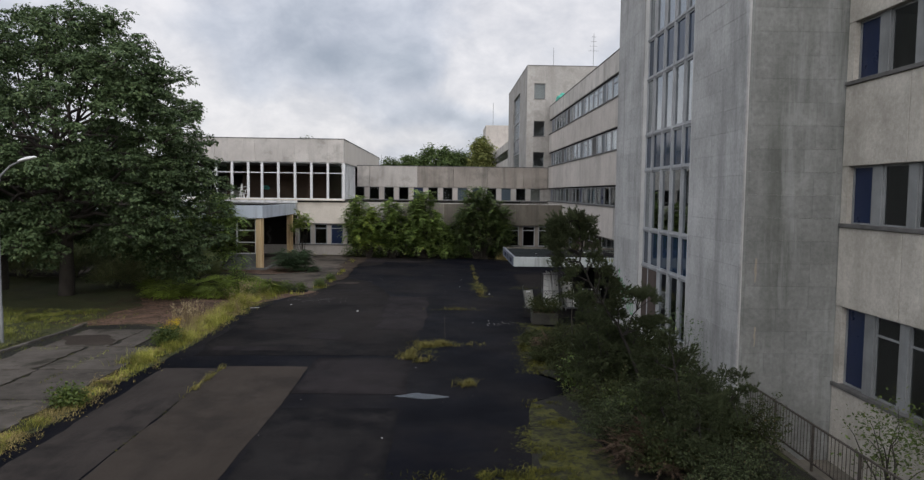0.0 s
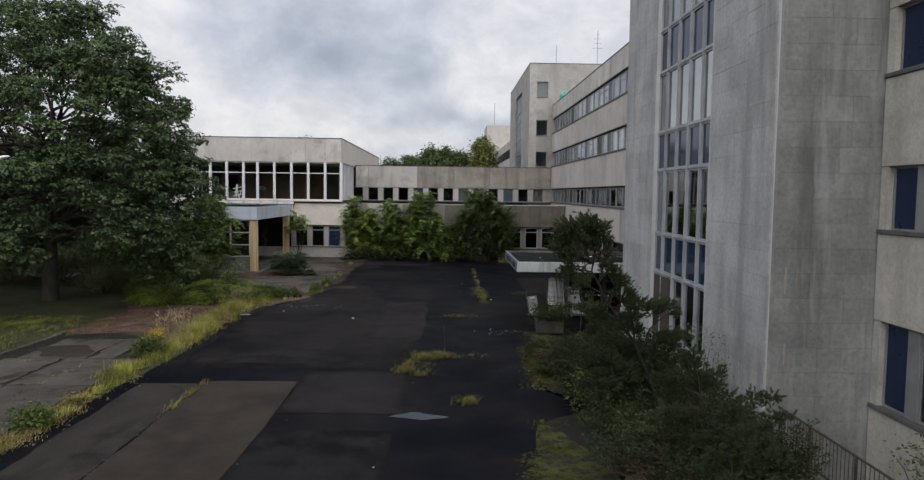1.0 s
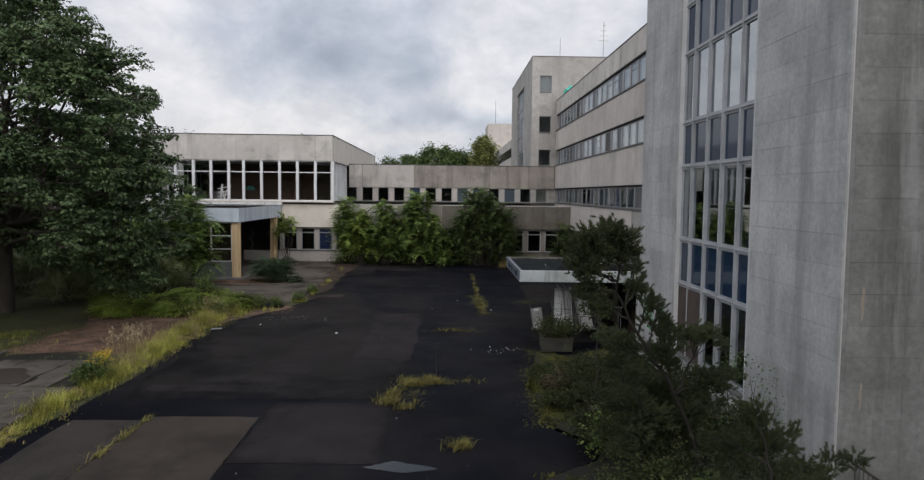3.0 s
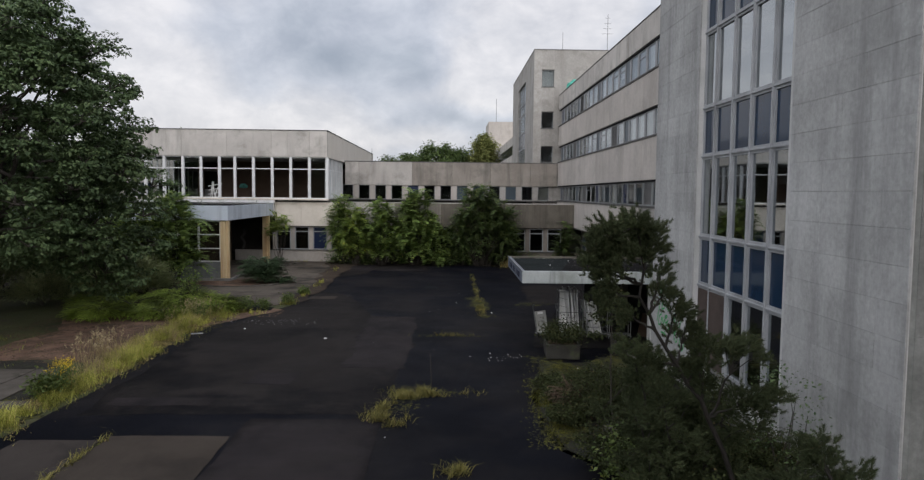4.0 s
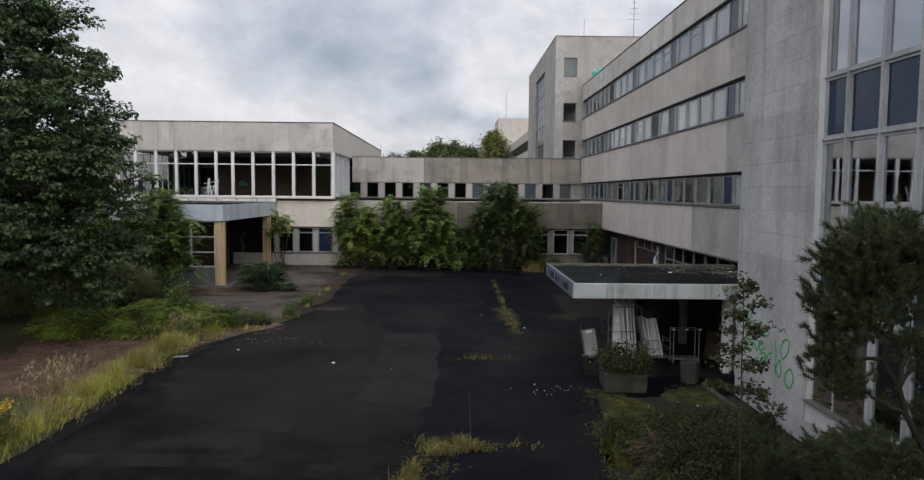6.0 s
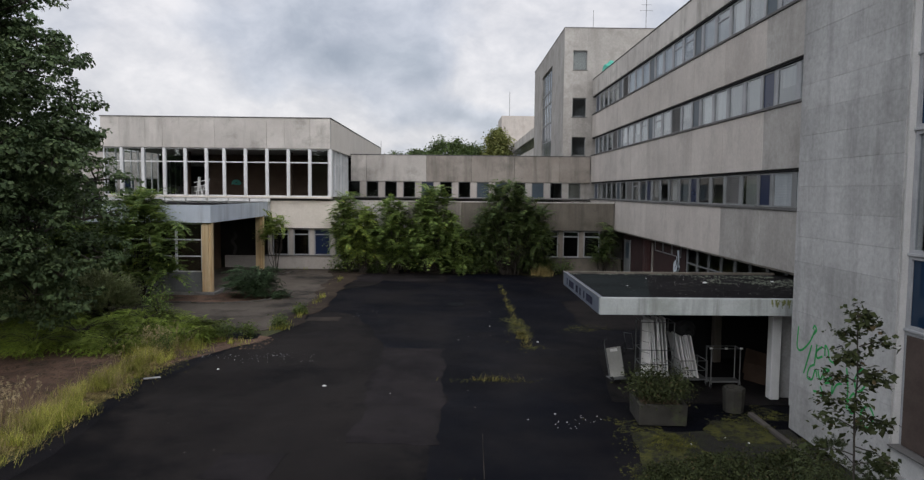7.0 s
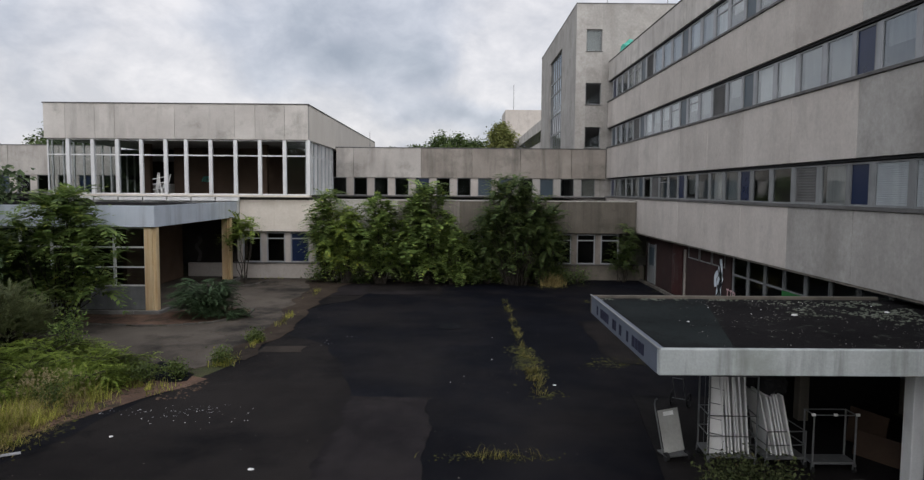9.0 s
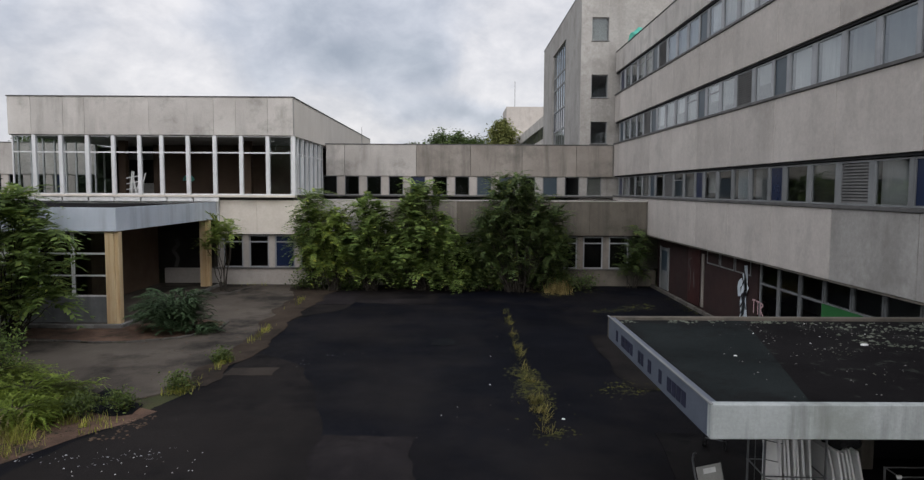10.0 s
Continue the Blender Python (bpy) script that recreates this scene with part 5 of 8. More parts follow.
TAG = [[(0.33, 2.43), (0.29, 1.98), (0.48, 1.92), (0.82, 2.17), (1.04, 2.5)], [(0.92, 2.13), (0.8, 1.84), (0.63, 1.44)], [(1.13, 2.19), (1.06, 1.74)],
       [(0.94, 2.48), (1.0, 2.57), (1.09, 2.49), (0.98, 2.38)], [(1.35, 2.19), (1.14, 2.05), (1.16, 1.91), (1.37, 1.99)],
       [(1.46, 2.02), (1.46, 2.24), (1.58, 2.16), (1.64, 1.99), (1.86, 1.97), (1.98, 2.08)], [(1.07, 1.74), (0.87, 1.63), (0.79, 1.4), (0.99, 1.4), (1.11, 1.64), (1.19, 1.5)]]
TAG_LOW = [[(1.21, 1.67), (1.32, 1.48), (1.48, 1.75)], [(1.49, 1.67), (1.66, 1.77), (1.45, 1.74), (1.5, 1.53), (1.76, 1.67)], [(1.5, 1.45), (1.77, 1.53), (1.78, 1.32), (1.94, 1.54), (2.13, 1.62)],
           [(1.33, 1.34), (1.48, 1.19), (1.67, 1.09)], [(1.06, 1.16), (1.29, 1.19), (1.65, 1.11)]]
TAG_SIDE = [[(2.27, 1.98), (2.34, 1.64), (2.33, 1.17)], [(2.32, 1.27), (2.55, 1.55), (2.61, 1.27), (2.5, 1.14), (2.38, 1.24)],
            [(2.69, 2.05), (2.56, 1.81), (2.66, 1.61), (2.87, 1.76), (2.95, 2.01), (2.8, 2.09), (2.66, 1.99)], [(3.04, 1.47), (2.83, 1.3), (2.85, 1.06), (3.07, 1.04), (3.2, 1.3), (3.04, 1.47)]]
for pts in TAG + TAG_LOW + TAG_SIDE:
    stroke("paint_stroke", pts, 0.048, GREENPAINT, tower, gm, "bright green spray paint")
for pts in ([(1.87, 2.29), (2.08, 2.37), (2.13, 2.25), (2.33, 2.28)], [(2.45, 2.29), (2.49, 2.2), (2.67, 2.3), (2.75, 2.22)]):
    stroke("paint_stroke", pts, 0.03, DARKPAINT, tower, gm, "thin black spray paint")

# ---- far stair tower ----
tower2 = thing("stair_tower", (10.4, 73, 0), "pale concrete stair tower with small square windows", "tower")
X2, Y2 = 7.77, 67.42
T2 = 17.95
for rows_ in ((((X2, 8.45, Y2, Y2 + 0.3, 0, T2), (9.52, 15.0, Y2, Y2 + 0.3, 0, T2), (8.45, 9.52, Y2, Y2 + 0.3, 0, 8.26), (8.45, 9.52, Y2, Y2 + 0.3, 9.68, 11.2), (8.45, 9.52, Y2, Y2 + 0.3, 12.67, 14.8), (8.45, 9.52, Y2, Y2 + 0.3, 16.27, T2))),
              ((X2, X2 + 0.3, Y2 + 0.3, 74.0, 0, T2), (X2, X2 + 0.3, 81.0, 87.2, 0, T2), (X2, X2 + 0.3, 74.0, 81.0, 16.3, T2), (X2, X2 + 0.3, 74.0, 81.0, 0, 4)),
              ((X2 + 0.3, 15.0, 86.9, 87.2, 0, T2),), ((14.7, 15.0, Y2 + 0.3, 86.9, 0, T2),)):
    for row_ in rows_:
        part("wall", boxes(row_), CONC_GREY, tower2)
part("roof", boxes((X2 + 0.3, 14.7, Y2 + 0.3, 86.9, T2 - 0.4, T2 - 0.1)), ROOFING, tower2)
part("parapet_cap", boxes((X2 - 0.03, 15.03, Y2 - 0.03, 87.23, T2, T2 + 0.06), bevel=0.01), LEDGE, tower2)
for z_ in (8.26, 11.2, 14.8):
    window(tower2, south(8.45, Y2 + 0.12, z_), 1.07, 1.45, GREYMET, PANE_DARK, 0.06, 0.06)
    part("window_sill", boxes((8.4, 9.57, Y2 - 0.05, Y2 + 0.12, z_ - 0.05, z_ - 0.004), bevel=0.006), LEDGE, tower2)
put("blind", slab(0.95, 0.01, 1.35, CURTAIN_GREY, 0), tower2, south(8.51, Y2 + 0.3, 14.85))
for j, z_ in enumerate((4.2, 6.5, 8.1, 10.0, 11.6, 13.4, 14.4)):
    zb = (6.5, 8.1, 10.0, 11.6, 13.4, 14.4, 16.3)[j]
    for i in range(6):
        window(tower2, west(X2 + 0.12, 75.166 + i * 1.166, z_), 1.166, zb - z_, GREYMET, BLUE_DEEP if j in (1, 3) else PANE, 0.06, 0.08)
part("inner_core", boxes((11.5, 11.7, 67.8, 83.8, 0, 16.8), (8.2, 11.5, 70.6, 70.8, 0, 16.8), (8.2, 11.5, 67.8, 83.8, 10.6, 10.8), (8.2, 11.5, 67.8, 83.8, 13.9, 14.1)), INNER, tower2)
wing2 = thing("wing_building", (14, 110, 0), "continuation of the concrete wing far behind", "building")
part("wall", boxes((WX, 22, 87.4, 149, 0, 4.9), (WX, 22, 87.4, 149, 6.2, 8.2), (WX, 22, 87.4, 149, 9.6, 11.3), (WX, 22, 87.4, 149, 12.75, 14.05)), CONC_TOP, wing2)
for s, hd in ((4.9, 6.2), (8.2, 9.6), (11.3, 12.75)):
    part("window_band", boxes((WX + 0.15, 21.8, 87.5, 148.9, s + 0.002, hd - 0.002)), LEDGE, wing2)
    for i in range(36):
        put("window", slab(0.9, 0.04, hd - s - 0.1, PANE_DARK, 0), wing2, west(WX + 0.08, 89.5 + i * 1.7, s + 0.05))
tower3 = thing("stair_tower", (11, 153, 0), "distant pale concrete stair tower", "tower")
part("wall", boxes((8.45, 15.2, 149.2, 160, 0, 20.2), bevel=0.03), CONC, tower3)
part("window", boxes((8.42, 8.449, 152, 157, 6, 18)), BLUE_DEEP, tower3)

# ---- link building, upper storey ----
LY = 67.2
link = thing("link_building", (0, 66, 0), "low concrete link building with a long row of windows", "building")


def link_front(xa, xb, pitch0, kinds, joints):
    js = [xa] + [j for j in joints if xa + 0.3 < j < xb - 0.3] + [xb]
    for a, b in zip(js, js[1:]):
        # panels right of x = -3 take the darker streaked tone
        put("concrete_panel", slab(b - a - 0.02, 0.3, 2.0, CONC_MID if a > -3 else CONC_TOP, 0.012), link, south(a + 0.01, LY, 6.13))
    n = int((xb - pitch0) / 1.42) + 1
    for i in range(n):
        x = pitch0 + i * 1.42
        if x + 0.94 > xb:
            break
        put("pier", slab(0.47, 0.2, 1.22, CONC_GREY if x > 3 else CONC, 0.008), link, south(x - 0.475, LY + 0.06, 4.91))
        k = kinds.get(i)
        window(link, south(x, LY + 0.1, 4.91), 0.94, 1.22, GREYMET, {"blue": BLUE, "pale": BLUE_PALE}.get(k, PANE_DARK), 0.05, 0.06)
    part("window_sill", boxes((xa, xb, LY - 0.06, LY + 0.3, 4.82, 4.905), bevel=0.008), LEDGE, link)


link_front(-8.55, 9.9, -8.8 + 0.01, {4: "blue", 7: "pale", 8: "pale", 10: "pale"}, (-7.37, -2.75, 0.74, 4.05, 7.55))
link_front(-52, -23.3, -51.7, {3: "blue", 9: "blue", 14: "pale", 18: "blue"}, (-48.4, -44.9, -41.4, -37.9, -34.4, -30.9, -27.4))
part("parapet_cap", boxes((-52, 9.9, LY - 0.03, LY + 0.35, 8.134, 8.19), bevel=0.01), LEDGE, link)
part("roof", boxes((-52, 9.9, LY + 0.31, 78.6, 7.6, 7.9)), ROOFING, link)
part("rear_wall", boxes((-52, 7.7, 78.6, 78.9, 0, 8.1)), CONC_DARK, link)
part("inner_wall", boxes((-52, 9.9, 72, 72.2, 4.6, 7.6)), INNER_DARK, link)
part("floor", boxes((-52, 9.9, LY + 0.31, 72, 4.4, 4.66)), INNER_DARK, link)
# ground-floor block, which stands further forward
FY = 58.85
# front panels step from cream to dark towards the wing
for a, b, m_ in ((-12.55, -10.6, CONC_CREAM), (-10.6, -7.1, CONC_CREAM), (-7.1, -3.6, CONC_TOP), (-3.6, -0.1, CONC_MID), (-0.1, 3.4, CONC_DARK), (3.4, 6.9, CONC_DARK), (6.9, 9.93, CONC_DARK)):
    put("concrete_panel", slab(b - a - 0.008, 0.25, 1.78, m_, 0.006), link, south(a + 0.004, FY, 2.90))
part("roof", boxes((-30, WX, FY + 0.26, LY + 0.3, 4.4, 4.66)), ROOFING, link)
part("parapet_cap", boxes((-8.4, WX - 0.02, FY - 0.03, FY + 0.3, 4.684, 4.75), bevel=0.008), CONC_TOP, link)
part("plinth", boxes((-15.6, -4, FY + 0.22, FY + 0.5, 0.0, 1.05)), CONC, link, "pale low plinth wall")
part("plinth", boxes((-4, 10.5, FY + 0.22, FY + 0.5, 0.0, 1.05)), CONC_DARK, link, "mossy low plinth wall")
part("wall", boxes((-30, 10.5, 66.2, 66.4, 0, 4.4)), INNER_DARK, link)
part("plinth_ledge", boxes((-13, 10.4, FY + 0.15, FY + 0.5, 1.052, 1.11), bevel=0.006), LEDGE, link)
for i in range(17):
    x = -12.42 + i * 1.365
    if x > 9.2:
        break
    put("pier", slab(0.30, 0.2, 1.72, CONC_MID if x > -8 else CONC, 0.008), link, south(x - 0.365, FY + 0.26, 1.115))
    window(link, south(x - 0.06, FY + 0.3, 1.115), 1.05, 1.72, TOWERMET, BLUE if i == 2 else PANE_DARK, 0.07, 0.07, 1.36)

# ---- hall on the upper floor ----
HX0, HX1, HY = -23.3, -8.58, 58.6
hall = thing("hall_building", (-16, 62, 0), "glazed concrete hall raised above a porch", "building")
HJ = (-23.3, -22.1, -20.44, -19.34, -16.02, -12.68, -11.54, -9.89, -8.58)
for a, b in zip(HJ, HJ[1:]):
    put("concrete_panel", slab(b - a - 0.010, 0.3, 1.94, CONC_TOP, 0.008), hall, south(a + 0.005, HY, 8.03))
for i in range(9):
    put("concrete_panel", slab(3.396, 0.3, 1.94, CREAM_EAST_LIT, 0.004), hall, east(HX1, HY + 0.305 + i * 3.4, 8.03))
part("side_wall", boxes((HX0, HX0 + 0.3, HY + 0.305, 89.2, 8.03, 9.97)), CONC_TOP, hall)
part("parapet_cap", boxes((HX0 - 0.04, HX1 + 0.04, HY - 0.04, HY + 0.34, 9.974, 10.03), (HX1 - 0.3, HX1 + 0.04, HY + 0.34, 89.2, 9.974, 10.03), bevel=0.008), LEDGE, hall)
part("ceiling", boxes((HX0 + 0.31, HX1 - 0.31, HY + 0.31, 89.2, 8.0, 8.3)), INNER, hall)
part("rear_wall", boxes((HX0, HX1, 89.2, 89.5, 0, 10)), CONC_DARK, hall)
part("floor", boxes((HX0 + 0.1, HX1 - 0.1, HY + 0.3, 67.0, 4.661, 4.86)), INNER_DARK, hall)
part("back_wall", boxes((-19.4, HX1 - 0.4, 66.7, 66.9, 4.861, 8.0)), WOODWALL, hall)
part("back_wall", boxes((HX0 + 0.3, -19.4, 70.0, 70.2, 4.861, 5.6), (HX0 + 0.3, -19.4, 70.0, 70.2, 7.2, 8.0)), INNER, hall)
for x_ in (-19.6, -12.4):
    part("pillar", boxes((x_, x_ + 0.4, 62.6, 63.0, 4.861, 8.0)), WOODWALL, hall)
part("fascia_ledge", boxes((HX0 - 0.05, HX1 + 0.05, HY - 0.07, HY + 0.5, 4.83, 4.94), bevel=0.01), CONC_CREAM, hall)
part("spandrel", boxes((HX0, -12.57, HY + 0.12, HY + 0.4, 3.6, 4.82)), WHITEPAINT, hall)
for k in range(8):
    part("coping_stone", boxes((HX0 + 0.02 + k * 1.36, HX0 + 1.30 + k * 1.36, HY - 0.06, HY + 0.1, 4.60, 4.80), bevel=0.012), WHITEPAINT, hall, "white coping stone")
HM = [-22.03, -20.65, -19.28, -17.94, -16.58, -15.44, -14.07, -12.68, -11.31, -9.93]
for i, x in enumerate([HX0 + 0.08] + HM):
    xb = ([HX0 + 0.08] + HM + [HX1 - 0.02])[i + 1]
    w = xb - x
    m_ = south(x, HY + 0.14, 4.94)
    open_pane = i in (4, 5, 6, 7, 8, 9)
    f = put("window", window_frame_mesh(w, 3.08, 0.07, 0.1, WHITEMET, 2.2), hall, m_)
    if not open_pane:
        p = put("pane", slab(w - 0.12, 0.01, 2.96, PANE, 0), f, m_ @ at(0.06, 0.04, 0.06))
        p.visible_shadow = False
    put("mullion", slab(0.2, 0.16, 3.08, WHITEMET, 0.01), hall, south(xb - 0.1, HY + 0.04, 4.945))
for i in range(7):
    m_ = east(HX1 - 0.14, HY + 0.25 + i * 1.18, 4.94)
    f = put("window", window_frame_mesh(1.1, 3.08, 0.06, 0.1, WHITEMET, 2.2), hall, m_)
    p = put("pane", slab(0.98, 0.01, 2.96, PANE, 0), f, m_ @ at(0.06, 0.04, 0.06))
    p.visible_shadow = False
    put("mullion", slab(0.14, 0.12, 3.08, WHITEMET, 0.01), hall, east(HX1 - 0.05, HY + 0.25 + i * 1.18 - 0.09, 4.945))
bm = bmesh.new()
for i in range(14):
    box(bm, HX0 + 0.05, HX0 + 0.15, HY + 0.6 + i * 1.1, HY + 0.68 + i * 1.1, 4.95, 8.0)
part("side_mullion", bm, WHITEMET, hall)
for k, (cx, cz, w) in enumerate(((-14.15, 5.75, 0.5), (-14.0, 5.95, 0.35))):
    stroke("paint_stroke", [(0, 0), (0.1, 0.25), (0.3, 0.3), (0.5, 0.1), (0.35, 0.02), (0.1, 0.1)], 0.12, MINT, hall, south(-17.5 + k * 0.15, 66.66, 5.75), "mint green spray paint on the back wall")

# white folded chairs leaning behind the hall's glass
def junk_frame():
    t = thing("folding_chair", (-17.3, 59.6, 4.86), "white broken chair frames leaning in a heap", "chair")
    rr = random.Random(5)
    for i in range(7):
        x = -17.6 + i * 0.1
        part("rail", rod(bmesh.new(), (x, 59.5 + rr.uniform(-0.1, 0.2), 4.86), (x + rr.uniform(-0.35, 0.35), 59.6, 4.86 + rr.uniform(0.8, 1.35)), 0.035), WHITEPAINT, t)
    for i in range(3):
        z = 5.2 + i * 0.3
        part("rail", rod(bmesh.new(), (-17.7, 59.5, z), (-17.0, 59.62, z + 0.15), 0.03), WHITEPAINT, t)


junk_frame()

# ---- porch ----
porch = thing("porch", (-19, 54, 0.2), "pale blue-grey porch roof on cream columns", "porch")
PX1, PY0 = -12.62, 48.0
part("roof", boxes((-31, PX1 - 0.06, PY0 + 0.06, 58.6, 3.75, 4.5)), ROOFING, porch)
for a, b in ((-31, -27.2), (-27.2, -23.6), (-23.6, -20.1), (-20.1, -16.5), (-16.5, PX1)):
    put("fascia_panel", slab(b - a - 0.01, 0.05, 0.88, PORCH, 0.006), porch, south(a + 0.005, PY0, 3.70))
for a, b in ((PY0 + 0.055, 49.6), (49.6, 52.6), (52.6, 55.6), (55.6, 58.55)):
    put("fascia_panel", slab(b - a - 0.01, 0.05, 0.88, PORCH, 0.006), porch, east(PX1, a + 0.005, 3.70))
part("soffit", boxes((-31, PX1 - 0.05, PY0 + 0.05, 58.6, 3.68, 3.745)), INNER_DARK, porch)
for x, y in ((-12.88, 48.3), (-12.9, 57.7), (-21.5, 48.3)):
    z = rise(x, y)
    col = part("column", boxes((x - 0.23, x + 0.1, y - 0.2, y + 0.14, z, 3.68), (x - 0.13, x + 0.23, y - 0.1, y + 0.2, z, 3.679), bevel=0.015), YELLOW, porch, "cream yellow column stained with rust")
gs = thing("glass_screen", (-17.1, 48.5, 0.2), "glazed windscreen with white bars under the porch", "glass screen")
part("base_panel", boxes((-21.0, -13.2, 48.42, 48.52, 0.2, 1.2), bevel=0.01), GREYMET, gs)
for i in range(6):
    xa = -21.0 + i * 1.3
    window(gs, south(xa, 48.43, 1.2), 1.3, 2.46, WHITEMET, PANE_DARK, 0.06, 0.07, 0.8)
    part("bar", boxes((xa + 0.06, xa + 1.24, 48.42, 48.47, 2.8, 2.87)), WHITEMET, gs)
part("side_wall", boxes((-15.9, -15.7, 52, 58.6, 0.2, 3.67), (-30.5, -15.9, 57.5, 57.7, 0.2, 3.67)), WOODWALL, porch, "dark wall inside the porch")
stroke("paint_stroke", [(0, 0), (0.12, 0.5), (-0.1, 0.9), (0.15, 1.2), (0.05, 1.5)], 0.2, DIMPAINT, porch, south(-15.0, FY + 0.2, 1.1), "faded spray paint")

# ---- entrance canopy by the tower ----
CX0, CY0, CY1, CZ0, CZ1 = 3.05, 30.55, 36.3, 2.37, 2.80
canopy = thing("entrance_canopy", (7.8, 33, 0), "flat concrete canopy with a mossy felt roof", "canopy")
part("deck", boxes((CX0 + 0.13, 10.5, CY0 + 0.13, CY1 - 0.13, CZ0 + 0.03, 2.73)), ROOFING, canopy)
part("front_edge", boxes((CX0 + 0.004, 10.0, CY0, CY0 + 0.125, CZ0, CZ1), bevel=0.012), CANOPY_EDGE, canopy)
part("back_edge", boxes((CX0 + 0.004, 10.0, CY1 - 0.125, CY1, CZ0, CZ1), bevel=0.012), CONC_DARK, canopy)
part("sign_band", boxes((CX0, CX0 + 0.125, CY0 + 0.13, CY1 - 0.13, CZ0, CZ1 - 0.012), bevel=0.006), SIGNBLUE, canopy, "blue-grey band with dark lettering")
part("edge_trim", boxes((CX0 - 0.012, CX0 + 0.03, CY0 + 0.005, CY1 - 0.005, CZ1 - 0.01, CZ1 + 0.012), bevel=0.004), GREYMET, canopy)
for ya_, yb_, n_ in ((31.42, 32.28, 4), (32.52, 32.70, 1), (33.08, 33.30, 1), (33.54, 33.90, 2), (34.24, 35.10, 4), (35.34, 35.52, 1)):
    for k in range(n_):
        y_ = ya_ + (yb_ - ya_) * k / n_
        part("lettering_bar", boxes((CX0 - 0.012, CX0 - 0.002, y_ + 0.02, y_ + (yb_ - ya_) / n_ - 0.03, 2.47, 2.67)), NAVY, canopy, "dark letter that cannot be read")
part("column", boxes((7.78, 8.02, 31.42, 31.70, 0, CZ0 + 0.03), bevel=0.012), WHITEPAINT, canopy, "white painted column")
part("column", boxes((7.78, 8.02, 35.4, 35.66, 0, CZ0 + 0.03), bevel=0.012), CONC_DARK, canopy, "dark concrete column")
part("side_wall", boxes((8.03, 10.5, 31.62, 31.8, 0, CZ0 + 0.03)), CONC_TOWER, canopy, "grey wall beside the column")
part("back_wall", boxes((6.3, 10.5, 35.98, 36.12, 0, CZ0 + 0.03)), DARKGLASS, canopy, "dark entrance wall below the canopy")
bm = bmesh.new()
vs = [bm.verts.new(p) for z in (2.72, 2.737) for p in ((CX0 + 0.135, CY0 + 0.135, z), (4.35, CY0 + 0.135, z), (5.0, 33.2, z), (5.75, CY1 - 0.135, z), (CX0 + 0.135, CY1 - 0.135, z))]
bm.faces.new(vs[:5][::-1])
bm.faces.new(vs[5:])
for i in range(5):
    bm.faces.new((vs[i], vs[(i + 1) % 5], vs[5 + (i + 1) % 5], vs[5 + i]))
part("felt_strip", bm, ROOFING_PALE, canopy, "greenish newer sheet of felt")

rnd_moss = random.Random(5)
bm = bmesh.new()
for k in range(150):
    u = rnd_moss.random() ** 0.7
    xa = 7.3 + 1.5 * u
    deep = rnd_moss.uniform(0.03, 0.40) * (0.25 + 0.75 * u)
    wide = rnd_moss.uniform(0.006, 0.022)
    for q in range(rnd_moss.randint(1, 3)):
        top = CZ1 - 0.012 - deep * rnd_moss.random()
        box(bm, xa + q * 0.01, xa + q * 0.01 + wide, CY0 - 0.003 - 0.003 * rnd_moss.random(), CY0 + 0.004, max(CZ0 + 0.02, top - rnd_moss.uniform(0.02, 0.12)), top)
part("moss_growth", bm, CANOPY_MOSS, canopy, "green moss that runs down the edge")

# things below the canopy
def roll_cage(x, y, w, d, h, rz, label, shelf=False):
    t = thing("roll_cage", (x, y, rise(x, y)), label, "roll cage", "roll cages under the canopy")
    M = pose(x, y, rise(x, y), 0, 0, rz)
    z0 = 0.17
    for i, (a, b) in enumerate(((0.02, 0.02), (w - 0.02, 0.02), (0.02, d - 0.02), (w - 0.02, d - 0.02))):
        part("post", rod(bmesh.new(), (a, b, z0), (a, b, h), 0.018), STEEL, t, "", M)
        bm = bmesh.new()
        rod(bm, (a - 0.02, b, 0.065), (a + 0.02, b, 0.065), 0.062, 10)
        wh = part("wheel", bm, BLACK, t, "", M)
        part("fork", boxes((a - 0.03, a + 0.03, b - 0.02, b + 0.02, 0.06, z0)), STEEL, t, "", M)
    part("base_tray", boxes((0, w, 0, d, z0, z0 + 0.05), bevel=0.006), STEEL, t, "", M)
    for z in ((h,) if shelf else (0.45, 0.72) if h < 1 else (0.6, 1.0, h)):
        bm = bmesh.new()
        for p, q in (((0, 0.02), (w, 0.02)), ((0, d - 0.02), (w, d - 0.02)), ((0.02, 0), (0.02, d)), ((w - 0.02, 0), (w - 0.02, d))):
            rod(bm, (*p, z), (*q, z), 0.012)
        part("rail", bm, STEEL, t, "", M)
    if shelf:
        for i in range(3):
            part("corner_cap", boxes((w * i / 2 - 0.035, w * i / 2 + 0.035, -0.012, 0.03, h - 0.012, h + 0.035), bevel=0.004), PANELWHITE, t, "white plastic cap", M)
        return t, M
    bm = bmesh.new()
    k = 7
    for i in range(1, k):
        rod(bm, (w * i / k, d - 0.02, z0), (w * i / k, d - 0.02, h), 0.006, 4)
    part("mesh_side", bm, STEEL, t, "", M)
    return t, M


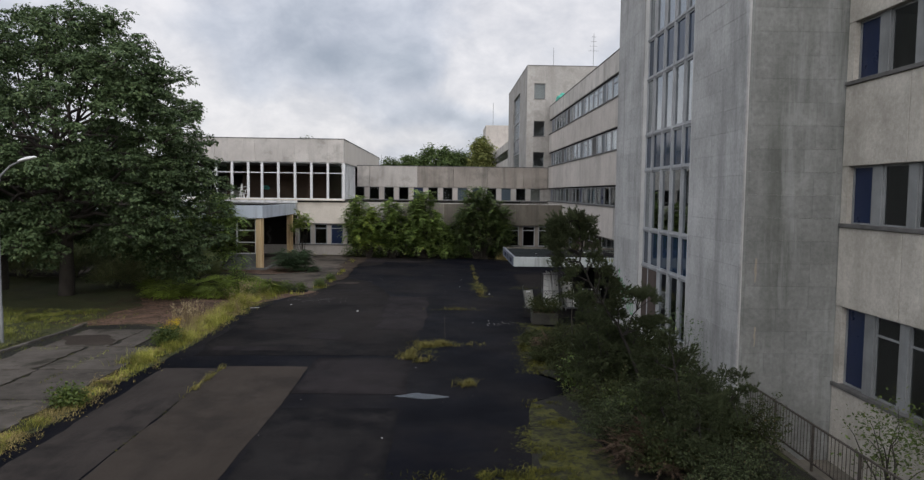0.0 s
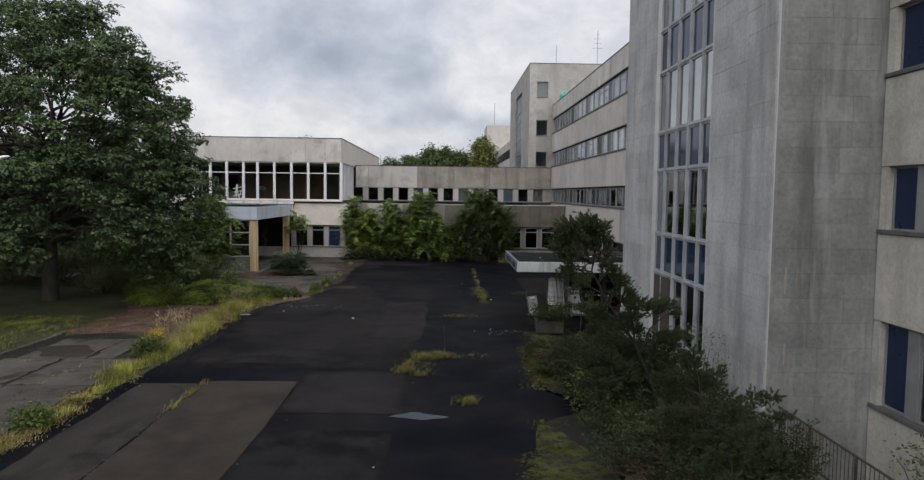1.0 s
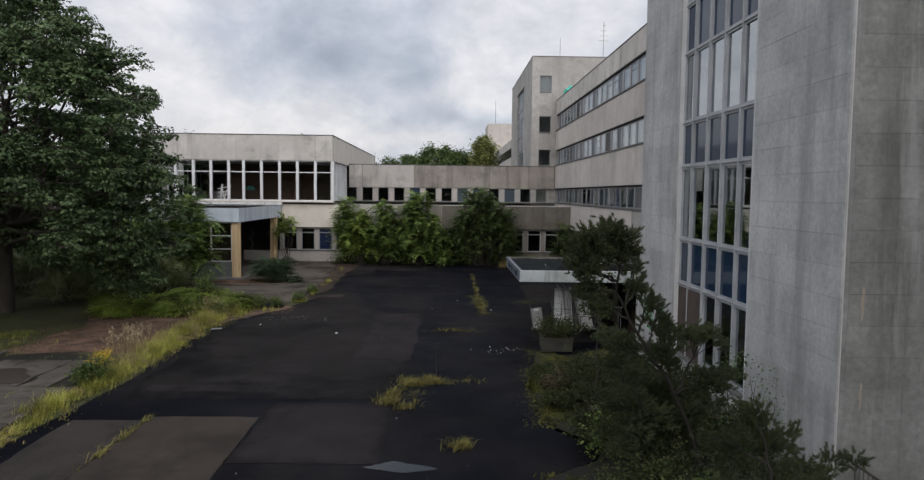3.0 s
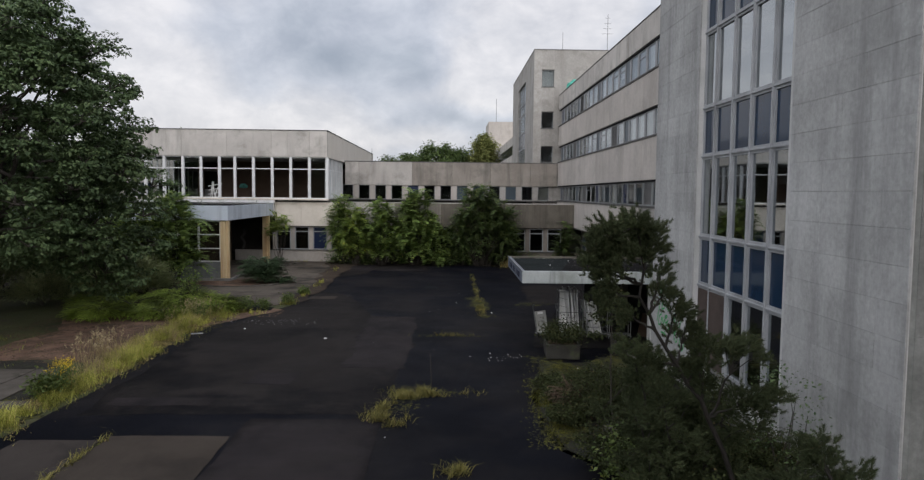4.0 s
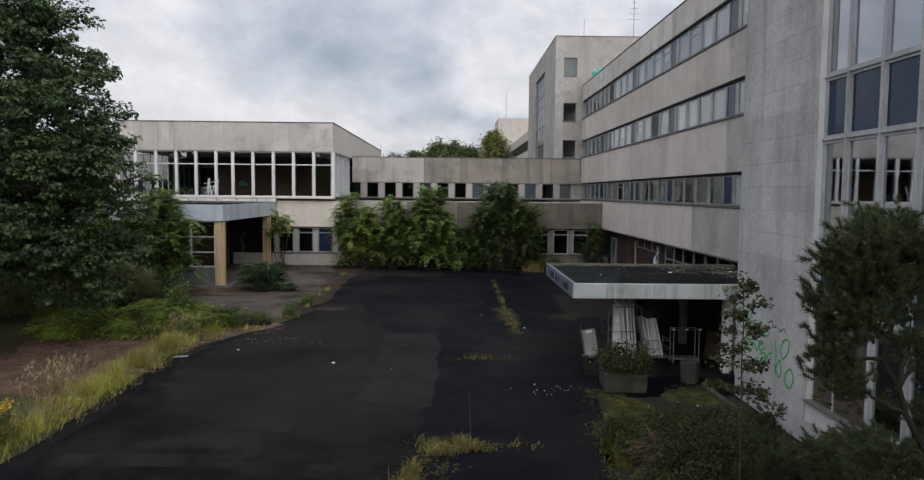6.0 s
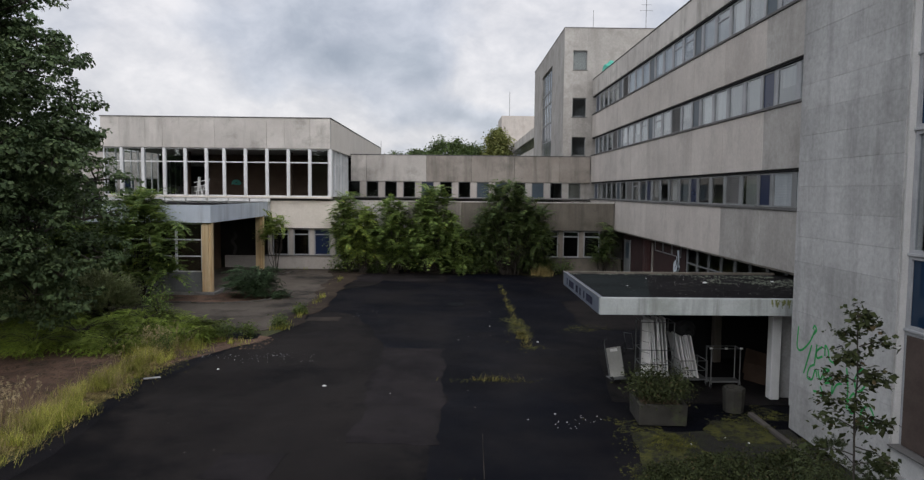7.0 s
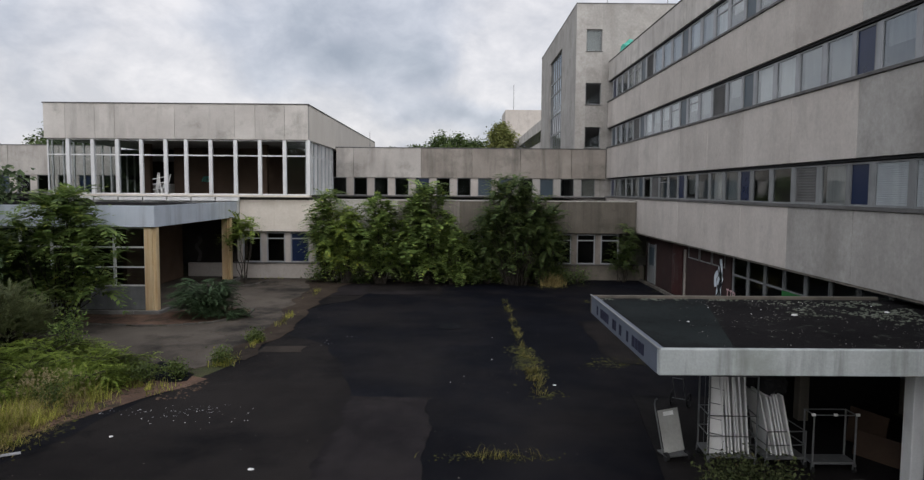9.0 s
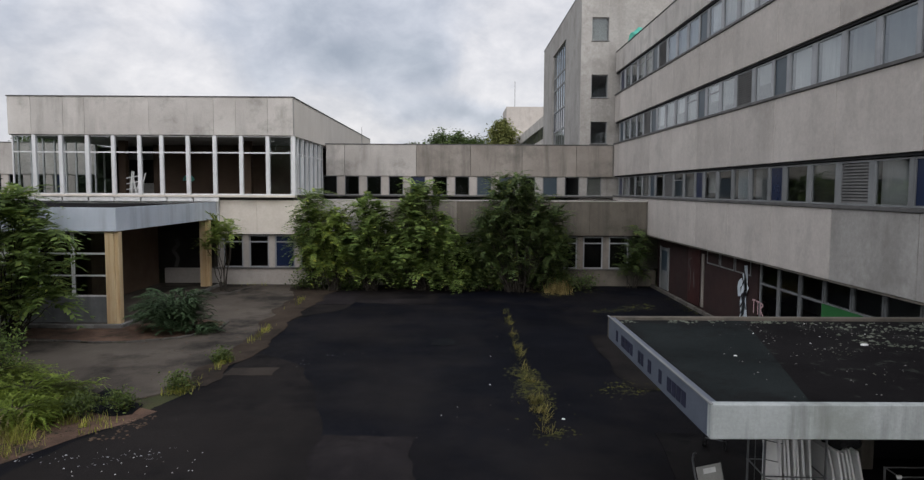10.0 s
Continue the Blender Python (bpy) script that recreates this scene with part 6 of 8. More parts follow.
def panel_stack(x, y, n, w, h, lean, rz, label):
    t = thing("panel_stack", (x, y, rise(x, y)), label, "panels", "stacks of panels")
    rr = random.Random(int(x * 10))
    for i in range(n):
        m = pose(x, y, rise(x, y) + 0.235, 0, 0, rz) @ at(i * 0.075 + rr.uniform(-0.01, 0.01), rr.uniform(-0.05, 0.05), 0) @ pose(0, 0, 0, 0, -lean - rr.uniform(0, 1.5), 0)
        put("panel", slab(0.035, w, h * rr.choice((1, 1, 0.97, 0.93)), PANELWHITE, 0.004), t, m)
    return t


roll_cage(4.68, 32.7, 0.95, 0.72, 1.78, -3, "steel roll cage loaded with white panels")
panel_stack(5.02, 32.75, 7, 0.66, 1.66, 4, -3, "stack of white laminated panels in a roll cage")
ps = thing("white_panel", (4.7, 33.0, 0), "single white panel held in the side of a roll cage", "panel")
put("board", slab(0.30, 0.03, 1.62, PANELWHITE, 0.004), ps, pose(4.71, 32.78, 0.225, 0, 0, 8))
for k in range(5):
    bm = bmesh.new()
    rod(bm, (4.72, 32.76, 0.35 + 0.3 * k), (5.0, 32.79, 0.28 + 0.3 * k), 0.008, 4)
    part("strap", bm, STEEL, ps, "thin dark bar across the panel")
roll_cage(5.78, 32.6, 0.8, 0.72, 0.72, 3, "steel roll cage with leaning white panels")
panel_stack(5.92, 32.65, 6, 0.62, 1.22, 12, 3, "white panels that lean in a roll cage")
roll_cage(6.56, 32.4, 0.84, 0.4, 1.12, 0, "tall empty dark steel roll cage", True)


def flat_cart():
    x, y = 3.95, 32.9
    t = thing("flat_trolley", (x, y, 0), "hand trolley with a worn pale upright board", "trolley")
    M = pose(x, y, 0, 0, 0, 14)
    part("toe_plate", boxes((0, 0.5, -0.02, 0.36, 0.09, 0.12), bevel=0.006), STEEL, t, "", M)
    for a in (0.03, 0.49):
        part("wheel", rod(bmesh.new(), (a - 0.03, 0.05, 0.085), (a + 0.03, 0.05, 0.085), 0.085, 12), BLACK, t, "", M)
    B = M @ at(0, 0.12, 0.12) @ pose(0, 0, 0, -14, -5, 0)
    part("board", boxes((0.03, 0.47, -0.012, 0.012, 0, 0.84), bevel=0.008), WORNBOARD, t, "worn grey upright board", B)
    part("label_sheet", boxes((0.14, 0.36, -0.018, -0.013, 0.72, 0.80)), PAPER, t, "torn white sheet", B)
    v, f = tubes([(np.array([(0.01, 0.03, 0.0), (0.01, 0.03, 0.85), (0.0, 0.0, 0.98), (0.0, -0.06, 1.06), (0.0, -0.14, 1.09)]), np.full(5, 0.016))], 7)
    put("handle", np_mesh("handle", v, f, STEEL), t, B)
    v, f = tubes([(np.array([(0.49, 0.03, 0.0), (0.49, 0.03, 0.5), (0.49, 0.03, 0.84)]), np.full(3, 0.012))], 7)
    put("side_tube", np_mesh("side_tube", v, f, STEEL), t, B)


flat_cart()


def bundle(x, y, z):
    bm = bmesh.new()
    bmesh.ops.create_icosphere(bm, subdivisions=3, radius=1)
    for v in bm.verts:
        k = 1 + 0.3 * noise.noise(v.co * 1.9 + Vector((3, 1, 0))) + 0.12 * noise.noise(v.co * 5)
        v.co = Vector((v.co.x * 0.30 * k, v.co.y * 0.24 * k, max(v.co.z, -0.75) * 0.24 * k))
    tagged(put("crumpled_cloth", to_mesh("crumpled_cloth", bm, BLACK), None, pose(x, y, z)), "dark crumpled cloth on top of the leaning panels", "cloth")


bundle(5.98, 32.95, 1.56)


def hand_cart(x, y):
    """A small two-wheeled cart that stands folded."""
    t = thing("folded_cart", (x, y, rise(x, y)), "small folded black two-wheeled cart", "cart")
    M = pose(x, y, rise(x, y), 0, 0, -35)
    for a in (0.0, 0.42):
        bm = bmesh.new()
        for k in range(14):
            p, q = 2 * math.pi * k / 14, 2 * math.pi * (k + 1) / 14
            rod(bm, (a, 0.17 * math.cos(p), 0.18 + 0.17 * math.sin(p)), (a, 0.17 * math.cos(q), 0.18 + 0.17 * math.sin(q)), 0.018, 5)
        for k in range(3):
            p = math.pi * k / 3
            rod(bm, (a, 0.16 * math.cos(p), 0.18 + 0.16 * math.sin(p)), (a, -0.16 * math.cos(p), 0.18 - 0.16 * math.sin(p)), 0.006, 4)
        part("wheel", bm, BLACK, t, "", M)
    bm = bmesh.new()
    rod(bm, (0, 0, 0.18), (0.42, 0, 0.18), 0.012)
    for a in (0.08, 0.34):
        rod(bm, (a, 0, 0.18), (a, -0.25, 0.75), 0.012)
    rod(bm, (0.08, -0.25, 0.75), (0.34, -0.25, 0.75), 0.012)
    part("frame", bm, STEEL, t, "", M)


hand_cart(5.2, 36.6)
wb = thing("wooden_board", (8.0, 33.4, 0), "brown wooden boards leaning by the wall", "boards")
part("board", boxes((0, 1.2, 0, 0.03, 0, 0.5), bevel=0.005), WOOD, wb, "", pose(7.9, 33.4, 0, -12, 0, -60))
part("board", boxes((0, 0.9, 0, 0.03, 0, 0.75), bevel=0.005), WOOD, wb, "", pose(8.2, 34.2, 0, -10, 0, -70))


def planter(x, y, s, h, rz):
    t = thing("planter", (x, y, 0), "square exposed-aggregate concrete planter with weeds", "planter")
    M = pose(x, y, 0, 0, 0, rz)
    bm = bmesh.new()
    a, b = s / 2 - 0.02, s / 2
    rings = []
    for r, z in ((a, 0), (b, h), (b - 0.09, h), (b - 0.09, h - 0.12)):
        rings.append([bm.verts.new((sx * r, sy * r, z)) for sx, sy in ((-1, -1), (1, -1), (1, 1), (-1, 1))])
    for p, q in zip(rings, rings[1:]):
        for i in range(4):
            bm.faces.new((p[i], p[(i + 1) % 4], q[(i + 1) % 4], q[i]))
    bm.faces.new(rings[0][::-1])
    bmesh.ops.bevel(bm, geom=bm.edges[:], offset=0.015, segments=1, affect="EDGES")
    part("tub", bm, EXPOSED, t, "", M)
    part("earth", boxes((-b + 0.1, b - 0.1, -b + 0.1, b - 0.1, h - 0.2, h - 0.07)), SOIL, t, "", M)
    return t


planter(4.35, 29.85, 1.13, 0.5, -3)


def bin_tub(x, y):
    t = thing("litter_bin", (x, y, 0), "round exposed-aggregate concrete litter bin", "litter bin")
    bm = bmesh.new()
    rings = []
    for r, z in ((0.24, 0), (0.27, 0.56), (0.26, 0.61), (0.20, 0.61), (0.19, 0.2)):
        rings.append([bm.verts.new((r * math.cos(k * math.pi / 4 + 0.39), r * math.sin(k * math.pi / 4 + 0.39), z)) for k in range(8)])
    for p, q in zip(rings, rings[1:]):
        for i in range(8):
            bm.faces.new((p[i], p[(i + 1) % 8], q[(i + 1) % 8], q[i]))
    bm.faces.new(rings[0][::-1])
    bm.faces.new(rings[-1])
    part("tub", bm, EXPOSED, t, "", pose(x, y, 0))


bin_tub(6.42, 30.45)

# ---- railing by the tower ----
def railing(x, y0, y1):
    t = thing("railing", (x, y1, 0), "rusty low steel railing with thin bars", "railing")
    part("top_rail", boxes((x - 0.02, x + 0.02, y0, y1, 0.93, 0.965), bevel=0.005), RUSTY, t)
    part("bottom_rail", boxes((x - 0.012, x + 0.012, y0, y1, 0.13, 0.16)), RUSTY, t)
    n = int((y1 - y0) / 1.45)
    for i in range(n + 1):
        y = y1 - 0.03 - i * (y1 - y0 - 0.06) / n
        part("post", boxes((x - 0.022, x + 0.022, y - 0.022, y + 0.022, -0.03, 0.93)), RUSTY, t)
    k = int((y1 - y0) / 0.13)
    me = to_mesh("baluster", rod(bmesh.new(), (0, 0, 0), (0, 0, 0.78), 0.008, 5), RUSTY)
    for i in range(k):
        put("baluster", me, t, pose(x, y1 - 0.1 - i * (y1 - y0 - 0.2) / k, 0.155))


railing(7.6, 4.0, 17.0)
setting("retaining_wall", boxes((7.5, 7.66, -8.3, 16.7, -1.3, -0.03)), CONC_DARK, "low retaining wall below the railing", "wall")
setting("pavement", boxes((7.66, 9.98, -8.3, 16.78, -1.3, -0.95)), CONC_DARK, "sunken paved strip behind the railing", "pavement")

# ---- street lamp ----
def street_lamp(x, y, h):
    t = thing("street_lamp", (x, y, 0), "slim grey street lamp with a curved arm", "street lamp")
    v, f = tubes([(np.array([(x, y, -0.1), (x, y, 1.2), (x, y, 1.25), (x, y, h - 1.1), (x + 0.12, y, h - 0.6), (x + 0.5, y, h - 0.22), (x + 0.95, y, h - 0.02)]), np.array([0.07, 0.07, 0.052, 0.045, 0.04, 0.035, 0.03]))], 8)
    put("pole", np_mesh("pole", v, f, GREYMET), t)
    bm = bmesh.new()
    bmesh.ops.create_uvsphere(bm, u_segments=14, v_segments=8, radius=1)
    for q in bm.verts:
        q.co = Vector((q.co.x * 0.36, q.co.y * 0.13, q.co.z * (0.085 if q.co.z > 0 else 0.05)))
    part("head", bm, WHITEPAINT, t, "pale oval lamp head", pose(x + 1.1, y, h + 0.02, 0, -14, 0))


street_lamp(-16.12, 25.3, 6.6)

# ---- masts and things on the roofs ----
def mast(x, y, z, h, r, label, arms=0):
    t = thing("roof_antenna", (x, y, z), label, "antenna")
    part("pole", rod(bmesh.new(), (x, y, z), (x, y, z + h), r, 6), STEEL, t)
    for i in range(arms):
        zz = z + h * (0.55 + 0.12 * i)
        part("arm", rod(bmesh.new(), (x - 0.5 + 0.1 * i, y, zz), (x + 0.5 - 0.1 * i, y, zz), r * 0.6, 5), STEEL, t)


mast(11.4, 75.0, 17.85, 3.4, 0.02, "thin mast on the far tower")
mast(14.6, 69.8, 17.85, 3.8, 0.022, "antenna mast with cross arms", 4)
mast(10.17, 152, 20.2, 5.0, 0.045, "thin mast on the distant tower")
mast(-6.2, 66.9, 7.9, 1.3, 0.015, "short mast on the link roof")


def tarp(x, y, z):
    bm = bmesh.new()
    bmesh.ops.create_icosphere(bm, subdivisions=3, radius=1)
    for v in bm.verts:
        k = 1 + 0.35 * noise.noise(v.co * 2.1) + 0.15 * noise.noise(v.co * 5)
        v.co = Vector((v.co.x * 0.6 * k, v.co.y * 0.5 * k, max(v.co.z, -0.6) * 0.58 * k))
    tagged(put("tarpaulin_heap", to_mesh("tarpaulin_heap", bm, TARP), None, pose(x, y, z)), "crumpled green tarpaulin heaped on the roof", "tarpaulin")


tarp(10.8, 64.6, 14.36)

for pts in ([(-0.05, 0.5), (0.2, 0.75), (0.05, 1.0)], [(0.45, 0.5), (0.25, 1.05), (0.5, 1.25)], [(0.1, 1.35), (0.3, 1.6), (0.2, 1.95)], [(0.05, 0.15), (0.3, 0.35)]):
    stroke("paint_stroke", pts, 0.09, DARKPAINT, wing, west(GX - 0.052, 47.9, 0.5), "black spray-painted outline")

# graffiti on the dark cladding of the wing
for pts in ([(0, 0), (0.25, 0.6), (0.1, 1.1), (0.4, 1.5), (0.35, 2.1)], [(0.3, 0), (0.05, 0.7), (0.4, 1.2), (0.2, 1.8)], [(0.5, 0.1), (0.3, 0.9), (0.55, 1.4)], [(-0.15, 0.9), (-0.2, 1.3), (0.1, 1.5)]):
    stroke("paint_stroke", pts, 0.27, PALEPAINT, wing, west(GX - 0.045, 47.9, 0.5), "pale blue and white spray paint")
for pts in ([(0, 0.4), (0.35, 0.42)], [(0.17, 0.4), (0.17, -0.2)], [(0.45, 0.4), (0.8, 0.4)], [(0.62, 0.4), (0.62, -0.2)], [(0.9, 0.4), (0.9, -0.2)], [(0.9, 0.4), (1.15, 0.3), (0.92, 0.1), (1.2, -0.2)]):
    stroke("paint_stroke", pts, 0.08, PINKPAINT, wing, west(GX - 0.045, 46.9, 1.15) @ Matrix.Diagonal((0.75, 1, 0.75, 1)), "pale pink spray paint")
for pts in ([(0, 0), (0.1, 0.8), (-0.2, 1.3), (0.2, 1.5)], [(0.6, 0.2), (0.5, 0.9)]):
    stroke("paint_stroke", pts, 0.07, DIMPAINT, wing, west(GX - 0.055, 53.6, 0.8), "faded spray paint")

# ---- trees and plants ----
big_tree("oak_tree", (-20.0, 36.8), 0.36, 2.6, (-19.1, 34.0, 6.95), (7.0, 6.5, 7.25), 2.0, 300, 26, 30, 0.135, OAK, "large dense dark green oak", "trees by the forecourt", 4, (0.75, 1.25),
         extra=[(-11.7, 34.6, 4.4), (-11.6, 35.2, 5.6), (-12.2, 36.2, 3.3), (-12.4, 35.0, 6.6), (-13.0, 36.6, 4.6),
                (-12.3, 34.4, 2.7), (-13.3, 34.7, 2.1), (-12.7, 35.4, 1.9), (-14.3, 35.2, 2.3), (-13.6, 34.0, 3.1), (-14.9, 34.4, 2.9), (-15.7, 35.0, 2.6), (-12.1, 35.6, 3.1), (-13.4, 35.9, 1.5), (-14.4, 36.2, 1.7)])
big_tree("oak_tree", (-24.5, 38.5), 0.34, 2.6, (-27.5, 38.0, 7.0), (5.0, 5.5, 5.6), 3.6, 130, 24, 28, 0.15, OAK, "broad dark green oak beside another", "trees by the forecourt", 5, (0.8, 1.3))
big_tree("oak_tree", (-16.9, 40.4), 0.2, 2.4, (-18.9, 40.8, 4.9), (2.7, 3.0, 3.1), 1.7, 48, 20, 26, 0.14, OAK, "smaller oak in the shade of a larger one", "trees by the forecourt", 8, (0.7, 1.2))
for i, (x, y, h, r) in enumerate(((-32, 44, 9, 5.5), (-27, 53, 8, 5), (-40, 50, 11, 7), (-36, 38, 10, 6))):
    broad_tree("tree", (x, y), 0.22, 1.8, (x, y, h * 0.52), (r, r, h * 0.5), 0.8, 520, 30, 0.34, OAK, "dense dark tree behind the lawn", "tree", "trees behind the lawn", 30 + i, ball=0.9, limbs=10)
for i, (x, y, h, r) in enumerate(((-11.5, 150, 13.0, 4.2), (-6.5, 146, 14.0, 4.2), (-1.5, 140, 15.3, 5.0), (2.6, 144, 14.9, 4.0), (7.0, 138, 17.0, 2.4), (-20, 150, 11.6, 4), (-45, 130, 16.0, 6), (-56, 120, 14.5, 6), (-66, 110, 13.5, 7), (-24, 120, 15.0, 3), (-16.0, 112, 12.2, 2.6))):
    pale = i == 4
    broad_tree("tree", (x, y), 0.25, 3.0, (x, y, h * 0.56), (r, r * 0.8, h * 0.4), 2.0, 520, 40, 0.42, FAR_BIRCH if pale else FAR, "distant round-topped tree behind the building" if not pale else "distant slender birch behind the building", "tree", "trees behind the building", 60 + i, ball=1.0, limbs=8)


for i in range(12):
    x = -62 + i * 10.5
    y = -58 + 6 * math.sin(i * 2.1)
    broad_tree("tree", (x, y), 0.3, 2.5, (x, y, 6.6), (6.2, 5.0, 6.0), 0.8, 420, 22, 0.6, OAK, "tree of the wood across the forecourt", "tree", "wood across the forecourt", 700 + i, ball=1.2, limbs=8)


for i in range(8):
    x, y = -50 + 3 * math.sin(i * 1.9), -34 + i * 8.6
    broad_tree("tree", (x, y), 0.3, 2.5, (x, y, 6.4), (5.6, 5.0, 5.8), 0.8, 380, 22, 0.6, OAK, "tree of the wood beside the lawn", "tree", "wood beside the lawn", 760 + i, ball=1.2, limbs=8)


def frond_template(rng, pairs=8, length=0.68):
    """A feathered leaf: an arching stalk with many pairs of narrow hanging leaflets, along +x."""
    V, F = [], []

    def height(t):
        return 0.16 * math.sin(t * 2.6) - 0.34 * t * t

    for i in range(pairs * 2 + 1):
        k = min(i // 2, pairs - 1)
        t = (k + 1.3) / (pairs + 0.3)
        side = (1 if i % 2 else -1) if i < pairs * 2 else 0
        L = 0.165 * (0.75 + 0.6 * math.sin(math.pi * min(t, 0.95))) * rng.uniform(0.85, 1.15)
        d = Vector((0.62, side * 0.8, rng.uniform(-0.55, -0.15))).normalized()
        b = Vector((t * length, 0, height(t)))
        n = (d.cross(Vector((0, side * -0.4, 1)))).normalized()
        w = L * 0.21
        p = [b, b + d * L * 0.4 + n * w, b + d * L, b + d * L * 0.4 - n * w]
        base = len(V)
        V += [tuple(q) for q in p]
        F += [(base, base + 1, base + 2), (base, base + 2, base + 3)]
    for k in range(4):
        t0, t1 = k / 4, (k + 1) / 4
        base = len(V)
        V += [(t0 * length, -0.006, height(t0)), (t0 * length, 0.006, height(t0)), (t1 * length, 0, height(t1))]
        F.append((base, base + 1, base + 2))
    return np.array(V), np.array(F)


def scatter(rng, tv, tf, pos, yaw, tilt, scale):
    """Copies of a small template, turned and sized, as one array."""
    n = len(pos)
    cy, sy, ct, st = np.cos(yaw), np.sin(yaw), np.cos(tilt), np.sin(tilt)
    x = tv[None, :, 0] * ct[:, None] - tv[None, :, 2] * st[:, None]
    z = tv[None, :, 0] * st[:, None] + tv[None, :, 2] * ct[:, None]
    y = np.repeat(tv[None, :, 1], n, 0)
    P = np.stack([x * cy[:, None] - y * sy[:, None], x * sy[:, None] + y * cy[:, None], z], 2) * scale[:, None, None] + pos[:, None, :]
    F = tf[None] + (np.arange(n) * len(tv))[:, None, None]
    return P.reshape(-1, 3), F.reshape(-1, 3)


def feather_tree(place, h, r, heads, per, label, seed, lowest=0.12, lean=0.0, material=None, size=1.0):
    """A bushy young tree: thin stems that end in rosettes of feathered leaves."""
    rng = np.random.default_rng(seed)
    x, y = place
    z = rise(x, y)
    t = thing("ailanthus_tree", (x, y, z), label, "tree", "young trees with feathered leaves")
    tv, tf = frond_template(rng)
    paths, pos, yaw, tilt, sc = [], [], [], [], []
    made = []
    tries = 0
    while len(made) < heads and tries < 4000:
        tries += 1
        a, q, u = rng.uniform(0, 2 * math.pi), math.sqrt(rng.random()), rng.uniform(lowest, 1) ** 0.8
        w = r * (0.45 + 0.55 * math.sin(math.pi * min(1, u * 0.92)) ** 0.8) * (1 - 0.35 * max(0, u - 0.6) / 0.4)
        p = np.array((x + lean * u + w * q * math.cos(a), y + w * q * math.sin(a) * 0.75, z + h * u))
        if noise.noise(Vector(p * 0.9) + Vector((seed, 0, 0))) < -0.12:
            continue
        if all(np.linalg.norm(p - m) > 0.36 for m in made):
            made.append(p)
    for k, p in enumerate(made):
        root = (x + (p[0] - x) * 0.25 + rng.normal() * 0.1, y + (p[1] - y) * 0.25, z - 0.05)
        if k % 2 == 0:
            paths.append(limb(rng, root, p, 0.026, 0.010, 7, 0.1, 0.05))
        n = int(rng.integers(per, per + 5))
        out = math.atan2(p[1] - y, p[0] - x)
        big = size * rng.uniform(0.7, 1.25)
        for i in range(n):
            pos.append(p + rng.normal(size=3) * 0.04 - np.array((0, 0, 0.12 * rng.random())))
            yaw.append(out + 2 * math.pi * i / n + rng.uniform(-0.3, 0.3))
            tilt.append(0.38 + rng.normal() * 0.35)
            sc.append(big * rng.uniform(0.75, 1.1))
    v, f = tubes(paths, 5)
    put("stem", np_mesh("stem", v, f, BARK), t)
    v, f = scatter(rng, tv, tf, np.array(pos), np.array(yaw), np.array(tilt), np.array(sc))
    put("crown", np_mesh("crown", v, f, material or AILANTHUS), t)
    return t


feather_tree((-7.3, 57.3), 4.7, 0.85, 50, 8, "bushy young tree with feathered yellow-green leaves", 1, size=1.25, lowest=0.12)
feather_tree((-6.3, 56.8), 3.7, 1.1, 56, 9, "bushy young tree with feathered yellow-green leaves", 2, size=1.25, lowest=0.14, material=AILANTHUS_LIGHT)
feather_tree((-4.4, 57.0), 4.3, 1.3, 78, 8, "bushy young tree with feathered green leaves", 3, size=1.25, lowest=0.1)
feather_tree((-1.9, 57.2), 5.0, 1.5, 105, 8, "bushy young tree with feathered green leaves", 4, size=1.25, lowest=0.1)
feather_tree((-0.4, 56.9), 2.9, 0.9, 36, 9, "low young tree with feathered green leaves", 9, lowest=0.05)
feather_tree((3.0, 56.8), 5.8, 2.1, 150, 9, "tall bushy young tree with feathered dark leaves", 5, material=AILANTHUS_DARK)
feather_tree((4.5, 57.2), 4.0, 1.4, 74, 9, "bushy young tree with feathered dark leaves", 6, material=AILANTHUS_DARK, lowest=0.05)
feather_tree((1.4, 57.4), 3.6, 1.2, 52, 9, "bushy young tree with feathered dark leaves", 13, material=AILANTHUS_DARK, lowest=0.05)
feather_tree((9.1, 58.2), 3.1, 0.6, 18, 8, "thin young tree in the corner of the walls", 7, material=AILANTHUS_DARK)
feather_tree((-11.6, 56.6), 3.2, 1.05, 32, 9, "slender young tree beside the porch column", 10, lowest=0.62, material=AILANTHUS_LIGHT)
feather_tree((-15.3, 45.6), 4.9, 2.15, 84, 9, "spreading young tree with large feathered leaves before the porch", 11, size=1.35, material=AILANTHUS)
feather_tree((-18.0, 45.4), 3.6, 1.7, 80, 9, "young tree with large feathered leaves before the porch", 12, size=1.3, material=AILANTHUS)


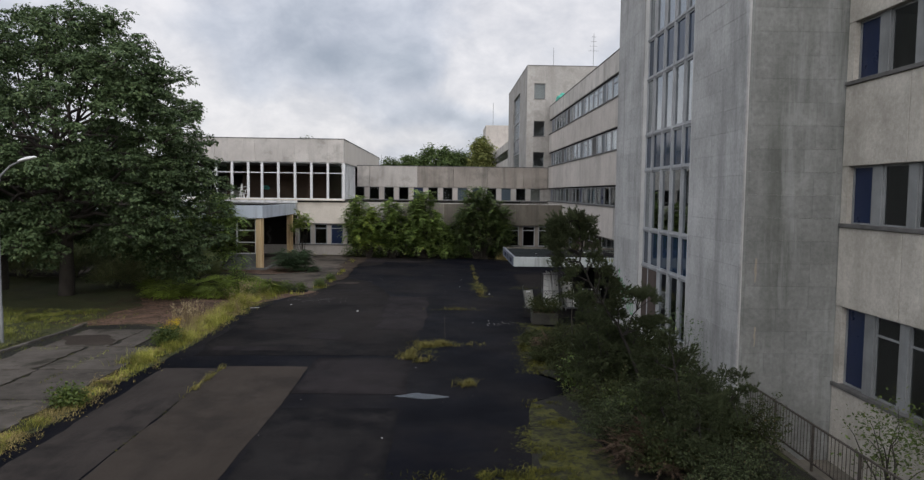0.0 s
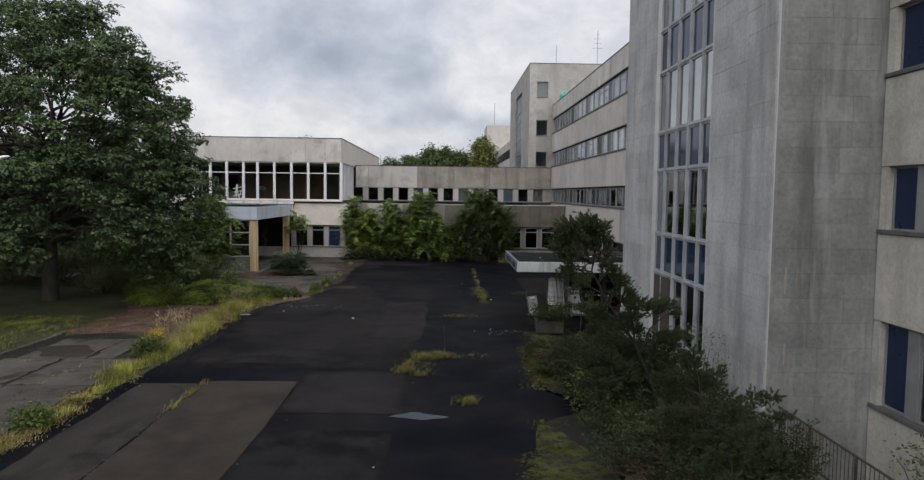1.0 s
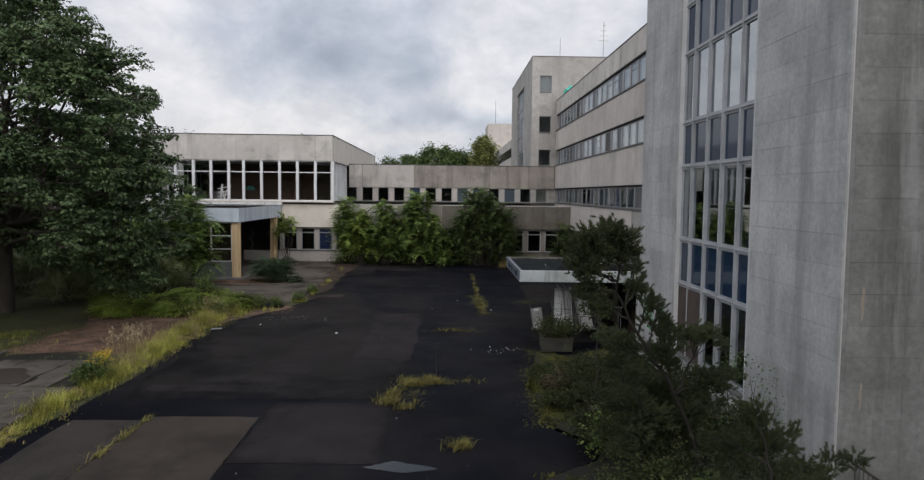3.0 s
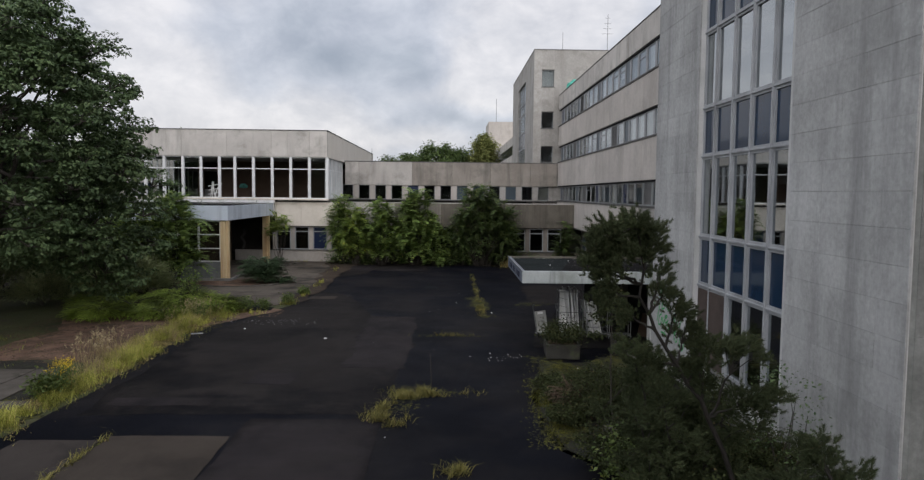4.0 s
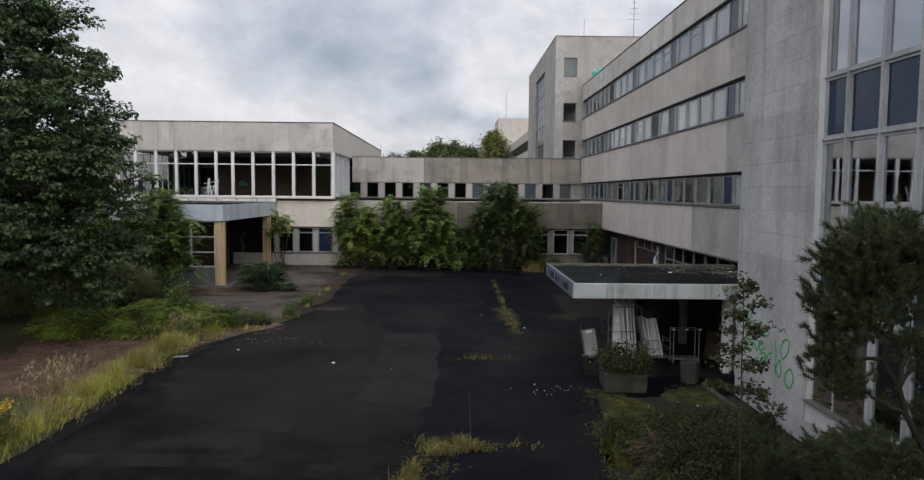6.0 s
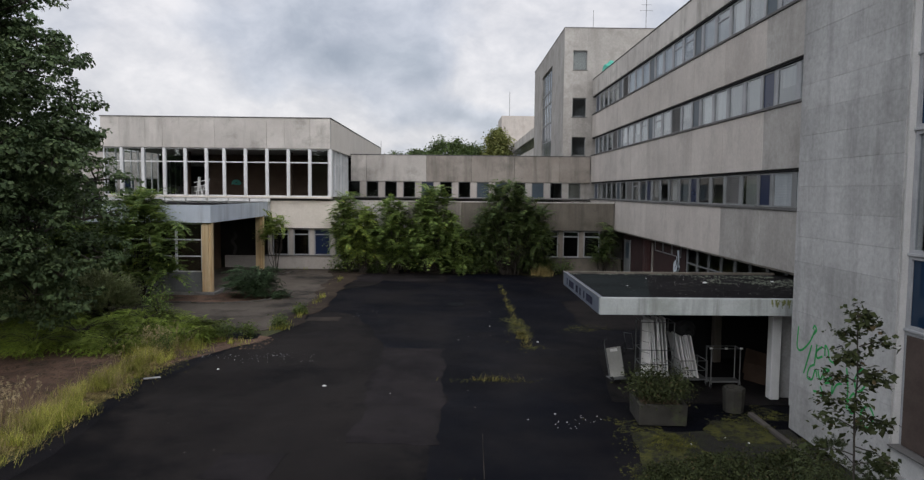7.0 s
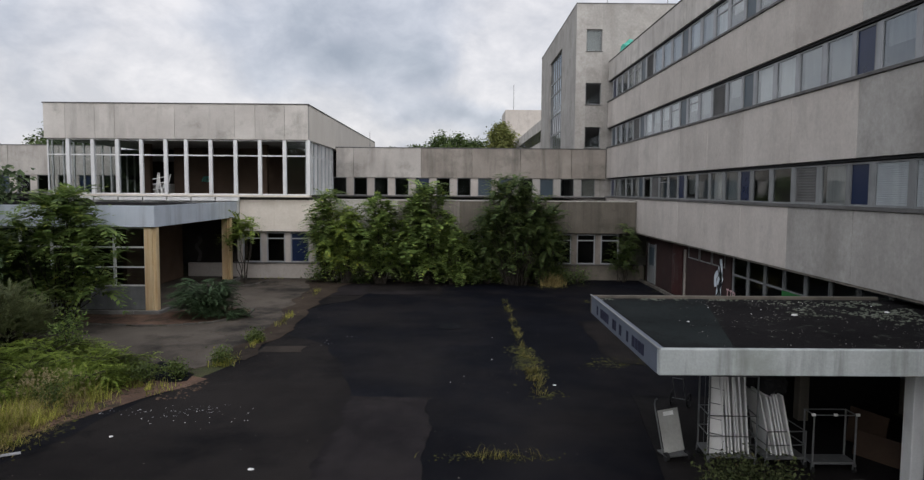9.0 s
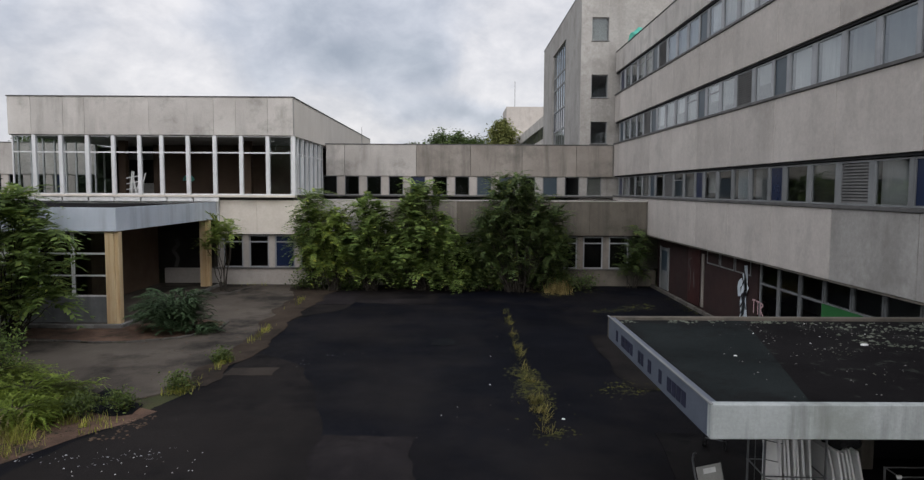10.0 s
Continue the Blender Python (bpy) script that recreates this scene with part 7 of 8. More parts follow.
def spray_template(rng, n=26, length=0.5, blade=0.07, broad=0.011):
    """A feathery conifer spray along +x, of thin blades."""
    V, F = [], []
    for i in range(n):
        t = (i + 0.5) / n
        b = np.array((t * length, 0, 0.06 * math.sin(t * 3) - 0.05 * t))
        a = rng.uniform(-1, 1)
        d = np.array((0.75, a, rng.uniform(-0.25, 0.45)))
        d = d / np.linalg.norm(d) * blade * rng.uniform(0.7, 1.4) * (1.3 - 0.6 * t)
        n_ = np.cross(d, (0.1, 0.2, 1.0))
        n_ = n_ / np.linalg.norm(n_) * broad
        base = len(V)
        V += [tuple(b - n_), tuple(b + n_), tuple(b + d)]
        F.append((base, base + 1, base + 2))
    return np.array(V), np.array(F)


def mound(name, place, r, h, count, material, label, category, seed, scale=1.0, blade=0.07, tilt_base=0.25, group="", wide=None, stems=8, hollow=0.45, length=0.5, lift=0.0):
    """A spreading conifer or shrub: feathery sprays on a low uneven dome."""
    rng = np.random.default_rng(seed)
    x, y = place
    z = rise(x, y) + lift
    t = thing(name, (x, y, z), label, category, group)
    rx, ry = (r, r) if wide is None else (r, wide)
    tv, tf = spray_template(rng, 40, length, blade)
    a = rng.uniform(0, 2 * math.pi, count)
    q = np.sqrt(rng.random(count))
    lump = np.array([1 + 0.45 * noise.noise(Vector((math.cos(k) * 1.6 + seed, math.sin(k) * 1.6, m * 1.5))) for k, m in zip(a, q)])
    k = hollow + (1 - hollow) * rng.random(count)
    px, py = x + rx * q * np.cos(a) * lump, y + ry * q * np.sin(a) * lump
    pz = z + (0.06 + h * np.sqrt(np.maximum(0, 1 - 0.92 * q ** 2)) * k * lump) * (0.75 + 0.25 * rng.random(count))
    pos = np.stack([px, py, pz], 1)
    v, f = scatter(rng, tv, tf, pos, a + rng.normal(size=count) * 0.55, tilt_base + rng.normal(size=count) * 0.3, scale * rng.uniform(0.7, 1.3, count))
    put("foliage", np_mesh("foliage", v, f, material), t)
    paths = [limb(rng, (x, y, z - 0.1), pos[i] - np.array((0, 0, 0.05)), 0.03, 0.006, 5, 0.05, 0.08) for i in rng.choice(count, stems, replace=False)]
    v, f = tubes(paths, 4)
    put("stem", np_mesh("stem", v, f, BARK), t)
    return t


def fan_shrub(name, place, r, h, branches, material, label, seed, group="", wide=1.0, blade=0.06, droop=0.25, size=1.0, broad=0.011):
    """A spreading conifer: flat sprays in layers along branches that reach outwards."""
    rng = np.random.default_rng(seed)
    x, y = place
    z = rise(x, y)
    t = thing(name, (x, y, z), label, "shrub", group)
    tv, tf = spray_template(rng, 44, 0.42, blade, broad)
    pos, yaw, tilt, sc, paths = [], [], [], [], []
    for b in range(branches):
        a = rng.uniform(0, 2 * math.pi)
        L = r * rng.uniform(0.55, 1.05) * (1 + 0.3 * noise.noise(Vector((math.cos(a) * 1.5, math.sin(a) * 1.5, seed))))
        z0, lift = h * rng.uniform(0.05, 0.55), h * rng.uniform(0.15, 0.75)
        pts = []
        for k in range(9):
            u = k / 8
            pts.append(np.array((x + L * u * math.cos(a), y + L * wide * u * math.sin(a), z + z0 + lift * math.sin(u * 1.9) - droop * h * u * u)))
        paths.append((np.array(pts), np.linspace(0.016, 0.004, 9)))
        for k in range(2, 9):
            for side in (-1, 1):
                pos.append(pts[k] + rng.normal(size=3) * 0.03)
                yaw.append(a + side * rng.uniform(0.2, 0.8))
                tilt.append(rng.normal() * 0.15 - 0.05)
                sc.append(size * rng.uniform(0.6, 1.15))
    v, f = tubes(paths, 4)
    put("stem", np_mesh("stem", v, f, BARK), t)
    v, f = scatter(rng, tv, tf, np.array(pos), np.array(yaw), np.array(tilt), np.array(sc))
    put("foliage", np_mesh("foliage", v, f, material), t)
    return t


# juniper bed, low conifer by the porch
for i, (x, y, r, w, h) in enumerate(((-12.0, 38.4, 1.9, 1.4, 0.5), (-10.7, 39.4, 1.7, 1.1, 0.45), (-13.8, 38.0, 1.9, 1.5, 0.55), (-12.6, 40.4, 1.7, 1.2, 0.55), (-15.6, 39.2, 1.6, 1.5, 0.6), (-14.4, 36.4, 1.5, 1.2, 0.45), (-10.1, 37.9, 1.2, 0.9, 0.4), (-11.9, 36.6, 1.4, 1.0, 0.4))):
    fan_shrub("juniper_shrub", (x, y), r, h, 95, JUNIPER, "low spreading bright green juniper", 100 + i, "junipers in the bed", w / r, 0.06, 0.25, 1.0, 0.014)
fan_shrub("conifer_shrub", (-10.3, 47.4), 1.35, 1.3, 120, SPRUCE, "rounded dark blue-green conifer shrub", 120, "", 0.85, 0.075, 0.12, 0.9, 0.026)
fan_shrub("conifer_shrub", (-9.4, 47.1), 0.75, 0.3, 26, SPRUCE, "low branches of a conifer on the path", 121, "", 0.8, 0.07, 0.2, 0.8, 0.02)


def leaf_shrub(name, place, h, r, clusters, per, leaf, material, label, seed, group="", bark=None, ball=0.28, low=0.15, stems=9, lift=0.0, category="shrub"):
    rng = np.random.default_rng(seed)
    x, y = place
    z = rise(x, y) + lift
    t = thing(name, (x, y, z), label, category, group)
    tips = crown_points(rng, clusters, (x, y, z + h * 0.52), (r, r, h * 0.5), z + low, 0.4, 0.35, seed)
    paths = [limb(rng, (x + rng.normal() * 0.08, y + rng.normal() * 0.08, z - 0.1), p, 0.022, 0.004, 6, 0.1, 0.06) for p in tips[rng.choice(len(tips), min(stems, len(tips)), replace=False)]]
    v, f = tubes(paths, 4)
    put("stem", np_mesh("stem", v, f, bark or BARK), t)
    ctr = np.repeat(tips, per, 0)
    v, f = leaves(rng, ctr + rng.normal(size=ctr.shape) * ball * 0.5, leaf, None, 0.5)
    put("foliage", np_mesh("foliage", v, f, material), t)
    return t


leaf_shrub("leafy_shrub", (-12.25, 41.0), 1.5, 0.5, 60, 16, 0.09, AILANTHUS, "upright yellow-green shrub behind the junipers", 130)
mound("conifer_shrub", (-14.9, 42.2), 1.1, 1.9, 1300, CYPRESS, "dull bushy conifer beside the path", "shrub", 131, 1.1, 0.08, 0.4)
mound("conifer_shrub", (-16.2, 39.9), 1.0, 1.7, 1100, CYPRESS, "dull bushy conifer beside the path", "shrub", 133, 1.1, 0.08, 0.4)
mound("conifer_shrub", (-18.6, 39.4), 1.2, 1.6, 1100, CYPRESS, "dull bushy conifer under the oak", "shrub", 134, 1.1, 0.08, 0.4)
mound("conifer_shrub", (-17.2, 43.0), 1.3, 2.1, 1300, CYPRESS, "dull bushy conifer beside the path", "shrub", 132, 1.1, 0.08, 0.4)


for i, (x, y, r, h) in enumerate(((-20.2, 44.2, 1.5, 2.0), (-23.0, 43.6, 1.7, 2.2), (-26.0, 43.2, 1.7, 2.1), (-29.0, 42.8, 1.7, 2.0))):
    mound("conifer_shrub", (x, y), r, h, 1000, CYPRESS, "dull bushy conifer in the shade of the trees", "shrub", 140 + i, 1.25, 0.08, 0.4, "conifers behind the lawn")
for i, (x, y, h, r) in enumerate(((-8.7, 38.3, 0.45, 0.4), (-8.1, 38.9, 0.35, 0.3), (-7.3, 40.4, 0.4, 0.3), (-7.15, 43.2, 0.3, 0.25), (-10.1, 36.2, 0.5, 0.35))):
    leaf_shrub("weed", (x, y), h, r, 60, 14, 0.07, SAPLING, "low leafy weed in the joint of the paving", 320 + i, "leafy weeds", None, 0.2, 0.02, 5, 0.0, "weed")


def tuft_template(rng, n=44, length=0.058):
    """A tuft of pine needles round a shoot along +x."""
    V, F = [], []
    for i in range(n):
        t = i / n
        a = i * 2.4
        b = np.array((t * 0.09, 0, 0))
        d = np.array((0.75 + 0.5 * t, math.cos(a) * 0.8, math.sin(a) * 0.8))
        d = d / np.linalg.norm(d) * length * rng.uniform(0.75, 1.15)
        n_ = np.cross(d, rng.normal(size=3))
        n_ = n_ / np.linalg.norm(n_) * 0.0038
        base = len(V)
        V += [tuple(b - n_), tuple(b + n_), tuple(b + d)]
        F.append((base, base + 1, base + 2))
    return np.array(V), np.array(F)


def pine_tree(place, stems, label, seed, tufts, clump=0.42, reach=0.4):
    """A sparse shrubby pine: crooked stems that end in clumps of needle tufts. stems: lists of the tips."""
    rng = np.random.default_rng(seed)
    x, y = place
    t = thing("pine_tree", (x, y, 0), label, "tree", "pines in the bed")
    tv, tf = tuft_template(rng)
    paths, pos, yaw, tilt = [], [], [], []
    for tip, girth, clumps in stems:
        tip = np.array(tip, float)
        p, rad = limb(rng, (x, y, -0.1), tip, girth, girth * 0.25, 10, 0.0, 0.05)
        paths.append((p, rad))
        for c in range(clumps):
            u = 1 - reach * (c / clumps) ** 0.9
            i = min(int(u * 9), 8)
            b = p[i]
            end = (b + rng.normal(size=3) * np.array((clump, clump, clump * 0.7))) if c else tip
            paths.append(limb(rng, b, end, girth * 0.3, 0.006, 4, 0.05, 0.06))
            k = int(tufts * 1.25)
            pos.append(end + rng.normal(size=(k, 3)) * np.array((0.085, 0.085, 0.07)))
            d = pos[-1] - end
            yaw.append(np.arctan2(d[:, 1], d[:, 0]))
            tilt.append(0.5 + rng.normal(size=k) * 0.5)
    v, f = tubes(paths, 6)
    put("trunk", np_mesh("trunk", v, f, BARK_DARK), t)
    pos = np.concatenate(pos)
    v, f = scatter(rng, tv, tf, pos, np.concatenate(yaw), np.concatenate(tilt), rng.uniform(0.8, 1.25, len(pos)))
    put("needles", np_mesh("needles", v, f, PINE), t)
    return t


pine_tree((4.5, 18.0), [((3.7, 18.4, 2.6), 0.04, 20), ((4.5, 18.9, 2.5), 0.04, 20), ((5.1, 17.6, 2.3), 0.03, 18), ((3.8, 17.2, 2.4), 0.03, 18), ((3.5, 17.6, 1.9), 0.03, 12)], "bushy pine in the planting bed", 201, 36, 0.33, 0.6)
pine_tree((5.0, 13.9), [((4.4, 14.4, 1.9), 0.035, 18), ((5.4, 14.2, 1.9), 0.035, 18), ((5.0, 13.0, 1.6), 0.03, 16), ((5.9, 13.6, 1.7), 0.03, 16), ((6.3, 15.2, 1.6), 0.03, 18)], "low bushy pine in the planting bed", 202, 34, 0.3, 0.6)
pine_tree((5.4, 22.0), [((5.1, 22.6, 1.6), 0.035, 16), ((5.9, 21.8, 1.5), 0.03, 16), ((4.7, 21.4, 1.3), 0.03, 14)], "low bushy pine in the planting bed", 203, 30, 0.3, 0.6)
MOUNDS = ((3.9, 14.9, 0.8, 1.25, PINE), (5.4, 12.6, 1.0, 1.0, PINE), (4.5, 13.6, 0.9, 0.9, SHRUB), (4.0, 20.2, 0.95, 0.85, SHRUB), (4.9, 20.6, 1.1, 1.0, PINE), (4.3, 16.8, 1.15, 1.1, SHRUB), (5.4, 16.2, 1.3, 1.2, PINE),
          (4.4, 23.3, 1.2, 1.15, SHRUB), (5.4, 24.2, 1.0, 0.9, PINE), (6.3, 19.6, 1.0, 1.2, SHRUB), (6.3, 14.6, 1.0, 1.2, SHRUB), (4.3, 25.5, 0.95, 0.6, SHRUB), (3.6, 26.0, 0.7, 0.42, SHRUB), (4.6, 26.8, 0.6, 0.22, SHRUB), (3.5, 24.7, 0.6, 0.5, SHRUB), (3.3, 22.9, 0.5, 0.45, SHRUB), (5.5, 25.8, 1.1, 0.7, SHRUB), (6.2, 26.7, 0.7, 0.3, SHRUB), (6.6, 11.2, 0.9, 0.35, SHRUB), (6.4, 17.2, 0.8, 0.9, SHRUB), (6.6, 22.8, 0.7, 1.1, SHRUB))


def twiggy_shrub(place, r, h, twigs, per, material, label, seed, leaf=0.034):
    """A tangled low evergreen: arching twigs set all along with small leaves."""
    rng = np.random.default_rng(seed)
    x, y = place
    z = rise(x, y)
    t = thing("bed_shrub", (x, y, z), label, "shrub", "shrubs in the bed")
    paths, C = [], []
    for k in range(twigs):
        a, q = rng.uniform(0, 2 * math.pi), math.sqrt(rng.random())
        lump = 1 + 0.5 * noise.noise(Vector((math.cos(a) * 1.7 * q + seed, math.sin(a) * 1.7 * q, 0.3)))
        end = np.array((x + r * q * math.cos(a) * lump, y + r * q * math.sin(a) * lump, z + h * lump * (0.25 + 0.75 * math.sqrt(max(0, 1 - 0.9 * q * q))) * rng.uniform(0.45, 1.05)))
        p, rad = limb(rng, (x + (end[0] - x) * 0.3, y + (end[1] - y) * 0.3, z - 0.05), end, 0.009, 0.003, 7, 0.12 * h, 0.10)
        if k % 3 == 0:
            paths.append((p, rad))
        u = 0.25 + 0.75 * rng.random(per) ** 0.7
        i0 = np.minimum((u * 6).astype(int), 5)
        C.append(p[i0] + (p[i0 + 1] - p[i0]) * (u * 6 - i0)[:, None] + rng.normal(size=(per, 3)) * np.array((0.05, 0.05, 0.04)))
    v, f = tubes(paths, 4)
    put("stem", np_mesh("stem", v, f, BARK_DARK), t)
    v, f = leaves(rng, np.concatenate(C), leaf, None, 0.4, 0.5)
    put("foliage", np_mesh("foliage", v, f, material), t)
    return t


for i, (x, y, r, h, m_) in enumerate(MOUNDS):
    n_ = int(170 * (0.5 + r * h))
    twiggy_shrub((x, y), r * 1.05, h * 1.05, n_, 46, m_, "dark tangled evergreen shrub in the bed", 220 + i, 0.05 if m_ is SHRUB else 0.042)
mound("dead_shrub", (4.4, 14.0), 0.8, 0.75, 330, BROWNED, "browned dying shrub between the pines", "shrub", 250, 1.0, 0.08, 0.2)
mound("dead_shrub", (3.85, 23.9), 0.36, 0.55, 150, BROWNED, "browned dying shrub at the bed's edge", "shrub", 251, 1.0, 0.08, 0.2)


def leaning_pine(place, stem, heads, label, seed):
    """A pine on a leaning crooked stem: heads are (centre, radii, clumps), masses of needle tufts, each clump on its own twig."""
    rng = np.random.default_rng(seed)
    t = thing("pine_tree", (*place, 0), label, "tree", "pines in the bed")
    tv, tf = tuft_template(rng)
    way = np.array([(*place, -0.1)] + list(stem), float)
    fine = np.array([way[min(int(u), len(way) - 2)] + (way[min(int(u), len(way) - 2) + 1] - way[min(int(u), len(way) - 2)]) * (u - min(int(u), len(way) - 2)) for u in np.linspace(0, len(way) - 1, 16)])
    fine[1:-1] += rng.normal(size=(14, 3)) * 0.025
    paths, pos, yaw, tilt = [(fine, np.linspace(0.042, 0.012, 16))], [], [], []
    for centre, radii, clumps in heads:
        c = np.array(centre, float)
        root = fine[np.argmin(np.linalg.norm(fine - c - np.array((0, 0, -0.35)), axis=1))]
        hub = c + (root - c) * 0.35
        paths.append(limb(rng, root, hub, 0.024, 0.013, 6, 0.0, 0.08))
        for _ in range(clumps):
            end = c + unit(rng.normal(size=3)) * np.array(radii) * rng.uniform(0.45, 1.05)
            paths.append(limb(rng, hub, end, 0.010, 0.005, 5, 0.04, 0.08))
            k = 30
            p = end + rng.normal(size=(k, 3)) * np.array((0.085, 0.085, 0.07))
            pos.append(p)
            d = p - hub
            yaw.append(np.arctan2(d[:, 1], d[:, 0]))
            tilt.append(0.65 + rng.normal(size=k) * 0.45)
    v, f = tubes(paths, 6)
    put("trunk", np_mesh("trunk", v, f, BARK_DARK), t)
    pos = np.concatenate(pos)
    v, f = scatter(rng, tv, tf, pos, np.concatenate(yaw), np.concatenate(tilt), rng.uniform(0.8, 1.25, len(pos)))
    put("needles", np_mesh("needles", v, f, PINE), t)
    return t


def oak_sapling(x, y, h, low, r, seed):
    """A slim young oak: one thin stem, short level branches with tufts of leaves."""
    rng = np.random.default_rng(seed)
    t = thing("oak_sapling", (x, y, 0), "slim young oak sapling with a thin dark stem", "tree")
    stem = limb(rng, (x, y, -0.1), (x - 0.05, y + 0.05, h), 0.022, 0.006, 12, 0, 0.012)
    paths, C = [stem], [stem[0][-1] + rng.normal(size=(26, 3)) * 0.06]
    for k in range(17):
        u = (low + (h - low) * (k + 0.5) / 17.5) / h
        b = stem[0][min(int(u * 11), 11)] * np.array((1, 1, 0)) + np.array((0, 0, h * u))
        a = k * 2.4
        L = r * rng.uniform(0.65, 1.15) * (1.15 - 0.75 * (k / 17) ** 1.5)
        e = b + np.array((math.cos(a) * L, math.sin(a) * L, rng.uniform(-0.05, 0.14)))
        paths.append(limb(rng, b, e, 0.009, 0.003, 5, 0.04, 0.05))
        for q, n in ((1.0, 34), (0.75, 28), (0.5, 18)):
            C.append(b + (e - b) * q + rng.normal(size=(n, 3)) * np.array((0.065, 0.065, 0.05)))
    v, f = tubes(paths, 5)
    put("stem", np_mesh("stem", v, f, BARK), t)
    v, f = leaves(rng, np.concatenate(C), 0.07, None, 0.7, 0.6)
    put("foliage", np_mesh("foliage", v, f, SHRUB), t)


oak_sapling(4.0, 21.2, 4.1, 2.3, 0.42, 260)
leaning_pine((5.3, 17.1), [(4.57, 17.0, 1.97), (4.11, 17.0, 2.66), (3.65, 16.95, 3.3), (3.36, 16.9, 3.95), (3.3, 16.8, 4.5), (3.22, 16.7, 4.95)],
             [((3.2, 16.7, 5.03), (0.2, 0.22, 0.13), 8), ((2.66, 16.1, 4.96), (0.15, 0.18, 0.11), 5), ((3.48, 16.9, 4.85), (0.16, 0.18, 0.15), 6), ((2.58, 16.2, 4.76), (0.13, 0.16, 0.11), 4), ((2.9, 16.4, 4.72), (0.22, 0.22, 0.15), 8), ((3.36, 16.8, 4.62), (0.2, 0.2, 0.14), 7),
              ((2.52, 16.2, 4.47), (0.12, 0.14, 0.08), 3), ((2.76, 16.3, 4.42), (0.2, 0.2, 0.12), 6), ((3.67, 17.0, 4.33), (0.08, 0.1, 0.1), 2), ((3.79, 17.0, 4.07), (0.1, 0.12, 0.1), 3), ((3.9, 17.0, 3.76), (0.12, 0.14, 0.12), 4), ((2.8, 16.6, 4.02), (0.2, 0.2, 0.1), 4), ((3.15, 17.0, 3.66), (0.15, 0.15, 0.1), 3),
              ((4.11, 17.2, 3.35), (0.2, 0.2, 0.14), 5), ((4.5, 17.1, 3.15), (0.26, 0.24, 0.16), 7), ((5.1, 17.4, 3.0), (0.3, 0.26, 0.16), 8), ((4.34, 17.0, 2.8), (0.3, 0.3, 0.2), 8), ((5.0, 16.6, 2.5), (0.35, 0.3, 0.2), 9), ((3.4, 17.0, 3.0), (0.3, 0.3, 0.2), 7)],
             "shrubby dark green pine on a leaning crooked stem", 200)
bm = bmesh.new()
box(bm, -0.13, 0.13, -0.13, 0.13, -0.1, 0.66)
bmesh.ops.bevel(bm, geom=[e_ for e_ in bm.edges if e_.verts[0].co.z + e_.verts[1].co.z > 0.5], offset=0.025, segments=2, affect="EDGES")
post = thing("concrete_post", (3.84, 20.75, 0), "short grey concrete post among the bushes", "post")
part("post_body", bm, CONC_DARK, post, "", pose(3.84, 20.75, 0, 0, 2, 24))
leaning_pine((5.1, 13.7), [(4.9, 14.0, 1.4), (4.75, 14.3, 2.4)], [((4.75, 14.4, 2.55), (0.2, 0.2, 0.16), 6), ((5.05, 14.5, 2.15), (0.25, 0.25, 0.2), 7), ((4.4, 14.5, 2.1), (0.28, 0.26, 0.2), 7)],
             "small crooked dark pine", 205)
leaf_shrub("leafy_shrub", (6.7, 19.0), 2.5, 0.8, 60, 12, 0.06, OAK, "thin twiggy shrub against the tower", 261, "", BARK, 0.3)
for i, (x, y, h, r) in enumerate(((4.3, 15.3, 1.1, 0.7), (5.2, 14.9, 1.3, 0.6), (3.9, 19.4, 0.9, 0.6))):
    leaf_shrub("leafy_shrub", (x, y), h, r, 70, 16, 0.075, SAPLING, "green leafy shrub between the evergreens", 270 + i, "leafy shrubs in the bed", BARK, 0.25)
leaf_shrub("leafy_shrub", (8.7, 12.9), 1.7, 0.8, 90, 14, 0.07, SAPLING, "light green shrub behind the railing", 262, "", BARK, 0.3)
leaf_shrub("leafy_shrub", (4.4, 29.85), 0.6, 0.85, 210, 22, 0.06, SHRUB, "weeds that spill over the planter", 263, "", BARK, 0.25, 0.0, 9, 0.5)


for i, x in enumerate((-7.6, -6.4, -5.4, -3.6, -1.6, 0.4, 2.2, 3.8, 5.2, 6.4)):
    leaf_shrub("undergrowth", (x, 57.6 + 0.3 * math.sin(i * 2.2)), 0.55 + 0.3 * math.sin(i * 1.7), 0.8, 48, 18, 0.10, AILANTHUS_DARK, "low dark undergrowth at the foot of the wall", 400 + i, "undergrowth along the wall", BARK, 0.35, 0.0)


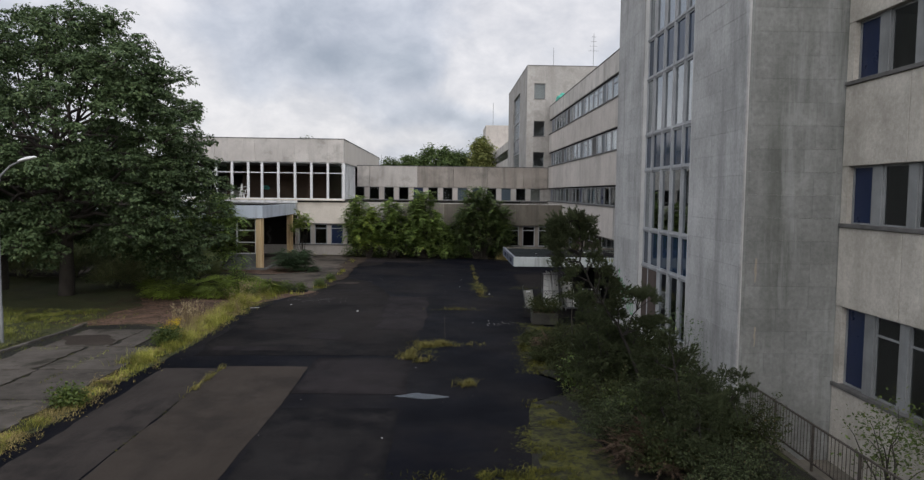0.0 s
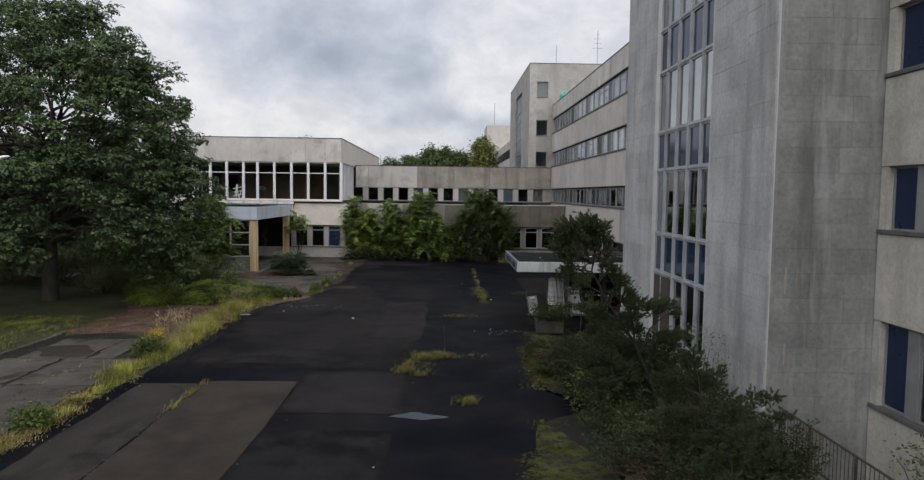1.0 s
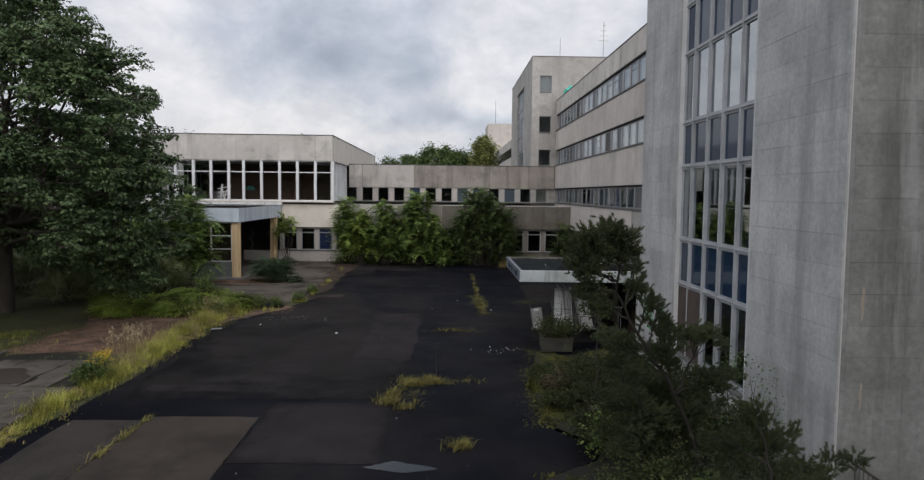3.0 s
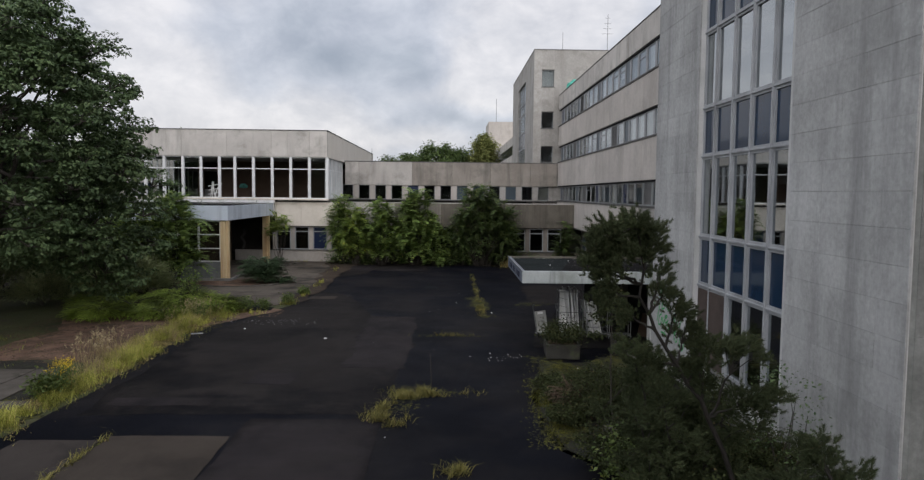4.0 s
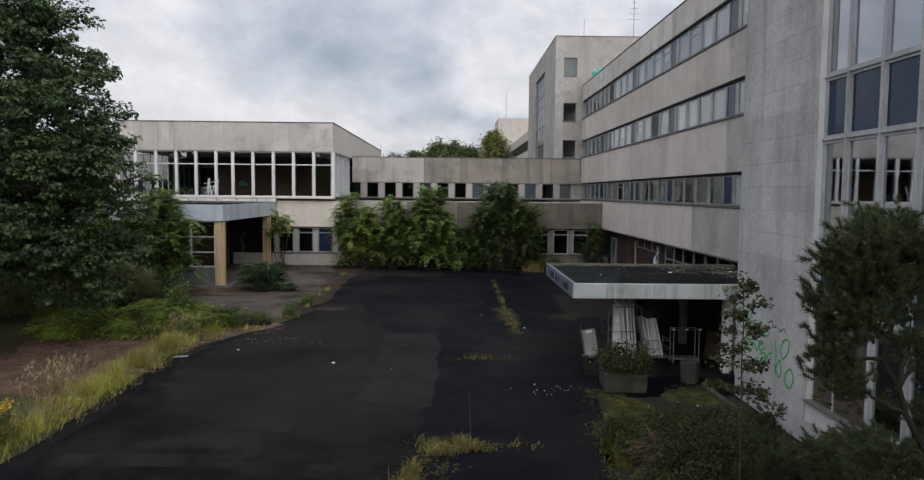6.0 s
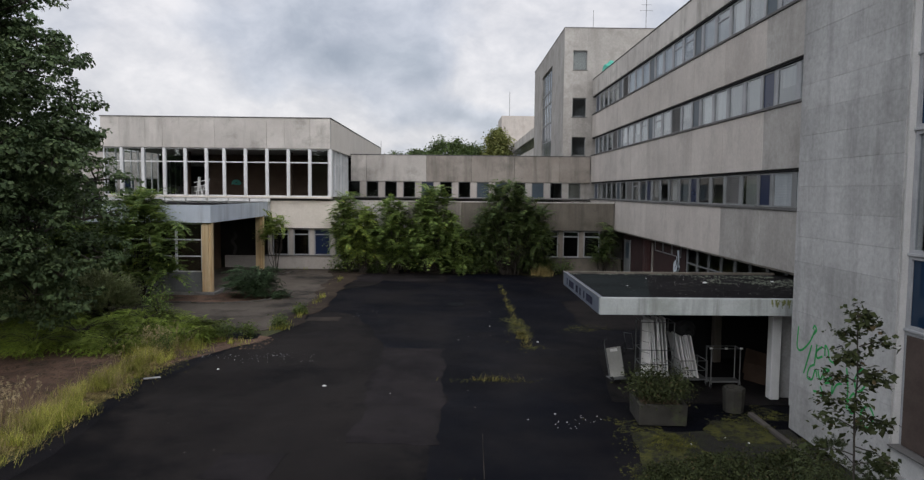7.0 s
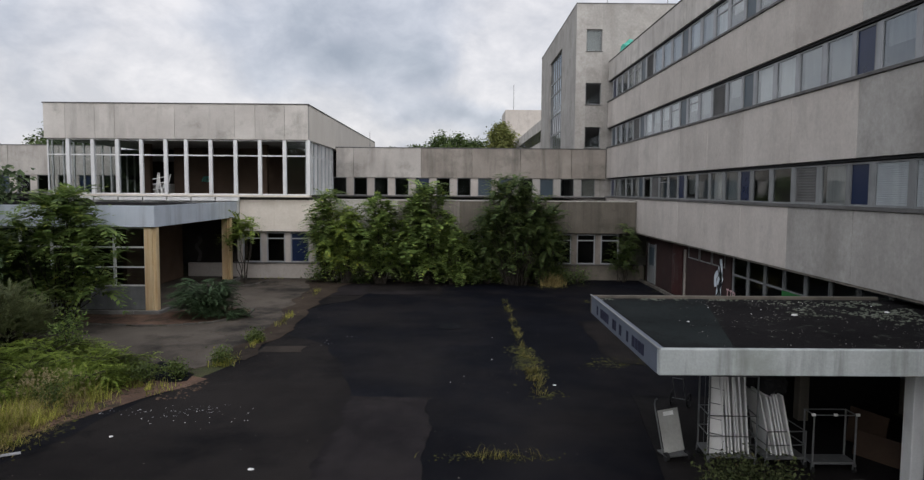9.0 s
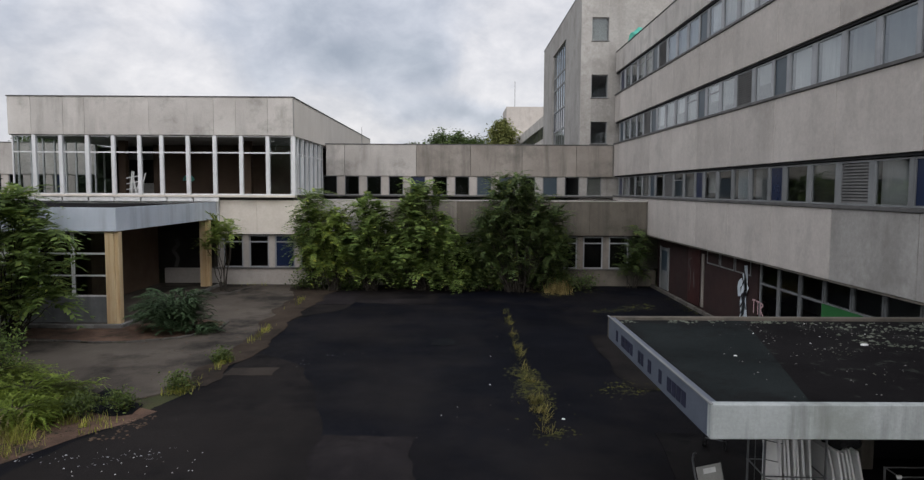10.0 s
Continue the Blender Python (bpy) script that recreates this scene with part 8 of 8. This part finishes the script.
def blades(name, spots, material, label, category, seed, height=(0.2, 0.5), width=0.008, bend=0.5):
    """Grass as one thing: spots are (x, y, spread_x, spread_y, count)."""
    rng = np.random.default_rng(seed)
    P = []
    for x, y, sx, sy, n in spots:
        P.append(np.stack([x + rng.normal(size=n) * sx * 0.55, y + rng.uniform(-1, 1, n) * sy * rng.random(n) ** 0.25 + rng.normal(size=n) * 0.08], 1))
    P = np.concatenate(P)
    keep = np.array([noise.noise(Vector((p[0] * 0.9, p[1] * 0.9, seed))) + 0.6 * noise.noise(Vector((p[0] * 3.1, p[1] * 3.1, seed))) > -0.05 for p in P])
    P = P[keep]
    n = len(P)
    z = np.array([rise(*p) for p in P]) - 0.03
    b = np.column_stack([P, z])
    h = rng.uniform(*height, n) * (0.6 + 0.8 * rng.random(n))
    a = rng.uniform(0, 2 * math.pi, n)
    lean = np.stack([np.cos(a), np.sin(a), np.zeros(n)], 1)
    s = np.stack([-np.sin(a + 0.6), np.cos(a + 0.6), np.zeros(n)], 1) * width
    up = np.array((0, 0, 1.0))
    m = b + up * (h * 0.6)[:, None] + lean * (h * bend * 0.3)[:, None]
    t = b + up * (h * (1 - 0.2 * bend))[:, None] + lean * (h * bend * rng.uniform(0.4, 1.2, n))[:, None]
    V = np.stack([b - s, b + s, m + s * 0.7, m - s * 0.7, t], 1).reshape(-1, 3)
    i = np.arange(n)[:, None] * 5
    F = np.concatenate([i + [[0, 1, 2]], i + [[0, 2, 3]], i + [[3, 2, 4]]], 1).reshape(-1, 3)
    return tagged(put(name, np_mesh(name, V, F, material), None), label, category, "", "stuff")


edge = [(-9.85, y, 0.55, 0.6, 1500) for y in np.arange(-2, 37, 1.1)]
blades("straw", edge, STRAW, "matted brown straw and moss along the forecourt's edge", "grass", 299, (0.02, 0.09), 0.009, 1.7)
edge = [(-9.7, y, 0.32, 0.6, 520) for y in np.arange(-2, 23, 1.1)]
blades("grass", edge, GRASS, "short yellow-green grass along the pavement's edge", "grass", 300, (0.04, 0.16), 0.006, 0.9)
edge = [(-9.85, y, 0.5, 0.7, 1500) for y in np.arange(22, 30, 1.1)] + [(-10.0, y, 0.6, 0.7, 2100) for y in np.arange(30, 36.2, 1.1)] + [(-9.3, 37.0, 0.5, 0.5, 600)]
blades("grass", edge, GRASS, "unmown yellow-green grass along the forecourt's edge", "grass", 306, (0.08, 0.40), 0.005, 0.9)
blades("grass", [(-10.1, y, 0.5, 0.7, 420) for y in np.arange(26, 37, 1.3)], DRYGRASS, "dry grass along the forecourt's edge", "grass", 301, (0.2, 0.55), 0.004)
blades("grass", [(-10.5, 35.8, 0.6, 1.2, 1800), (-9.4, 36.4, 0.5, 0.6, 900)], GRASS, "long mixed grass in front of the junipers", "grass", 307, (0.1, 0.5), 0.005, 0.8)


def plumes(spots, seed):
    """Tall seeding grass: thin stalks that end in pale nodding plumes."""
    rng = np.random.default_rng(seed)
    paths, C = [], []
    for x, y, sx, sy, n in spots:
        for _ in range(n):
            b = np.array((x + rng.normal() * sx, y + rng.normal() * sy, 0))
            b[2] = rise(b[0], b[1]) - 0.04
            e = b + np.array((rng.normal() * 0.12, rng.normal() * 0.12, rng.uniform(0.45, 0.85)))
            paths.append(limb(rng, b, e, 0.004, 0.002, 4, 0.0, 0.03))
            w = rng.normal(size=2) * 0.06
            u = rng.random(16)[:, None]
            C.append(e + u * np.array((w[0], w[1], 0.10)) - np.array((0, 0, 0.03)) + rng.normal(size=(16, 3)) * 0.014)
    t = thing("seeding_grass", (spots[0][0], spots[0][1], rise(spots[0][0], spots[0][1])), "tall seeding grass with pale straw plumes", "grass", "", "stuff")
    v, f = tubes(paths, 3)
    put("stalk", np_mesh("stalk", v, f, DRYGRASS), t)
    v, f = leaves(rng, np.concatenate(C), 0.045, None, 0.8, 0.22)
    put("plume", np_mesh("plume", v, f, PLUME), t)


plumes([(-10.9, 29.4, 0.3, 0.5, 90), (-10.5, 28.0, 0.25, 0.4, 30)], 330)
plumes([(-10.4, 36.1, 0.35, 0.35, 60), (-9.9, 36.6, 0.3, 0.3, 25), (-10.3, 33.2, 0.3, 0.6, 18)], 331)
blades("weeds", [(-8.5, 37.6, 0.6, 0.5, 500), (-7.3, 40.6, 0.3, 0.9, 420), (-7.05, 43.5, 0.16, 1.4, 300), (-7.0, 47, 0.14, 1.6, 180), (-7.2, 53, 0.2, 1.5, 160), (-9.5, 58.5, 3.2, 0.2, 260)], GRASS, "weeds in the joint between path and forecourt", "weeds", 302, (0.06, 0.26))
blades("weeds", [(-0.95, 23.6, 0.42, 1.0, 2400), (0.0, 25.5, 0.85, 0.4, 1900), (-0.6, 24.9, 0.35, 0.5, 900), (0.65, 20.1, 0.25, 0.3, 400), (2.0, 39.5, 0.22, 2.2, 900), (2.0, 46, 0.12, 5.5, 600), (0.8, 33.2, 1.3, 0.1, 200), (-7.03, 20.2, 0.09, 1.9, 420), (0.9, 12.2, 1.2, 0.5, 1100)],
       WEED, "flattened tufts of weeds that grow through the asphalt", "weeds", 303, (0.05, 0.22), 0.008, 1.5)
blades("moss_fringe", [(2.2, 12.5, 0.5, 2.8, 7000), (2.7, 17.4, 0.4, 1.2, 2200), (3.2, 24.0, 0.4, 2.8, 4200), (1.1, 13.2, 1.3, 0.5, 2600), (4.2, 28.2, 0.7, 0.6, 900), (6.6, 28.4, 0.25, 1.4, 500), (2.2, 8, 0.6, 3, 900)], MOSS_TIPS, "low moss and grass along the bed's edge", "moss", 304, (0.03, 0.10), 0.007, 1.6)
blades("lawn_grass", [(-17.0, 30.6, 1.6, 1.8, 7000), (-19, 30, 3.6, 2.5, 9000), (-17.3, 24.5, 1.5, 4.5, 12000), (-22, 26, 3, 5, 7000), (-13.5, 24, 1.8, 0.2, 160), (-12.6, 18, 2.6, 0.18, 200), (-11.6, 20.5, 0.12, 5, 300)], LAWN_BLADES, "rough grass of the lawn and in pavement joints", "grass", 305, (0.04, 0.16), 0.006, 0.9)


blades("dry_weeds", [(4.7, 56.2, 0.5, 0.5, 900), (5.6, 56.8, 0.4, 0.3, 300)], STRAW, "dry brown weeds in front of the wall", "weeds", 308, (0.25, 0.8), 0.008, 0.6)


def goldenrod(x, y, n, seed):
    rng = np.random.default_rng(seed)
    z = rise(x, y)
    t = thing("goldenrod", (x, y, z), "clump of goldenrod in yellow flower", "flowers", "flowering weeds")
    tips = np.column_stack([x + rng.normal(size=n) * 0.22, y + rng.normal(size=n) * 0.22, z + rng.uniform(0.5, 0.8, n)])
    v, f = tubes([limb(rng, (x + rng.normal() * 0.1, y + rng.normal() * 0.1, z - 0.05), p, 0.008, 0.004, 4, 0, 0.03) for p in tips], 4)
    put("stem", np_mesh("stem", v, f, SAPLING), t)
    c = np.repeat(tips, 40, 0) + rng.normal(size=(n * 40, 3)) * np.array((0.07, 0.07, 0.06))
    v, f = leaves(rng, c, 0.035)
    put("blossom", np_mesh("blossom", v, f, FLOWER), t)
    c = np.repeat(tips, 26, 0) * np.array((1, 1, 0)) + np.column_stack([rng.normal(size=n * 26) * 0.1, rng.normal(size=n * 26) * 0.1, z + rng.uniform(0.05, 0.6, n * 26)])
    v, f = leaves(rng, c, 0.1, None, 0.3, 0.25)
    put("foliage", np_mesh("foliage", v, f, SAPLING), t)


goldenrod(-10.05, 25.6, 14, 1)
leaf_shrub("leafy_shrub", (-9.75, 17.9), 0.35, 0.3, 70, 18, 0.09, SAPLING, "green weed clump at the pavement's edge", 310)
leaf_shrub("leafy_shrub", (-10.0, 24.7), 0.45, 0.35, 70, 18, 0.09, SAPLING, "green weed clump at the pavement's edge", 311)

# litter
def crumple(seed, s):
    bm = bmesh.new()
    bmesh.ops.create_icosphere(bm, subdivisions=2, radius=s)
    for v in bm.verts:
        k = 1 + 0.6 * noise.noise(v.co * (3 / s) + Vector((seed, 0, 0)))
        v.co = Vector((v.co.x * k * 1.3, v.co.y * k, max(v.co.z * k * 0.55, -0.2 * s)))
    return to_mesh("crumpled_paper", bm, PAPER)


SCRAPS = [crumple(i, 0.05) for i in range(3)]
LIT = [(-4.1, 32.5, 0.9), (1.95, 30.2, 0.5), (2.5, 38.3, 0.7), (-7.6, 34.2, 0.6), (0.9, 41, 0.5), (5.0, 26.3, 0.5), (4.6, 28.2, 0.5), (5.5, 28.6, 0.5), (5.9, 28.3, 0.5)]
rr = random.Random(8)
for i in range(26):
    LIT.append((rr.uniform(-7.8, -5.0), rr.uniform(35.0, 36.4), rr.uniform(0.1, 0.26)))
for i in range(9):
    LIT.append((rr.uniform(-5, 7), rr.uniform(15, 56), rr.uniform(0.15, 0.35)))
for i in range(22):
    LIT.append((1.9 + 0.05 * i + rr.uniform(-0.1, 0.1), 29.2 + 0.35 * math.sin(i * 0.6) + i * 0.04, rr.uniform(0.1, 0.26)))
for i, (x, y, s) in enumerate(LIT):
    ob = put("litter", SCRAPS[i % 3], None, Matrix.Translation((x, y, rise(x, y) - 0.022)) @ pose(0, 0, 0, 0, 0, i * 77) @ Matrix.Diagonal((s, s, s, 1)))
    tagged(ob, "scrap of white litter on the asphalt", "litter", "scattered litter")
for i, (x, y, s) in enumerate([(6.9, 34.0, 0.9), (5.4, 34.9, 0.35), (9.1, 34.4, 0.8), (4.4, 33.2, 0.4)] + [(rr.uniform(5.2, 9.5), rr.uniform(33.0, 36.0), rr.uniform(0.12, 0.25)) for _ in range(12)]):
    ob = put("litter", SCRAPS[i % 3], None, Matrix.Translation((x, y, 2.745)) @ pose(0, 0, 0, 0, 0, i * 57) @ Matrix.Diagonal((s, s, s, 1)))
    tagged(ob, "scrap of pale litter on the canopy roof", "litter", "litter on the canopy")

plank = thing("plank", (-9.1, 33.1, 0), "short grey-white plank lying at the forecourt's edge", "plank")
part("plank_board", boxes((-0.22, 0.22, -0.06, 0.06, 0.0, 0.025), bevel=0.005), FLAKES, plank, "", pose(-9.1, 33.1, -0.012, 0, 3, 38))

stalk = thing("dry_stalk", (0.05, 26.0, 0), "single tall dry weed stalk", "weed")
part("stem", rod(bmesh.new(), (0.05, 26.0, -0.04), (0.0, 26.05, 0.95), 0.009, 5, 0.004), BARK, stalk)


def flakes(name, spots, material, label, category, seed, size=(0.01, 0.04), base=2.735):
    """Loose flakes and crumbs that lie about: spots are (x, y, spread_x, spread_y, count)."""
    rng = np.random.default_rng(seed)
    V, F = [], []
    for x, y, sx, sy, n in spots:
        for _ in range(n):
            px, py = x + rng.uniform(-1, 1) * sx, y + rng.uniform(-1, 1) * sy
            if noise.noise(Vector((px * 1.7, py * 1.7, seed))) < -0.1:
                continue
            r = rng.uniform(*size) * rng.uniform(0.4, 1)
            z = base if base is not None else rise(px, py) - 0.024
            b, a = len(V), rng.uniform(0, 6.28)
            V += [(px + r * math.cos(a + k * 1.571) * rng.uniform(0.5, 1.3), py + r * math.sin(a + k * 1.571) * rng.uniform(0.5, 1.3), z) for k in range(4)] + [(px, py, z + r * 0.5)]
            F += [(b + k, b + (k + 1) % 4, b + 4) for k in range(4)]
    return tagged(put(name, np_mesh(name, np.array(V), np.array(F), material), None), label, category, "", "stuff")


flakes("paint_flakes", [(-7.4, 35.8, 1.3, 0.35, 75), (-6.6, 36.1, 0.9, 0.35, 45), (-3.9, 43.5, 0.9, 0.8, 22)], FLAKES, "white paint flakes scattered over the asphalt", "debris", 505, (0.010, 0.036), None)
flakes("roof_gravel", [(7.6, 34.6, 2.2, 1.4, 420), (6.6, 33.4, 2.4, 2.4, 260), (8.8, 32.6, 1.0, 1.6, 160)], KERB, "grey crumbs and grit on the canopy's felt", "debris", 501, (0.008, 0.026))
flakes("roof_moss", [(8.4, 34.9, 1.5, 1.1, 500), (9.2, 33.0, 0.8, 2.0, 360), (5.0, 36.0, 1.8, 0.12, 120)], LICHEN, "small grey-green lichen cushions on the canopy's felt", "moss", 502, (0.02, 0.075))
flakes("grit", [(0, 45, 7, 12, 160), (-4, 25, 5, 12, 90), (-9.9, 51, 2.2, 5, 160), (-12.5, 20, 1.8, 7, 160)], KERB_LOW, "grit and crumbs scattered over the asphalt", "debris", 503, (0.008, 0.03), None)
flakes("fallen_leaves", [(-11.0, 46.6, 2.8, 1.2, 260), (-10.3, 56.8, 2.0, 1.6, 420), (-9.6, 51.5, 2.2, 4.5, 380), (-13.5, 32.5, 3.0, 4.0, 2600), (-2, 57.6, 6, 0.8, 500), (4.9, 22, 1.3, 6.5, 500), (-9.2, 44, 2.0, 4.5, 320), (-8.2, 37.6, 1.2, 0.8, 200)], BROWNED, "brown fallen leaves on soil and paving", "leaves", 504, (0.03, 0.07), None)
